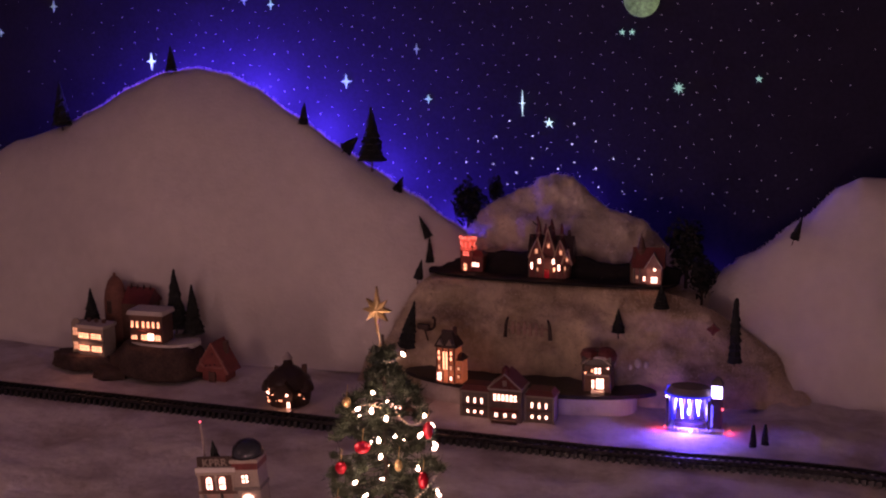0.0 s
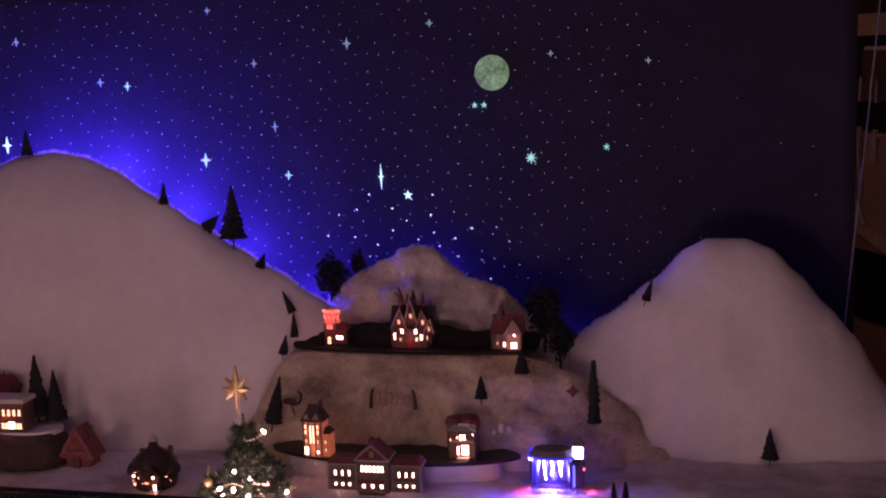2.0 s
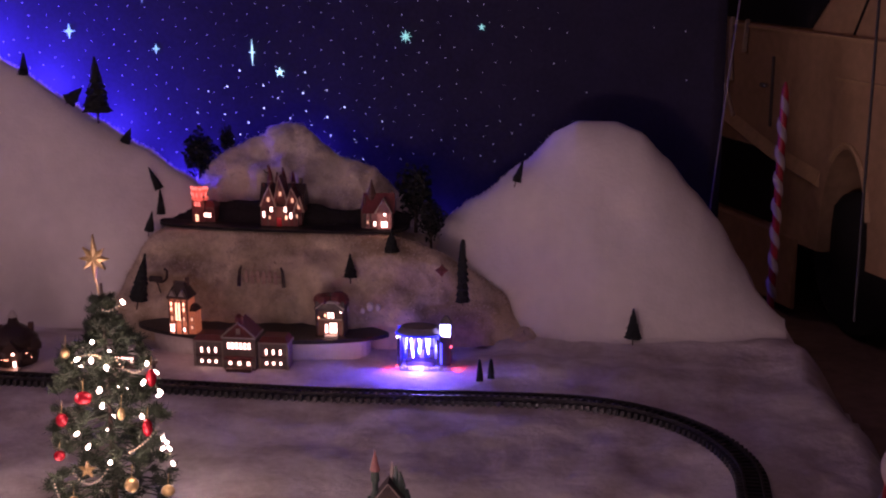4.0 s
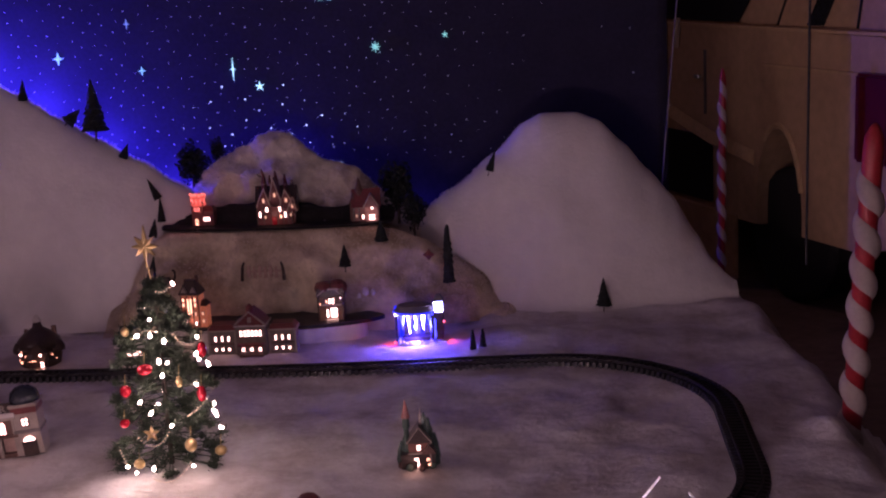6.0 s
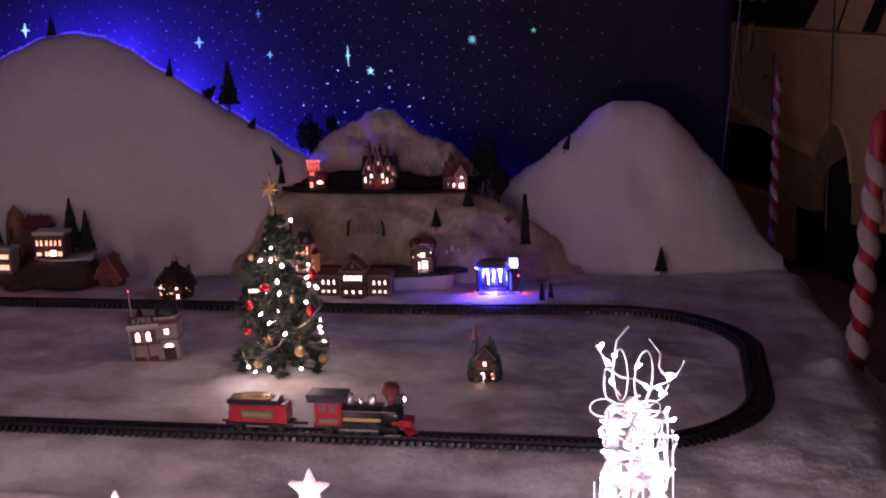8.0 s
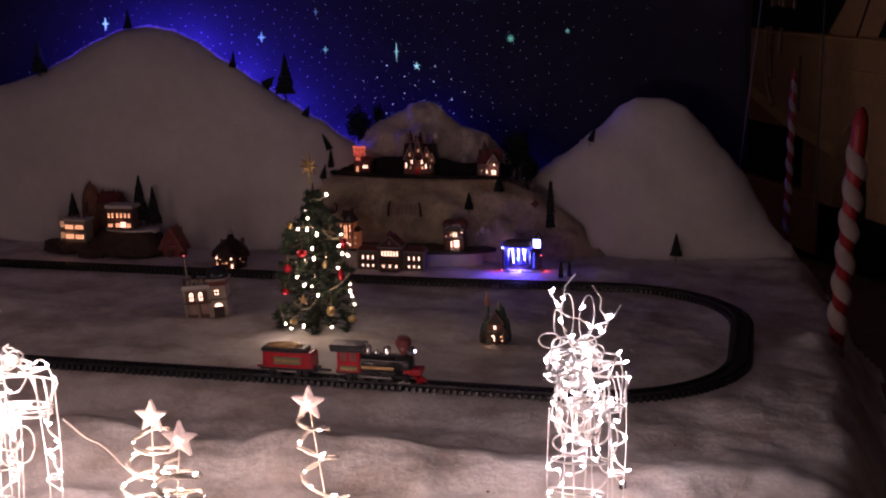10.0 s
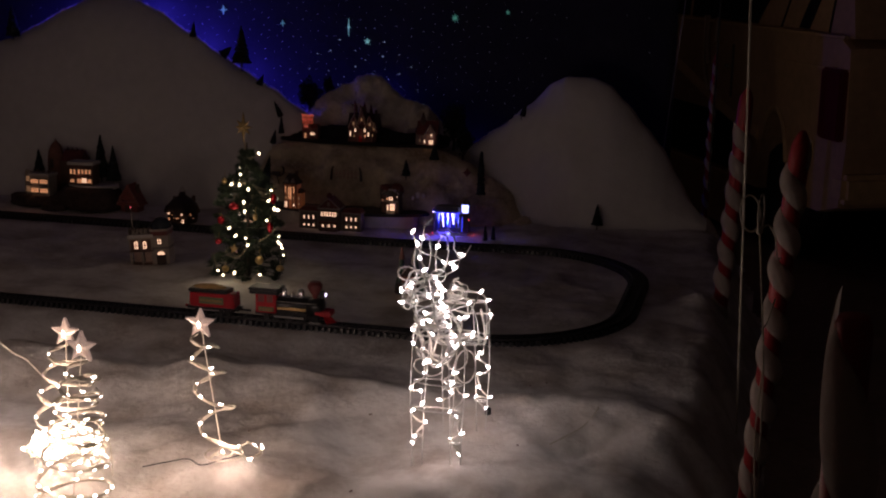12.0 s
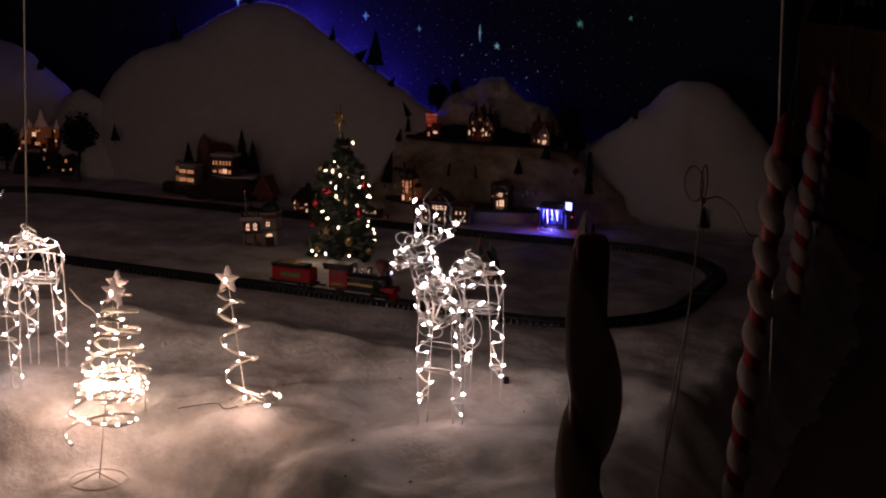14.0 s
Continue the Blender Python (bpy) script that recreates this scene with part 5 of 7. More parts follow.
windows(h, [(0.004, 0.070, 0.013, 0.018, PANE_WHITE)], -0.037, DARKBROWN)

# castle house and cottages far along the display
h = lit_house("turreted porcelain castle house with snowy turrets glowing orange", -4.005, 4.60, 0.155, 10, "model_mansion")
walls(h, [(0, 0, 0, 0.30, 0.09, 0.10, MAROON), (-0.01, -0.008, 0.10, 0.20, 0.075, 0.06, ORANGE), (0.10, 0.0, 0.10, 0.08, 0.06, 0.05, MAROON)])
for sx, z0, r, hh, tt in ((0.020, 0.06, 0.034, 0.112, 0.112), (-0.070, 0.05, 0.019, 0.115, 0.055), (-0.128, 0.0, 0.013, 0.088, 0.062), (0.132, 0.04, 0.015, 0.12, 0.066), (0.062, 0.03, 0.012, 0.075, 0.036)):
    tu = part("turret", lathe(B(), sx, -0.034, z0, [(r, 0), (r, hh * 0.92), (r * 1.15, hh)], 12), ORANGE, h)
    part("turret_roof", lathe(B(), sx, -0.034, z0 + hh, [(r * 1.28, 0), (r * 0.78, tt * 0.32), (r * 0.62, tt * 0.36), (r * 0.36, tt * 0.68), (0.001, tt)], 12), SNOWLIT, tu, "snowy conical turret roof")
part("roof", gable(B(), -0.07, 0.0, 0.16, 0.10, 0.085, 0.035), SNOWROOF, h, "snowy pitched roof")
part("roof", gable(B(), 0.10, 0.0, 0.15, 0.09, 0.07, 0.03), SNOWROOF, h, "snowy pitched roof")
part("doorstep", box(B(), -0.03, -0.055, 0.0, 0.08, 0.03, 0.02, bevel=0.004), SNOWROOF, h)
windows(h, [(-0.075, 0.128, 0.012, 0.016, PANE), (-0.022, 0.104, 0.024, 0.026, PANE_WHITE), (-0.096, 0.054, 0.034, 0.018, PANE), (-0.135, 0.014, 0.010, 0.012, PANE_WHITE), (0.051, 0.012, 0.010, 0.014, PANE_WHITE), (0.136, 0.076, 0.010, 0.014, PANE_WHITE)], -0.052, MAROON)
windows(h, [(0.014, 0.050, 0.036, 0.020, PANE), (0.008, 0.134, 0.012, 0.015, PANE), (0.032, 0.138, 0.012, 0.016, PANE)], -0.0715, MAROON)
windows(h, [(0.132, 0.140, 0.009, 0.014, PANE)], -0.052, MAROON)
for x, y, rz, pane in ((-3.69, 4.50, 6, PANE), (-3.86, 4.50, -4, PANE_DIM)):
    h = lit_house("small dark porcelain cottage with lit windows", x, y, 0.0, rz)
    walls(h, [(0, 0, 0, 0.115, 0.08, 0.03, GREYSTONE), (0, 0, 0.03, 0.105, 0.07, 0.085, DARKBROWN)])
    part("roof", gable(B(), 0, 0, 0.113, 0.115, 0.085, 0.055, along="y"), DARKBROWN, h)
    part("gable_trim", tube(B(), [(-0.057, -0.044, 0.114), (0, -0.044, 0.168), (0.057, -0.044, 0.114)], 0.003, 5), BROWN, h)
    part("porch", box(B(), 0.058, -0.02, 0, 0.03, 0.04, 0.075, top=0.7), GREYSTONE, h)
    windows(h, [(-0.029, 0.064, 0.014, 0.014, pane), (0.029, 0.070, 0.014, 0.015, pane)], -0.035, BROWN)
    windows(h, [(0.0, 0.122, 0.014, 0.020, pane)], -0.0425, BROWN)

# odds and ends on the slope of the village hill
h = thing("snow_fence", "weathered little fence with two dark posts", "fence", -0.985, 4.622, 0.245, group="")
for s, c in ((-0.085, 0.012), (0.085, -0.010)):
    part("post", tube(B(), curve_pts([(s, 0, -0.03), (s + c * 0.3, 0, 0.02), (s + c, 0, 0.045)], 4), 0.008, 6, 0.5), DARKBROWN, h)
for s in range(6):
    part("slat", box(B(), -0.055 + 0.022 * s, -0.002, -0.015 - 0.004 * (s % 2), 0.013, 0.006, 0.046, 4 * (s % 3), top=0.7), LITCLAY, h)
part("rail", box(B(), 0, 0.004, 0.004, 0.15, 0.004, 0.006), LITCLAY, h)
h = thing("sleigh", "tiny dark sleigh with curled runners on the slope", "sleigh", -1.375, 4.60, 0.235)
part("runner", tube(B(), curve_pts([(-0.03, 0, 0.0), (0.01, 0, -0.012), (0.035, 0, 0.0), (0.04, 0, 0.03), (0.03, 0, 0.04)], 5), 0.005, 6), DARKBROWN, h)
part("body", box(B(), -0.005, 0, -0.01, 0.05, 0.02, 0.02, bevel=0.004), DARKBROWN, h)
part("stake", tube(B(), [(0, 0, -0.01), (0, 0.03, -0.06)], 0.003), DARKBROWN, h)
for x, z, r in ((-0.66, 0.165, 0.010), (-0.575, 0.175, 0.013), (-0.545, 0.172, 0.010), (-0.60, 0.160, 0.008)):
    tagged(part("glass_ornament", ball(B(), x, 4.585 + 0.35 * (z - 0.15), z - 0.01, r, 1.4), PEARL, smooth=True), "small shiny glass ornament on the slope", "ornament", group="glass ornaments on the slope")
tagged(part("red_bow", star_shape(B(), -0.325, 4.665, 0.29, 0.024, 0.014, 4, 0.012), MAROON), "small dull red bow on the hillside", "bow")


# ---- toy railway ----
track = thing("toy_railway_track", "black plastic oval toy railway track on the snow", "railway track", 0, 0, 0)
ALONG = np.r_[0.0, np.cumsum(np.hypot(*np.diff(np.r_[LINE, LINE[:1]], axis=0).T))]
LOOP = float(ALONG[-1])
TCY, TR = 3.34, 0.75


def on_track(s, off=0.0):
    """The place and the heading on the loop, s metres from its near straight's west end."""
    s %= LOOP
    i = min(int(np.searchsorted(ALONG, s, "right")) - 1, len(LINE) - 1)
    p, q = LINE[i], LINE[(i + 1) % len(LINE)]
    n, o = LINE[(i + 2) % len(LINE)], LINE[i - 1]
    f = (s - ALONG[i]) / max(1e-9, ALONG[i + 1] - ALONG[i])
    d = (q - o) * (1 - f) + (n - p) * f
    d = d / np.hypot(*d)
    x, y = p + (q - p) * f
    return float(x + d[1] * off), float(y - d[0] * off), math.degrees(math.atan2(d[1], d[0]))


for off in (-0.024, 0.024):
    bm = B()
    rings = []
    for i in range(360):
        x0, y0, _ = on_track(LOOP * i / 360, off - 0.003)
        x1, y1, _ = on_track(LOOP * i / 360, off + 0.003)
        rings.append([bm.verts.new(p) for p in ((x0, y0, 0.016), (x0, y0, 0.028), (x1, y1, 0.028), (x1, y1, 0.016))])
    for a, b in zip(rings, rings[1:] + rings[:1]):
        for k in range(4):
            bm.faces.new((a[k], a[(k + 1) % 4], b[(k + 1) % 4], b[k]))
    part("rail", bm, RAIL, track)
bm = B()
rings = []
for i in range(360):
    row = [on_track(LOOP * i / 360, o) for o in (-0.031, -0.026, 0.026, 0.031)]
    rings.append([bm.verts.new((row[k][0], row[k][1], z)) for k, z in ((0, -0.004), (1, 0.010), (2, 0.010), (3, -0.004))])
for a, b in zip(rings, rings[1:] + rings[:1]):
    for k in range(3):
        bm.faces.new((a[k], a[k + 1], b[k + 1], b[k]))
part("roadbed", bm, TRACK, track)
tie_mesh = bpy.data.meshes.new("tie")
tie_bm = box(B(), 0, 0, 0, 0.012, 0.094, 0.019, top=0.94)
tie_bm.to_mesh(tie_mesh)
tie_bm.free()
STEP, START = 0.0245, 1.3
rest = B()
for i in range(int(LOOP / STEP)):
    x, y, a = on_track(START + i * STEP)
    if i < 290:
        link("tie", tie_mesh, TRACK, track).matrix_basis = pose(x, y, 0.001, 0, 0, a)
    else:
        box(rest, x, y, 0.001, 0.012, 0.094, 0.019, a, top=0.94)
tagged(part("far_ties", rest, TRACK, track), kind="stuff")


def wheel(t, x, r, side, mat, spokes=8):
    w = part("wheel", lathe(B(), 0, 0, 0, [(r * 0.7, 0), (r, 0), (r, 0.005), (r * 0.82, 0.007)], 16), LOCOBLACK, t)
    w.matrix_basis = pose(x, 0.026 * side, 0.028 + r, 90 * side)
    part("rim", lathe(B(), 0, 0, 0.0075, [(r * 0.82, 0), (r * 0.70, 0.002), (r * 0.66, 0.0)], 16), mat, w)
    part("hub", lathe(B(), 0, 0, 0.006, [(r * 0.25, 0), (r * 0.2, 0.005)], 8), mat, w)
    bm = B()
    for k in range(spokes):
        a = 2 * math.pi * k / spokes
        tube(bm, [(0, 0, 0.008), (r * 0.75 * math.cos(a), r * 0.75 * math.sin(a), 0.008)], 0.0013, 4)
    part("spokes", bm, mat, w)


# locomotive heading east, then its tender
loco = thing("toy_locomotive", "red and black toy steam locomotive with brass boiler", "toy train", -0.535, TCY - TR, 0.0)
part("chassis", box(B(), 0.0, 0, 0.045, 0.27, 0.045, 0.018, bevel=0.003), LOCOBLACK, loco)
cab = part("cab", box(B(), -0.085, 0, 0.055, 0.085, 0.066, 0.085, bevel=0.003), RED, loco, "red plastic cab")
part("roof", box(B(), -0.092, 0, 0.142, 0.125, 0.082, 0.012, bevel=0.004), LOCOBLACK, loco)
part("roof_edge", box(B(), -0.092, 0, 0.128, 0.118, 0.076, 0.016, bevel=0.003), LOCOBLACK, loco)
for s in (-1, 1):
    for dx in (-0.103, -0.068):
        o = part("cab_window", box(B(), dx, 0.0335 * s, 0.098, 0.024, 0.003, 0.028), MAROON, cab)
    part("name_plate", box(B(), -0.083, 0.0338 * s, 0.062, 0.062, 0.003, 0.017), GREENPANEL, cab)
    bars = B()
    for k in range(5):
        box(bars, -0.105 + 0.011 * k, 0.0355 * s, 0.066, 0.007, 0.002, 0.009)
    part("plate_bars", bars, BRASS, cab)
boiler = part("boiler", lathe(B(), 0, 0, 0, [(0.031, 0), (0.0325, 0.004), (0.0325, 0.125)], 24), LOCOBLACK, loco, "", True)
for s in (-1, 1):
    part("boiler_panel", box(B(), 0.020, 0.0315 * s, 0.072, 0.118, 0.006, 0.011, bevel=0.002), BRASS, loco, "brass boiler panel")
boiler.matrix_basis = pose(-0.042, 0, 0.088, 0, 90)
smokebox = part("smokebox", lathe(B(), 0, 0, 0, [(0.034, 0), (0.034, 0.05), (0.030, 0.056), (0.010, 0.060)], 24), LOCOBLACK, loco, "", True)
smokebox.matrix_basis = pose(0.082, 0, 0.088, 0, 90)
part("boiler_top", box(B(), 0.022, 0, 0.112, 0.125, 0.03, 0.010, bevel=0.004), LOCOBLACK, loco)
for dx in (-0.022, 0.048):
    part("dome", lathe(B(), dx, 0, 0.118, [(0.016, 0), (0.014, 0.010), (0.014, 0.024), (0.010, 0.032), (0.003, 0.035)], 14), CHROME, loco, "chrome steam dome", True)
part("bell", lathe(B(), 0.012, 0, 0.120, [(0.008, 0), (0.006, 0.012), (0.002, 0.018)], 10), CHROME, loco)
part("chimney", lathe(B(), 0.105, 0, 0.118, [(0.010, 0), (0.011, 0.012), (0.028, 0.042)], 16), MAROON, loco, "red funnel chimney", True)
part("chimney_top", lathe(B(), 0.105, 0, 0.160, [(0.029, 0), (0.029, 0.016), (0.020, 0.026), (0.012, 0.027)], 16), MAROON, loco)
part("headlight", box(B(), 0.135, 0, 0.122, 0.022, 0.022, 0.030, bevel=0.003), LOCOBLACK, loco)
part("headlight_lens", ball(B(), 0.146, 0, 0.137, 0.0065, u=10, v=6), PANE_SIGN, loco, "bright white headlight")
part("handrail", tube(B(), [(-0.04, -0.036, 0.106), (0.125, -0.036, 0.106)], 0.0018), CHROME, loco)
part("handrail", tube(B(), [(-0.04, 0.036, 0.106), (0.125, 0.036, 0.106)], 0.0018), CHROME, loco)
bm = B()
for k in range(7):
    y = -0.03 + 0.01 * k
    tube(bm, [(0.135, y * 0.6, 0.072), (0.188 - abs(y) * 0.7, y, 0.030)], 0.0042, 5)
box(bm, 0.152, 0, 0.056, 0.045, 0.058, 0.022, bevel=0.003)
part("cowcatcher", bm, RED, loco, "red cowcatcher")
part("front_beam", box(B(), 0.128, 0, 0.058, 0.03, 0.066, 0.02, bevel=0.003), RED, loco)
for s in (-1, 1):
    for dx, r in ((-0.085, 0.012), (-0.045, 0.020), (0.005, 0.020), (0.055, 0.020), (0.115, 0.010)):
        wheel(loco, dx, r, s, CHROME if r > 0.015 else BRASS)
    part("coupling_rod", box(B(), 0.01, 0.037 * s, 0.043, 0.12, 0.003, 0.006), CHROME, loco)
    part("cylinder", tube(B(), [(0.085, 0.033 * s, 0.052), (0.13, 0.033 * s, 0.052)], 0.011, 10), LOCOBLACK, loco)
    part("step", box(B(), 0.115, 0.036 * s, 0.030, 0.05, 0.006, 0.004), CHROME, loco)

tender = thing("toy_tender", "red toy coal tender behind the locomotive", "toy train", -0.845, TCY - TR, 0.0)
part("chassis", box(B(), 0, 0, 0.046, 0.215, 0.05, 0.012, bevel=0.002), LOCOBLACK, tender)
body = part("body", box(B(), 0.0, 0, 0.058, 0.19, 0.068, 0.058, bevel=0.004, top=0.97), RED, tender, "red plastic tender body")
part("rim", box(B(), -0.015, 0, 0.114, 0.165, 0.070, 0.016, bevel=0.004), LOCOBLACK, tender)
coal = B()
bmesh.ops.create_icosphere(coal, subdivisions=4, radius=1)
for v in coal.verts:
    k = 1 + 0.18 * noise.noise(v.co * 4)
    v.co = Vector((-0.02 + v.co.x * 0.068 * k, v.co.y * 0.028 * k, 0.128 + max(-0.2, v.co.z) * 0.016 * k))
part("coal_load", coal, BRASS, tender, "gold glinting coal load")
for s in (-1, 1):
    part("side_panel", box(B(), 0.0, 0.0345 * s, 0.072, 0.10, 0.003, 0.026), GREENPANEL, body)
    bars = B()
    for k in range(8):
        box(bars, -0.04 + 0.0115 * k, 0.0365 * s, 0.080, 0.008, 0.002, 0.010)
    part("panel_bars", bars, BRASS, body)
    for dx in (-0.065, -0.035, 0.035, 0.065):
        wheel(tender, dx, 0.011, s, CHROME, 6)
part("coupling", tube(B(), [(0.09, 0, 0.05), (0.15, 0, 0.05)], 0.005), LOCOBLACK, tender)
part("coupling", tube(B(), [(-0.125, 0, 0.05), (-0.10, 0, 0.05)], 0.005), RED, tender)
part("step", box(B(), 0, -0.037, 0.047, 0.07, 0.008, 0.004), CHROME, tender)

# ---- decorated Christmas tree ----
xt = thing("christmas_tree", "decorated artificial fir with lit bulbs and gold star", "christmas tree", -0.962, 3.21, 0.012)
rx = random.Random(21)
TH = 0.575
FACING = 17.0


def tree_r(z):
    return lerp_table([(0.0, 0.135), (0.06, 0.155), (0.2, 0.150), (0.33, 0.132), (0.42, 0.112), (0.47, 0.082), (0.51, 0.042), (0.55, 0.026), (0.62, 0.012)], z)


part("trunk", tube(B(), [(0, 0, -0.03), (0, 0, 0.60)], 0.008, 8, 0.4), BARK, xt)
bm = B()


def needle(p, out, w):
    q = out.cross(Vector((rx.uniform(-1, 1), rx.uniform(-1, 1), rx.uniform(-1, 1)))).normalized() * w
    bm.faces.new([bm.verts.new(p + e) for e in (q, out, -q)])


for k in range(250):
    inner = k % 4 == 3
    z = TH * (0.02 + 0.96 * (k / 250) ** 1.08)
    a = k * 2.399 + rx.uniform(-0.3, 0.3)
    r = tree_r(z) * (0.45 if inner else rx.choice((0.70, 0.80, 0.88, 0.94, 1.0)))
    tip = Vector((r * math.cos(a), r * math.sin(a), z + rx.uniform(-0.012, 0.012)))
    tube(bm, [(0, 0, z + 0.015), tip], 0.0018, 3)
    size = rx.uniform(0.020, 0.031) * (0.6 + 0.4 * min(1.0, (TH - z) / 0.15))
    lean = tip.normalized() * 0.45
    for i in range(95):
        out = Vector((rx.gauss(0, 1), rx.gauss(0, 1), rx.gauss(0, 0.75))).normalized() + lean
        root = tip + Vector((rx.gauss(0, 1), rx.gauss(0, 1), rx.gauss(0, 0.7))) * size * 0.30
        needle(root, out * size * rx.uniform(0.45, 0.85), 0.0017)
part("crown", bm, FIR, xt, "dense dark green artificial needles")
bulb_mesh = bpy.data.meshes.new("bulb")
bulb_bm = lathe(B(), 0, 0, 0, [(0.0021, 0), (0.0037, 0.005), (0.0033, 0.010), (0.0010, 0.0160)], 8)
bulb_bm.to_mesh(bulb_mesh)
bulb_bm.free()
tree_bulb, cool_bulb = bulb_mesh.copy(), bulb_mesh.copy()
cool_bulb.materials.append(COOLBULB)
bulb_mesh.materials.append(BULB)
tree_bulb.materials.append(TREEBULB)


def on_crown(x, z, out=0.0):
    """The lit front of the crown at a sideways place and a height."""
    r = max(tree_r(z) + out, abs(x) + 0.004)
    return Matrix.Rotation(radians(FACING), 3, "Z") @ Vector((x, -math.sqrt(r * r - x * x), z))


for x, z in ((0.056, 0.550), (-0.020, 0.473), (-0.063, 0.430), (-0.022, 0.428), (0.015, 0.410), (0.106, 0.398), (0.094, 0.358), (-0.004, 0.356), (0.0, 0.318), (0.127, 0.314),
             (0.093, 0.275), (-0.070, 0.248), (-0.043, 0.216), (0.012, 0.177), (-0.118, 0.056), (-0.098, 0.040), (-0.048, 0.052), (0.065, 0.050), (0.136, 0.200), (0.133, 0.180)):
    link("bulb", tree_bulb, None, xt).matrix_basis = pose(*on_crown(x, z, 0.006), rx.uniform(-70, 70), rx.uniform(-70, 70), 0) @ Matrix.Diagonal((1.25, 1.25, 0.95, 1))
for k in range(16):
    a, z = rx.uniform(0.2, 2.9), rx.uniform(0.03, 0.5)
    link("bulb", tree_bulb, None, xt).matrix_basis = pose(tree_r(z) * math.cos(a), tree_r(z) * math.sin(a), z, rx.uniform(-70, 70), rx.uniform(-70, 70), 0) @ Matrix.Diagonal((1.25, 1.25, 0.95, 1))
for x, z, mat, size, tall in ((-0.045, 0.345, REDBALL, 0.022, 0.75), (-0.104, 0.280, REDBALL, 0.016, 1.1), (-0.115, 0.188, REDBALL, 0.015, 0.9), (0.116, 0.366, REDBALL, 0.014, 1.7), (0.104, 0.250, REDBALL, 0.014, 1.7),
                              (0.061, 0.116, GOLD, 0.018, 1.1), (-0.085, 0.075, GOLD, 0.016, 0.9), (0.143, 0.063, GOLD, 0.018, 0.8), (-0.090, 0.440, GOLD, 0.012, 1.2), (0.045, 0.300, GOLD, 0.010, 1.6)):
    c = on_crown(x, z, 0.010)
    o = part("ornament", ball(B(), *c, size, tall, 12, 8), mat, xt, "", True)
    part("hook", tube(B(), [c + Vector((0, 0, size * tall * 0.9)), c + Vector((0, 0.01, size * tall + 0.03))], 0.0012, 4), GOLD, o)
c = on_crown(-0.043, 0.165, 0.012)
part("gold_star", star_shape(B(), *c, 0.024, 0.010, 5, 0.006), GOLD, xt, "gold star ornament")
bm = B()
for x0, z0, x1, z1, sag in ((-0.07, 0.425, 0.0, 0.44, -0.012), (-0.08, 0.150, 0.012, 0.175, 0.035), (-0.05, 0.025, 0.055, 0.065, 0.03), (0.06, 0.20, 0.135, 0.245, 0.006), (-0.142, 0.12, -0.115, 0.055, 0.008), (0.005, 0.54, 0.05, 0.55, 0.008), (0.04, 0.43, 0.112, 0.40, 0.022)):
    n = int(math.hypot(x1 - x0, z1 - z0) / 0.0068)
    for i in range(n + 1):
        f = i / n
        p = on_crown(x0 + (x1 - x0) * f, z0 + (z1 - z0) * f - 4 * sag * f * (1 - f), 0.008)
        bmesh.ops.create_icosphere(bm, subdivisions=1, radius=0.0024, matrix=Matrix.Translation(p))
tagged(part("bead_garland", bm, BEAD, xt, "gold bead garland"), kind="stuff")
part("star_topper", star_shape(B(), -0.014, 0.0, 0.664, 0.040, 0.019, 8, 0.010, long=1.55), GOLD, xt, "gold glitter star")
part("topper_stem", tube(B(), [(-0.004, 0, 0.55), (-0.014, 0, 0.62)], 0.002), GOLD, xt)


# ---- wire reindeer covered in lights ----
def set_bulbs(t, places, seed, mesh=bulb_mesh):
    rng = random.Random(seed)
    for p in places:
        link("bulb", mesh, None, t).matrix_basis = pose(*p, rng.uniform(-80, 80), rng.uniform(-80, 80), rng.uniform(0, 360))


def cord_through(bm, places, r, rng, slack=0.012):
    pts = []
    for p, q in zip(places, places[1:]):
        p, q = Vector(p), Vector(q)
        pts += [p, (p + q) / 2 + Vector((rng.uniform(-slack, slack), rng.uniform(-slack, slack), rng.uniform(-slack, slack)))]
    return tube(bm, curve_pts(pts + [places[-1]], 4), r, 5)


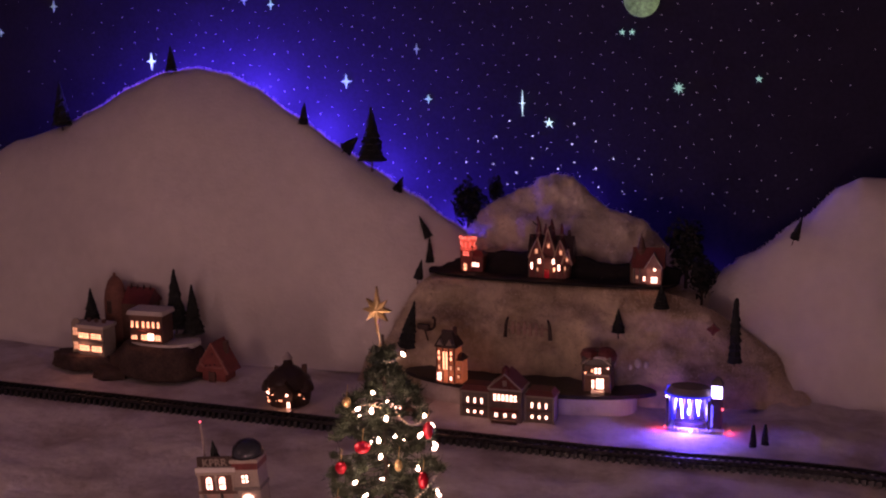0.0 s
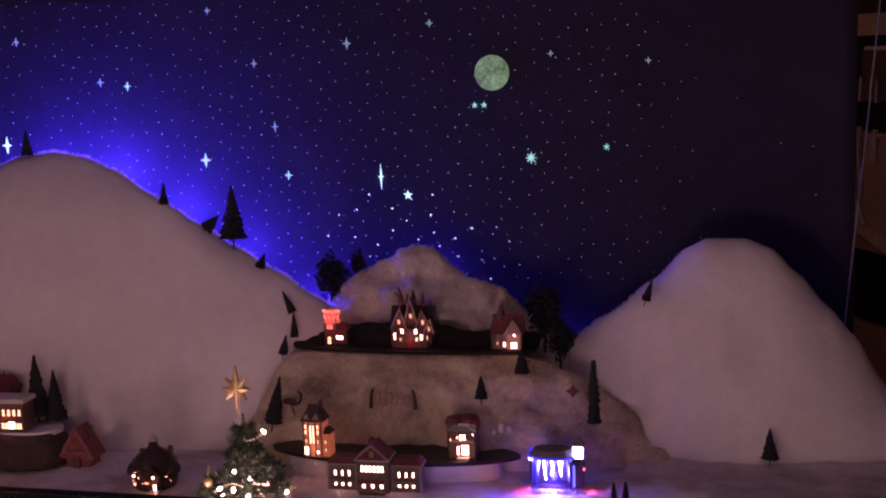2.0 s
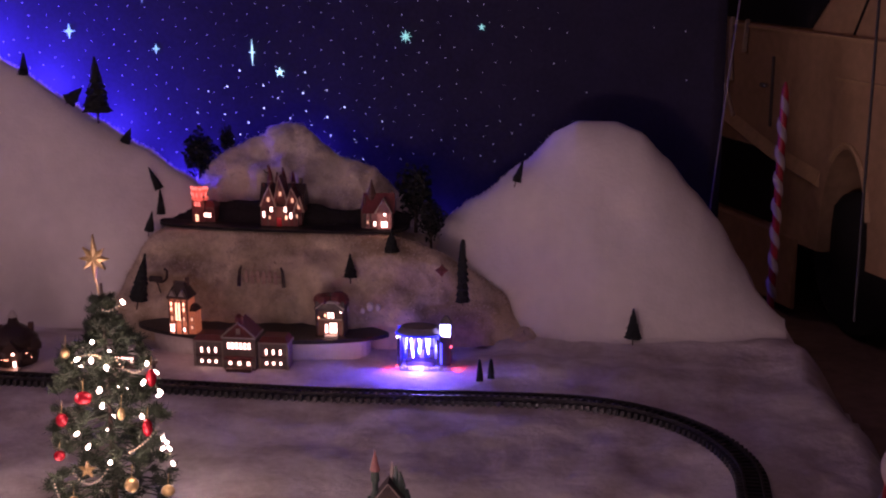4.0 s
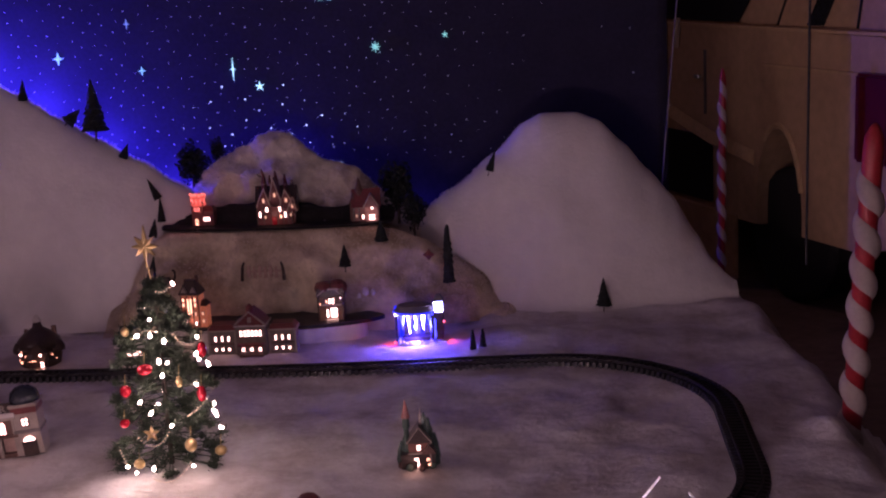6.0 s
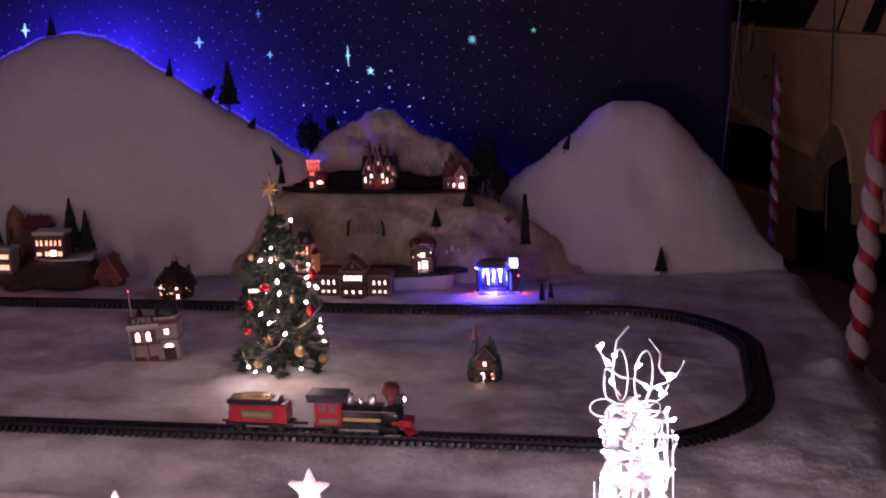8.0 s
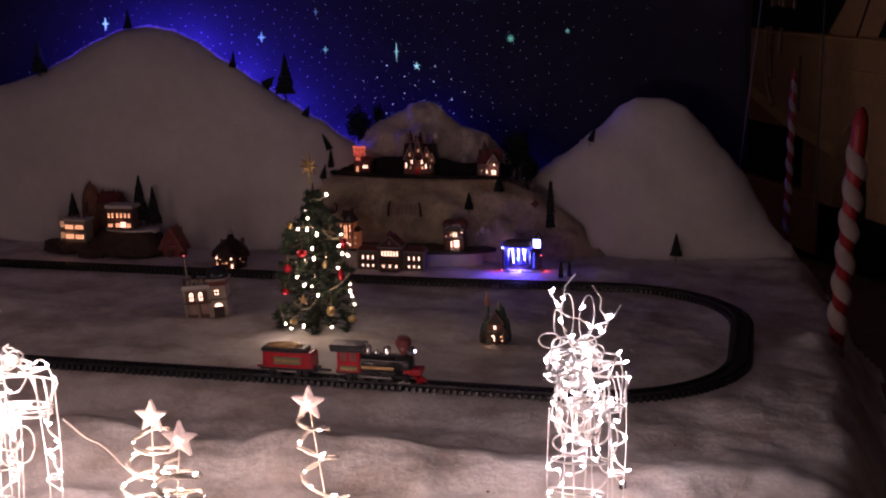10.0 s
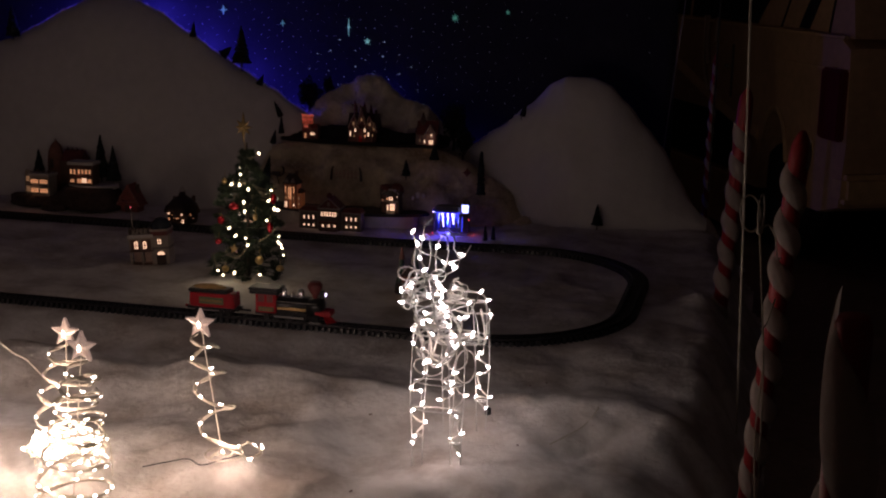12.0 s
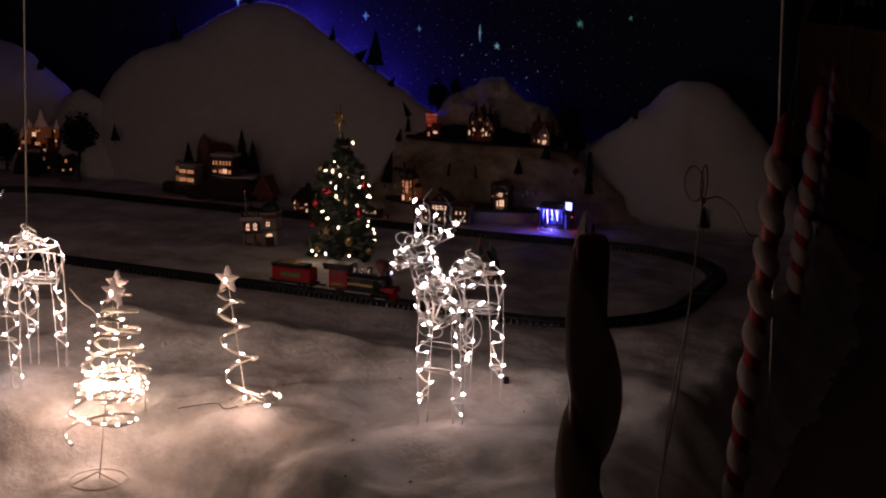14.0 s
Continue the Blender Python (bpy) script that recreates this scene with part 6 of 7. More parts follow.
def reindeer(x, y, z, rz, seed):
    t = thing("wire_reindeer", "white wire reindeer wrapped in warm lit bulbs", "reindeer", x, y, z, rz, group="lit wire reindeer")
    t.matrix_basis = t.matrix_basis @ Matrix.Diagonal((0.95, 0.92, 1.0, 1.0))
    rng = random.Random(seed)
    W = 0.0028
    bulbs = []

    def jitter(p, s=0.006):
        return (p[0] + rng.uniform(-s, s), p[1] + rng.uniform(-s, s), p[2] + rng.uniform(-s, s))

    # legs: two upright wires each, reaching into the body rings
    for lx, ly, top, low in ((-0.066, -0.150, 0.40, 0.075), (0.052, -0.128, 0.39, 0.055), (-0.045, 0.150, 0.345, 0.13), (0.066, 0.160, 0.42, 0.10)):
        bm = B()
        for s in (-1, 1):
            tube(bm, curve_pts([(lx + 0.013 * s, ly + 0.006 * s, -0.02), (lx + 0.016 * s, ly + 0.006 * s, 0.10), (lx + 0.021 * s, ly + 0.008 * s, 0.22), (lx * 0.9 + 0.024 * s, ly * 0.93 + 0.01 * s, top)], 5), W * 0.8, 5)
        tube(bm, ring_pts((lx, ly, low + 0.02), (0.018, 0, 0), (0, 0.012, 0), 10), W * 0.8, 4, closed=True)
        part("leg", bm, DEERWIRE, t)
        own = []
        n = 8
        for k in range(n):
            a = 2.3 * k + seed + lx * 40
            own.append((lx + 0.024 * math.cos(a), ly + 0.016 * math.sin(a), low - 0.015 + (0.30 - low) * k / (n - 1) + rng.uniform(-0.012, 0.012)))
        part("light_cord", cord_through(B(), own + [(lx * 0.9, ly * 0.9, top)], 0.0033, rng, 0.010), DEERCORD, t)
        bulbs += own
    # flat rings tying the front legs, and the rings over the hind legs
    for cx, cy, zz, a, b in ((-0.004, -0.142, 0.262, 0.074, 0.030), (-0.004, -0.142, 0.178, 0.070, 0.024), (0.006, 0.125, 0.338, 0.078, 0.055), (0.006, 0.125, 0.322, 0.076, 0.052)):
        part("leg_ring", tube(B(), ring_pts((cx, cy, zz), (a, 0.008, -0.003), (0, b, 0), 22), W, 5, closed=True), DEERWIRE, t)
    # chest hoops and belly hoop
    bm = B()
    for hy, hz, a, b in ((-0.235, 0.395, 0.052, 0.055), (-0.205, 0.405, 0.066, 0.078), (-0.150, 0.410, 0.066, 0.072), (-0.085, 0.405, 0.052, 0.048)):
        tube(bm, ring_pts((0.0, hy, hz), (a, 0, 0), (0, -0.014, b), 22), W, 5, closed=True)
    for an in (30, 90, 150, 215, 270, 325):
        c, s = math.cos(radians(an)), math.sin(radians(an))
        tube(bm, curve_pts([(0.052 * c, -0.235, 0.395 + 0.055 * s), (0.066 * c, -0.200, 0.405 + 0.078 * s), (0.060 * c, -0.13, 0.410 + 0.065 * s), (0.048 * c, -0.06, 0.405 + 0.048 * s)], 4), W * 0.85, 5)
    part("chest_frame", bm, DEERWIRE, t)
    # back: low waist, then the round open rump
    bm = B()
    for s in (-1, 1):
        tube(bm, curve_pts([(0.048 * s, -0.06, 0.435), (0.050 * s, 0.0, 0.425), (0.060 * s, 0.04, 0.455), (0.066 * s, 0.09, 0.480), (0.070 * s, 0.15, 0.455), (0.072 * s, 0.185, 0.395), (0.070 * s, 0.170, 0.34)], 5), W, 5)
        tube(bm, curve_pts([(0.050 * s, -0.07, 0.37), (0.055 * s, -0.01, 0.355), (0.066 * s, 0.05, 0.335), (0.074 * s, 0.11, 0.330)], 4), W, 5)
    for cy, tilt, hh in ((0.060, 0.02, 0.135),):
        tube(bm, ring_pts((0.0, cy, 0.335), (0.074, 0, 0), (0, tilt, hh), 16, 0, 180), W, 5)
    tube(bm, curve_pts([(0.0, -0.06, 0.452), (0.0, 0.03, 0.455), (0.0, 0.10, 0.478), (0.0, 0.165, 0.462), (0.0, 0.205, 0.42), (0.0, 0.215, 0.375)], 5), W, 5)
    part("rump_frame", bm, DEERWIRE, t)
    own = [jitter(p, 0.010) for p in ((0.05, -0.05, 0.44), (-0.03, -0.02, 0.44), (0.045, 0.02, 0.45), (-0.055, 0.04, 0.46), (0.0, 0.06, 0.49), (0.06, 0.09, 0.478), (-0.06, 0.12, 0.47), (0.074, 0.135, 0.445), (-0.072, 0.17, 0.42),
                                      (0.084, 0.155, 0.395), (0.082, 0.11, 0.345), (0.03, 0.07, 0.345), (0.055, 0.055, 0.36), (-0.01, 0.05, 0.34), (-0.065, 0.08, 0.345), (0.05, 0.0, 0.36), (0.035, -0.04, 0.35), (-0.05, -0.02, 0.36), (0.0, -0.01, 0.335))]
    part("light_cord", cord_through(B(), own, 0.0033, rng, 0.014), DEERCORD, t)
    bulbs += own
    own = [jitter((0.066 * math.cos(radians(an)), cy, 0.405 + 0.070 * math.sin(radians(an))), 0.010) for cy, an in ((-0.225, 200), (-0.24, 250), (-0.235, 290), (-0.20, 345), (-0.22, 20), (-0.17, 60), (-0.21, 110), (-0.23, 160), (-0.15, 215), (-0.12, 280), (-0.13, 330), (-0.10, 30), (-0.09, 90), (-0.22, 265), (-0.16, 130))]
    part("light_cord", cord_through(B(), own, 0.0033, rng, 0.016), DEERCORD, t)
    bulbs += own
    # cord hanging under the belly in loops
    for c, a, b in (((0.035, -0.07, 0.325), (0.034, 0.01, 0), (0, 0.006, 0.040)), ((0.055, -0.03, 0.285), (0.030, 0.012, 0), (0, 0.004, 0.050)), ((-0.02, -0.20, 0.325), (0.045, 0, 0), (0, -0.01, 0.030))):
        part("cord_loop", tube(B(), ring_pts(c, a, b, 16), 0.0030, 5, closed=True), DEERCORD, t, "white cord hanging in a loop")
    # neck: stacked rings, leaning forward
    spine = ((-0.222, 0.455, 0.056), (-0.252, 0.490, 0.050), (-0.282, 0.525, 0.046), (-0.308, 0.560, 0.044), (-0.330, 0.595, 0.043))
    bm = B()
    for hy, hz, r in spine:
        tube(bm, ring_pts((0, hy, hz), (r, 0, 0.003), (0, r * 0.85, 0.020), 18), W, 5, closed=True)
    for k in range(5):
        an = radians(72 * k + 18)
        tube(bm, curve_pts([(r * math.cos(an), hy + 0.85 * r * math.sin(an), hz + 0.02 * math.sin(an)) for hy, hz, r in spine], 4), W * 0.85, 5)
    part("neck_frame", bm, DEERWIRE, t)
    own = [jitter((1.05 * r * math.cos(a), hy + 0.9 * r * math.sin(a), hz), 0.008) for k, (hy, hz, r) in enumerate(spine) for a in (-1.9 + 0.5 * k, -0.3 + 0.2 * k, 0.9 - 0.2 * k)]
    part("light_cord", cord_through(B(), own, 0.0033, rng, 0.012), DEERCORD, t)
    bulbs += own
    # head: rings down to the muzzle
    hd, nose = Vector((-0.006, -0.338, 0.606)), Vector((-0.028, -0.425, 0.562))
    shape = ((0.0, 0.040), (0.35, 0.034), (0.70, 0.025), (1.0, 0.016))
    bm = B()
    for f, r in shape:
        tube(bm, ring_pts(hd.lerp(nose, f), (r, -r * 0.2, 0), (-r * 0.1, -r * 0.45, r * 0.9), 16), W, 5, closed=True)
    for k in range(4):
        an = radians(90 * k + 45)
        tube(bm, [hd.lerp(nose, f) + Vector((r * math.cos(an), -0.45 * r * math.sin(an), 0.9 * r * math.sin(an))) for f, r in shape], W * 0.85, 5)
    part("head_frame", bm, DEERWIRE, t)
    for s in (-1, 1):
        part("ear", tube(B(), ring_pts(hd + Vector((0.046 * s, 0.01, 0.018)), (0.026 * s, -0.008, 0.004), (0.004, -0.004, 0.020), 16), W * 0.8, 5, closed=True), DEERWIRE, t)
    own = [jitter(p, 0.006) for p in ((0.006, -0.365, 0.640), (0.030, -0.34, 0.62), (-0.035, -0.36, 0.60), (-0.050, -0.385, 0.585), (-0.010, -0.40, 0.60), (0.0, -0.42, 0.565), (-0.036, -0.42, 0.565), (0.025, -0.37, 0.575))]
    part("light_cord", cord_through(B(), own, 0.0030, rng, 0.010), DEERCORD, t)
    bulbs += own
    # antlers swept back
    for main, tines, loop in (
            ([(0.006, -0.330, 0.625), (0.028, -0.29, 0.620), (0.044, -0.25, 0.642), (0.078, -0.24, 0.656), (0.097, -0.238, 0.670), (0.113, -0.235, 0.698)],
             ([(0.080, -0.24, 0.657), (0.060, -0.235, 0.684), (0.062, -0.23, 0.712), (0.038, -0.225, 0.740)], [(0.020, -0.30, 0.618), (0.041, -0.27, 0.612), (0.069, -0.25, 0.626), (0.082, -0.24, 0.652)]),
             ((0.028, -0.245, 0.665), (0.019, 0, 0.004), (0.003, 0.004, 0.054))),
            ([(-0.006, -0.330, 0.625), (-0.022, -0.29, 0.615), (-0.051, -0.255, 0.625), (-0.055, -0.245, 0.665), (-0.051, -0.24, 0.690), (-0.072, -0.235, 0.726)],
             ([(-0.020, -0.26, 0.630), (-0.040, -0.25, 0.650), (-0.036, -0.24, 0.690), (-0.029, -0.235, 0.737), (-0.004, -0.23, 0.766)], [(-0.051, -0.245, 0.682), (-0.020, -0.245, 0.664), (0.011, -0.245, 0.660), (0.036, -0.245, 0.644)]),
             ((-0.020, -0.245, 0.668), (0.015, 0, 0.002), (-0.002, 0.004, 0.053)))):
        bm = tube(B(), curve_pts(main, 6), W, 5, 0.8)
        for tine in tines:
            tube(bm, tine, W, 5, 0.8)
        tube(bm, ring_pts(*loop, 22), W * 0.8, 5, closed=True)
        part("antler", bm, DEERWIRE, t)
    bulbs += [(-0.066, -0.236, 0.718), (-0.030, -0.236, 0.704), (0.011, -0.245, 0.684), (0.092, -0.238, 0.668), (0.061, -0.25, 0.630), (0.038, -0.25, 0.642), (-0.036, -0.245, 0.646), (-0.045, -0.24, 0.686), (0.067, -0.25, 0.640)]
    # cord coiled over the rump
    bm = B()
    for k in range(4):
        a = 0.7 * k
        tube(bm, ring_pts((0.008 * math.sin(2 * k), 0.050 + 0.016 * k, 0.486 + 0.004 * (k % 3)), (0.030 * math.cos(a), 0.030 * math.sin(a), 0.010 * math.sin(k)), (-0.018 * math.sin(a), 0.018 * math.cos(a), 0.016), 14), 0.0030, 5, closed=True)
    tube(bm, curve_pts([(0.0, 0.06, 0.505), (-0.01, 0.05, 0.525), (0.01, 0.045, 0.535)], 4), 0.0030, 5)
    part("cord_coil", bm, DEERCORD, t, "white cord coiled on the back")
    set_bulbs(t, bulbs, seed, cool_bulb)
    return t


reindeer(0.33, 1.675, -0.066, -1, 5)
reindeer(-1.155, 1.31, -0.062, 10, 11)


# ---- spiral light trees ----
def spiral_tree(base, star, r0, r1, turns, count, seed, low=0.06, pitch=1.0, first=0.0, foot=0.08):
    base, star = Vector(base), Vector(star)
    t = thing("spiral_light_tree", "white wire spiral tree with lit bulbs and plastic star", "light tree", *base, group="spiral light trees")
    axis = star - base
    rng = random.Random(seed)

    def at(f, a):
        r = r0 + (r1 - r0) * f ** 0.9
        c = axis * (0.90 - (0.90 - low) * f ** pitch)
        return c + Vector((r * math.cos(a), r * math.sin(a), 0))

    n = int(turns * 22)
    part("spiral_wire", tube(B(), [at(i / n, 2 * math.pi * turns * i / n + first) for i in range(n + 1)], 0.0040, 6), WIRE, t)
    part("light_cord", tube(B(), [at(i / n, 2 * math.pi * turns * i / n + first) + Vector((0.005 * math.sin(i * 0.9), 0.005 * math.cos(i * 1.1), 0.005 * math.sin(i * 0.7))) for i in range(n + 1)], 0.0038, 5), CORD, t)
    part("stem", tube(B(), [(0, 0, -0.03), axis * 0.98], 0.0019, 6), WIRE, t)
    bm = tube(B(), ring_pts((0, 0, 0.006), (foot, 0, 0), (0, foot, 0), 24), 0.0028, 5, closed=True)
    for k in range(3):
        tube(bm, [(0, 0, 0.03), (foot * math.cos(2.1 * k), foot * math.sin(2.1 * k), 0.006)], 0.0022, 5)
    part("foot_ring", bm, WIRE, t)
    part("star", star_shape(B(), axis.x, axis.y, axis.z, 0.045, 0.020, 5, 0.013), STARCAP, t, "frosted plastic star")
    for k in range(count):
        f = ((k + 0.5) / count) ** 0.62
        a = 2 * math.pi * turns * f + first
        p = at(f, a)
        link("bulb", bulb_mesh, None, t).matrix_basis = Matrix.Translation(p) @ Matrix.Rotation(a + math.pi / 2, 4, "Z") @ Matrix.Rotation(radians(90 + rng.uniform(-25, 25)), 4, "Y")
    link("bulb", bulb_mesh, None, t).matrix_basis = Matrix.Translation(axis + Vector((0.0, -0.014, -0.008)))
    return t


spiral_tree((-0.262, 1.345, -0.022), (-0.317, 1.327, 0.378), 0.032, 0.056, 3.6, 16, 2, 0.08, 1.45, 2.6, 0.055)
spiral_tree((-0.745, 1.315, -0.085), (-0.733, 1.306, 0.32), 0.040, 0.105, 4.6, 18, 3, 0.16, 1.15, 0.5, 0.09)
spiral_tree((-0.545, 0.955, -0.20), (-0.525, 1.035, 0.375), 0.036, 0.108, 6.4, 64, 4, 0.25, 1.25, 2.0, 0.085)
# loose end of the string lying round the foot of the first spiral tree
loose = thing("loose_light_string", "loose lit string lights curled on the snow", "string lights", -0.225, 1.345, -0.020)
places = [(0.062 * math.cos(0.55 * k - 2.6) + 0.004 * k, 0.040 * math.sin(0.55 * k - 2.6), 0.010 + 0.010 * (k % 3)) for k in range(10)]
part("light_cord", cord_through(B(), places, 0.0028, random.Random(8), 0.012), CORD, loose)
set_bulbs(loose, places[1::2], 6)
# heap of spare lit bulbs at the feet of two spiral trees
heap = thing("light_string_heap", "tangled heap of spare lit string lights on the snow", "string lights", -0.705, 1.235, -0.035)
rh = random.Random(3)
places = []
for k in range(150):
    a, r = 0.75 * k, 0.122 * math.sqrt(rh.uniform(0.05, 1.0))
    places.append((r * math.cos(a), 0.75 * r * math.sin(a), 0.012 + (0.125 - 0.75 * r) * rh.random()))
part("light_cord", cord_through(B(), places, 0.0028, rh, 0.03), CORD, heap)
set_bulbs(heap, places, 9)


def snow_cord(name, label, pts, r, mat):
    return tagged(part(name, tube(B(), curve_pts(pts, 8), r, 6), mat), label, "cord")


snow_cord("power_cord", "white cord strung from reindeer to spiral tree", [(-1.10, 1.50, 0.22), (-1.02, 1.47, 0.185), (-0.95, 1.44, 0.175), (-0.86, 1.39, 0.14), (-0.79, 1.34, 0.13)], 0.0028, CORD)
snow_cord("power_cord", "dark cord lying on the snow beside spiral tree", [(-0.50, 1.30, -0.066), (-0.43, 1.32, -0.050), (-0.37, 1.33, -0.038), (-0.31, 1.29, -0.034), (-0.25, 1.31, -0.018), (-0.21, 1.35, -0.014)], 0.0020, BLACKCORD)
snow_cord("power_cord", "thin white cord looped above the snow", [(-0.70, 1.30, 0.0), (-0.62, 1.22, 0.10), (-0.54, 1.18, 0.06), (-0.52, 1.16, -0.04)], 0.0025, CORD)
snow_cord("power_cord", "thin pale cord curled on the snow", [(0.62, 1.78, -0.05), (0.70, 1.90, -0.03), (0.74, 1.98, 0.01), (0.71, 2.02, 0.0), (0.80, 2.02, 0.0), (0.82, 2.10, 0.02)], 0.0022, CORD)
tagged(part("plug", box(B(), 0.40, 1.90, ground_z(0.40, 1.90) - 0.003, 0.018, 0.014, 0.026, 40, 0.003), BLACKCORD), "small black cord plug beside the reindeer", "plug")
bm = B()
for x, y in ((0.02, 1.863), (0.528, 1.74), (0.13, 1.327), (0.52, 2.30), (0.47, 2.26), (-0.30, 1.62), (0.22, 1.12), (-0.12, 1.02), (0.38, 1.22)):
    box(bm, x, y, ground_z(x, y) + 0.001, 0.011, 0.006, 0.004, 57 * x * 10, 0.001)
tagged(part("leaf_flecks", bm, BROWN), "tiny brown leaf flecks lying on the snow", "debris", kind="stuff")
tagged(part("snow_lump", ball(B(), -0.93, 1.80, -0.045, 0.012, 1.5), SNOW, smooth=True), "small upright lump of batting on the snow", "snow lump")


# ---- candy cane poles ----
def candy_pole(x, y, z, h, r, lean, turn, label, pitch=0.124, band=0.64, bare=0.09, blunt=False, puffy=0.36):
    t = thing("candy_pole", label, "pole", x, y, z, group="candy poles", ry=lean)
    part("core", lathe(B(), 0, 0, 0, [(r * 0.8, 0), (r * 0.8, h - (0.03 if blunt else 0.08)), (r * 0.74, h - (0.014 if blunt else 0.04)), (r * (0.62 if blunt else 0.42), h - (0.004 if blunt else 0.012)), (r * 0.2, h)], 14), REDRIBBON, t, "red ribbon core", True)
    n, m = 26, 8
    loops = (h - bare - 0.02) / pitch
    count = int(loops * n)
    bm = B()
    rows = []
    for i in range(count + 1):
        f, a = i / n, -2 * math.pi * i / n + turn
        puff = puffy * r * (1 + 0.22 * math.sin(i * 0.23 + turn) + 0.12 * math.sin(i * 0.71)) * min(1.0, (loops - f) * 2.5 + 0.15)
        row = []
        for j in range(m + 1):
            v = j / m
            rr = r * 0.79 + puff * math.sin(math.pi * v) ** 0.7
            row.append(bm.verts.new((rr * math.cos(a), rr * math.sin(a), 0.02 + pitch * f + band * pitch * (v - 0.1))))
        rows.append(row)
    for p, q in zip(rows, rows[1:]):
        for j in range(m):
            bm.faces.new((p[j], q[j], q[j + 1], p[j + 1]))
    part("wrap", bm, WHITEPUFF, t, "puffy white spiral wrap", True)
    return t


POLE = "red candy pole spirally wrapped in puffy white batting"
candy_pole(0.892, 5.32, FLOOR, 1.21, 0.019, 0.5, 0.3, POLE, 0.105, 0.5)
candy_pole(1.043, 3.54, FLOOR, 1.20, 0.038, 3.2, 1.9, POLE, bare=0.15)
candy_pole(1.206, 1.72, FLOOR, 1.26, 0.035, 4.0, 0.9, POLE)
candy_pole(1.332, -0.10, FLOOR, 1.230, 0.034, 0.0, 1.6, POLE, 0.27, 0.80, 0.16, True, 0.68)

# ---- hanging cords ----
def hanging(name, label, x, y, z0, z1, r, mat, sway=0.0, lean=0.0):
    pts = [(x + lean * f + sway * math.sin(5 * f), y + sway * math.cos(4 * f), z1 + (z0 - z1) * f) for f in [i / 10 for i in range(11)]]
    return tagged(part(name, tube(B(), pts, r, 6), mat), label, "cord")


hanging("hanging_cord", "taut pale cord hanging from the ceiling", 1.066, 2.50, -0.22, 2.75, 0.0042, CORD, 0.0, 0.103)
hanging("hanging_cord", "taut pale cord hanging behind the reindeer", -1.67, 2.05, -0.06, 2.75, 0.0036, CORD, 0.0, -0.145)
hanging("hanging_cord", "thin black cord hanging beside the car", 0.97, 3.80, 0.42, 2.75, 0.0042, BLACKCORD, 0.002)
hanging("hanging_cord", "thin tan cord along the edge of the sky cloth", 0.775, 5.385, 0.30, 1.88, 0.0034, TWINE, 0.003, -0.135)
knot = thing("tied_cord", "pale cord tied in a loop and trailing to the floor", "cord", 1.197, 1.18, 0.78)
part("loop", tube(B(), ring_pts((-0.024, 0.0, 0.040), (0.022, 0, 0.010), (-0.009, 0.004, 0.042), 22), 0.0026, 6, closed=True), CORD, knot)
part("loop", tube(B(), ring_pts((0.001, 0.0, 0.044), (0.007, 0.004, 0.0), (0.0, 0.004, 0.044), 18), 0.0024, 6, closed=True), CORD, knot)
part("knot", ball(B(), 0, 0, 0, 0.009, 1.2), CORD, knot, "", True)
part("tail", tube(B(), curve_pts([(0, 0, 0), (0.012, -0.08, -0.10), (0.029, -0.21, -0.264), (0.035, -0.31, -0.45), (0.034, -0.40, -0.58), (0.041, -0.48, -0.72), (0.05, -0.62, -1.06)], 8), 0.0026, 6), CORD, knot)
part("tail", tube(B(), curve_pts([(0.029, -0.21, -0.264), (0.022, -0.29, -0.42), (0.034, -0.40, -0.58), (0.022, -0.50, -0.76), (0.015, -0.60, -1.06)], 8), 0.0022, 6), CORD, knot)
part("tie", tube(B(), curve_pts([(0.0, 0, 0.0), (0.02, 0.10, -0.005), (0.040, 0.22, -0.06), (0.05, 0.34, -0.14), (0.06, 0.44, -0.16)], 8), 0.0024, 6), CORD, knot)
part("tie", tube(B(), curve_pts([(0.02, -0.15, -0.20), (0.035, 0.15, -0.265), (0.055, 0.45, -0.28)], 8), 0.0020, 5), CORD, knot)

# ---- car parked beside the display ----
car = thing("parked_car", "tan estate car parked beyond the sky cloth", "car", 0.76, 6.90, FLOOR, -63.9)
AX = 1.09
bm = B()
outline = [(-2.45, 0.30), (-2.55, 0.55), (-2.50, 0.95), (-1.55, 1.25), (-1.2, 1.34), (1.80, 1.32), (1.90, 1.27), (1.93, 0.75), (1.90, 0.42), (1.68, 0.36)]
for cx in (AX, -1.75):
    arch = [(cx + 0.185 * math.cos(radians(a)), 0.42 + 0.44 * math.sin(radians(a))) for a in range(-8, 189, 14)]
    outline += arch
sides = []
for y in (0.0, 0.03, 1.67, 1.70):
    k = 0.985 if y in (0.0, 1.70) else 1.0
    sides.append([bm.verts.new((x, y, 0.8 + (z - 0.8) * k)) for x, z in outline])
for a, b in zip(sides, sides[1:]):
    for i in range(len(outline)):
        j = (i + 1) % len(outline)
        bm.faces.new((a[j], a[i], b[i], b[j]))
bm.faces.new(sides[0])
bm.faces.new(sides[-1][::-1])
part("body", bm, CARPAINT, car)
bm = B()
cabin = [(-1.25, 1.32), (-0.55, 1.90), (1.70, 1.92), (1.88, 1.32)]
rows = [[bm.verts.new((x, (0.03 if z < 1.5 else 0.07) if s else (1.67 if z < 1.5 else 1.63), z)) for x, z in cabin] for s in (1, 0)]
bm.faces.new(rows[0])
bm.faces.new(rows[1][::-1])
for i in range(4):
    j = (i + 1) % 4
    bm.faces.new((rows[0][j], rows[0][i], rows[1][i], rows[1][j]))
cabin_body = part("cabin", bm, CARPAINT, car)


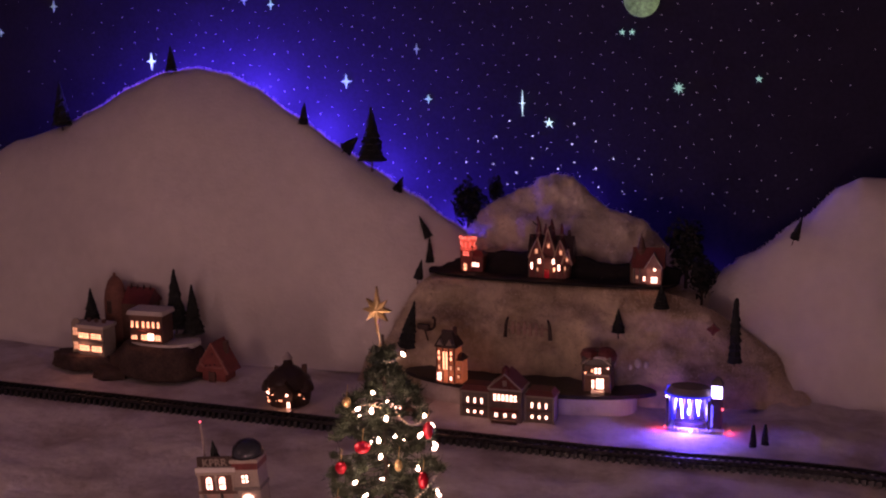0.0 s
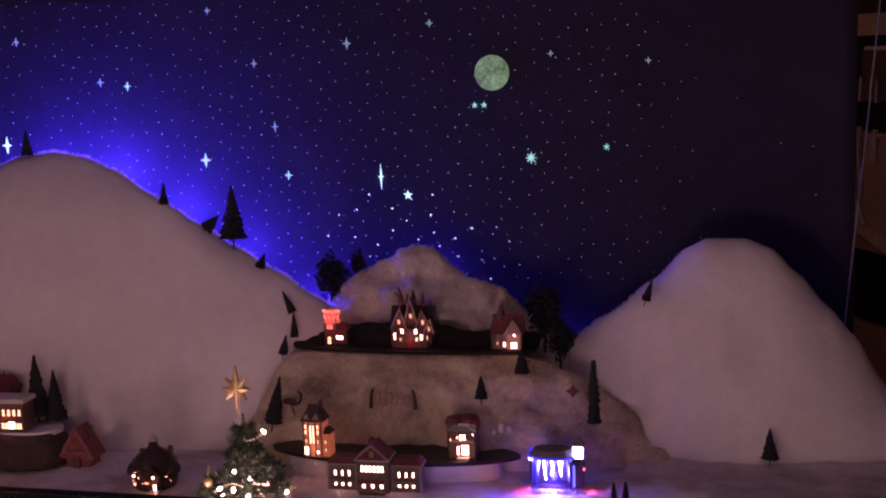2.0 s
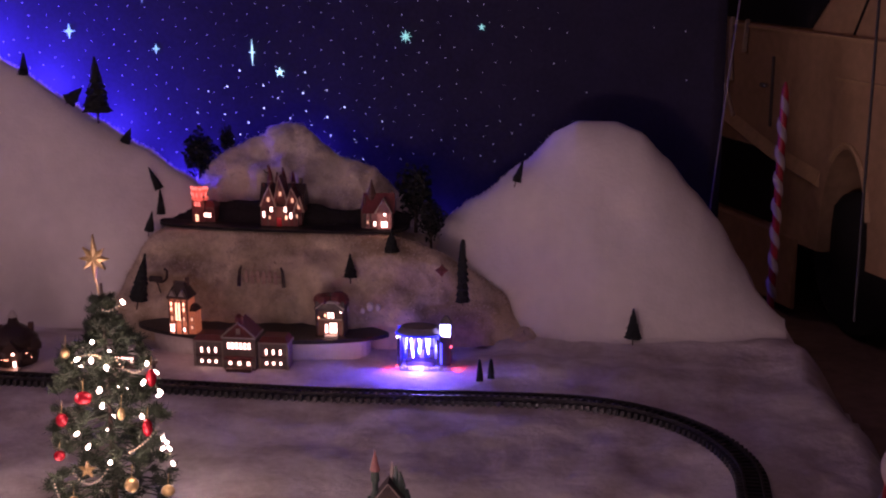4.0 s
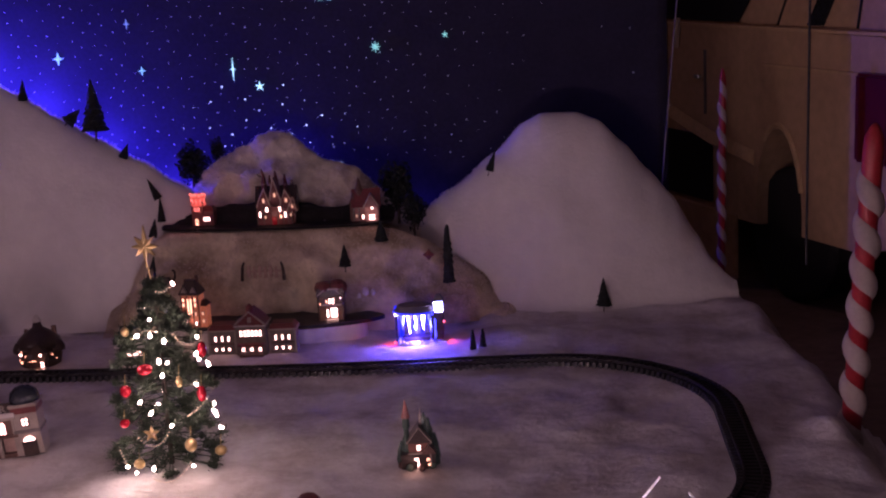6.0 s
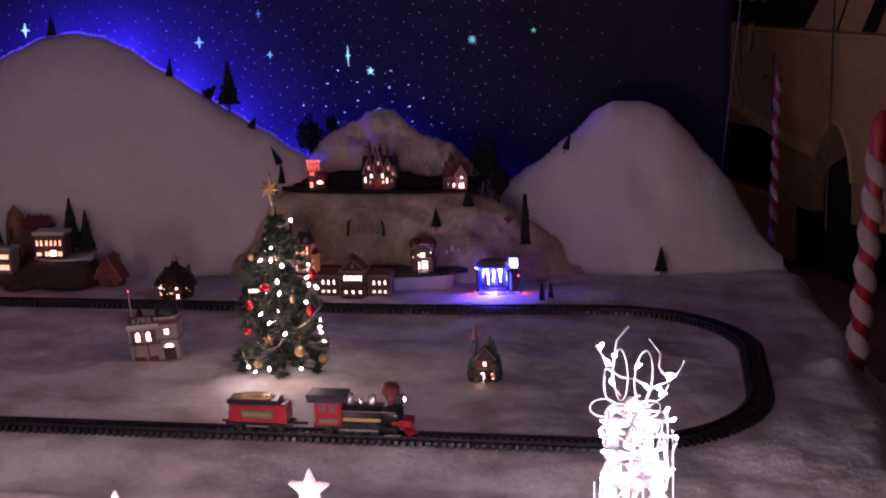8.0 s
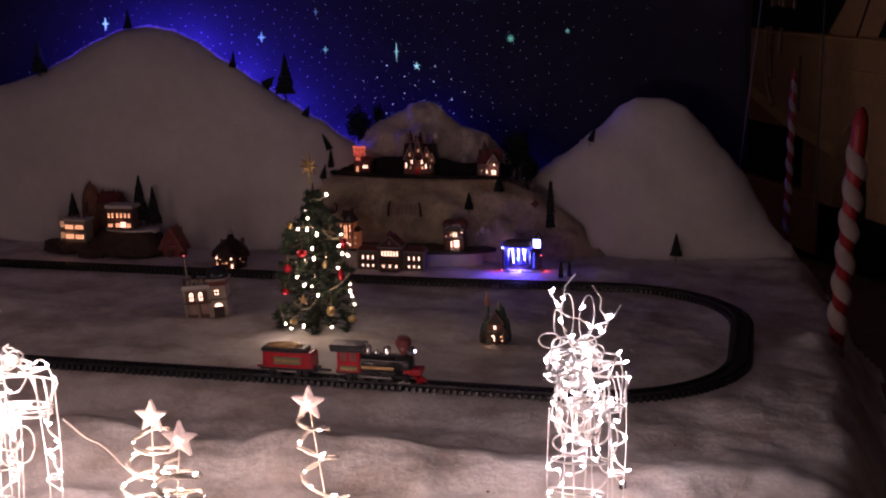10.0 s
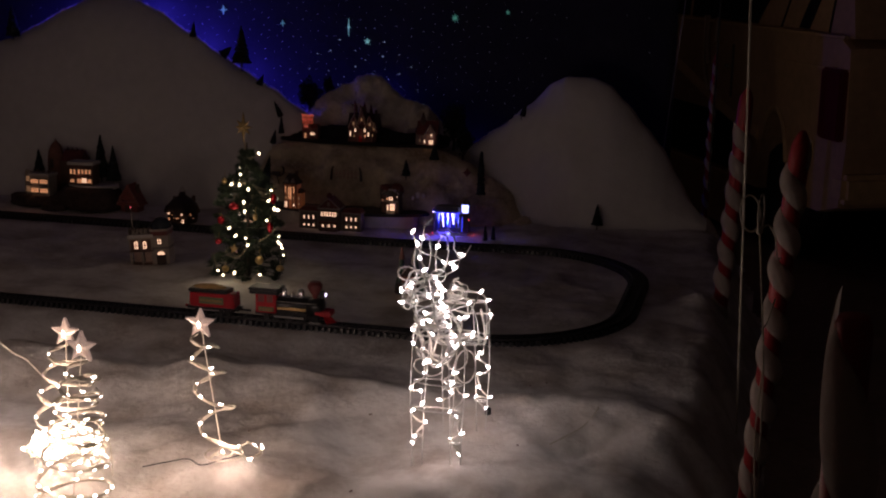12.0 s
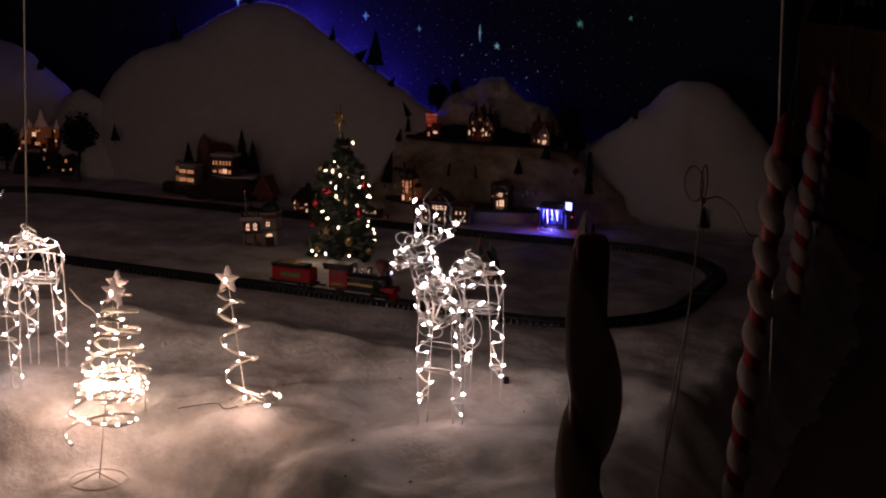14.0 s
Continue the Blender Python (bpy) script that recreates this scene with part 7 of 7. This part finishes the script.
def side_glass(x0, x1, lean0, lean1):
    b = B()
    vs = [b.verts.new(p) for p in ((x0, 0.030, 1.345), (x1, 0.030, 1.345), (x1 + lean1, 0.061, 1.80), (x0 + lean0, 0.061, 1.80))]
    vk = [b.verts.new(v.co + Vector((0, -0.012, 0))) for v in vs]
    b.faces.new(vk)
    for i in range(4):
        j = (i + 1) % 4
        b.faces.new((vk[j], vk[i], vs[i], vs[j]))
    part("side_window", b, CARGLASS, cabin_body)


side_glass(-1.05, -0.35, 0.45, 0.0)
side_glass(-0.28, 0.72, 0.0, 0.38)
side_glass(1.27, 1.38, 0.25, 0.24)
for x0, x1 in ((1.04, 1.25), (1.61, 1.66)):
    part("panel_seam", tube(B(), [(x0, 0.026, 1.34), (x1, 0.060, 1.82)], 0.006, 5), LOCOBLACK, cabin_body)
part("belt_trim", box(B(), 0.3, -0.004, 1.318, 3.1, 0.02, 0.014), CARTRIM, car)
part("side_trim", box(B(), 1.33, -0.006, 1.145, 0.70, 0.014, 0.012), CARTRIM, car)
bm = B()
for x0, x1, z0, z1 in ((-0.6, 0.10, 1.10, 0.90), (0.10, 0.30, 0.90, 0.845), (0.30, 0.52, 0.845, 0.79), (0.52, 0.90, 0.79, 0.73)):
    vs = [bm.verts.new(p) for p in ((x0, -0.004, z0 - 0.075), (x1, -0.004, z1 - 0.075), (x1, -0.004, z1), (x0, -0.004, z0), (x0, -0.026, z0 - 0.06), (x1, -0.026, z1 - 0.06), (x1, -0.020, z1 - 0.04), (x0, -0.020, z0 - 0.04))]
    for q in ((4, 5, 6, 7), (0, 1, 5, 4), (7, 6, 2, 3), (1, 2, 6, 5), (3, 0, 4, 7)):
        bm.faces.new([vs[k] for k in q])
# trim colour, paler than the body, paints the light on this ledge
part("flank_crease", bm, CARTRIM, car, "ledge along the flank, coloured paler as if lit")
# shade under the flank, put in as a flat black plate
part("flank_recess", box(B(), -0.02, -0.006, 0.42, 1.10, 0.014, 0.34), LOCOBLACK, car, "flat black plate standing in for shade below the flank")
part("lower_sill", box(B(), 0.08, -0.008, 0.05, 1.36, 0.02, 0.34, bevel=0.006), CARPAINT, car)
part("door_seam", box(B(), 0.465, -0.003, 0.87, 0.014, 0.012, 0.33), GREYSTONE, car)
part("door_handle", box(B(), 0.41, -0.014, 1.05, 0.05, 0.03, 0.022, bevel=0.006), CHROME, car)
part("tail_lamp", box(B(), 1.79, -0.010, 0.78, 0.22, 0.07, 0.38, bevel=0.012), TAIL, car, "tall red tail lamp")
part("bumper", box(B(), 1.90, 0.85, 0.45, 0.16, 1.74, 0.16, bevel=0.03), CARTRIM, car)
part("rear_window", box(B(), 1.78, 0.85, 1.36, 0.02, 1.30, 0.34), CARGLASS, car)
for cx in (AX, -1.75):
    lip = [(cx + 0.195 * math.cos(radians(a)), -0.004, 0.42 + 0.455 * math.sin(radians(a))) for a in range(20, 126, 7)]
    part("wheel_arch_lip", tube(B(), lip, 0.013, 6), CARTRIM, car)
    for y, s in ((0.16, 1), (1.54, -1)):
        w = part("wheel", lathe(B(), 0, 0, -0.09, [(0.21, 0.0), (0.30, 0.0), (0.33, 0.03), (0.33, 0.15), (0.30, 0.18), (0.21, 0.18)], 28), TYRE, car)
        w.matrix_basis = pose(cx, y, 0.33, 90 * s)
        part("rim", lathe(B(), 0, 0, 0.05, [(0.21, 0.0), (0.20, 0.03), (0.08, 0.02), (0.06, 0.035)], 20), GREYSTONE, w)
# pale upright bars of a rack against the side glass


def on_glass(x, z):
    return (x, 0.008 + (z - 1.345) * 0.068, z)


for x, z0, z1 in ((0.03, 1.48, 1.60), (0.13, 1.49, 1.73), (0.18, 1.48, 1.73), (0.32, 1.475, 1.73), (0.45, 1.62, 1.73)):
    part("rack_bar", tube(B(), [on_glass(x, z0), on_glass(x, z1)], 0.011, 6), RACK, cabin_body, "pale upright rack bar")
part("rack_rail", tube(B(), [on_glass(0.05, 1.735), on_glass(0.55, 1.735)], 0.014, 6), RACK, cabin_body)
part("rack_board", box(B(), 0.20, 0.018, 1.485, 0.30, 0.006, 0.245), BROWN, cabin_body)
for pts in (((0.03, 1.36), (0.04, 1.15), (0.06, 1.00), (0.14, 0.88)), ((0.085, 1.36), (0.08, 1.20), (0.10, 1.05)), ((0.23, 1.355), (0.215, 1.26), (0.21, 1.20))):
    part("edge_trim", tube(B(), curve_pts([(x, -0.014, z) for x, z in pts], 4), 0.012, 6), RACK, car)
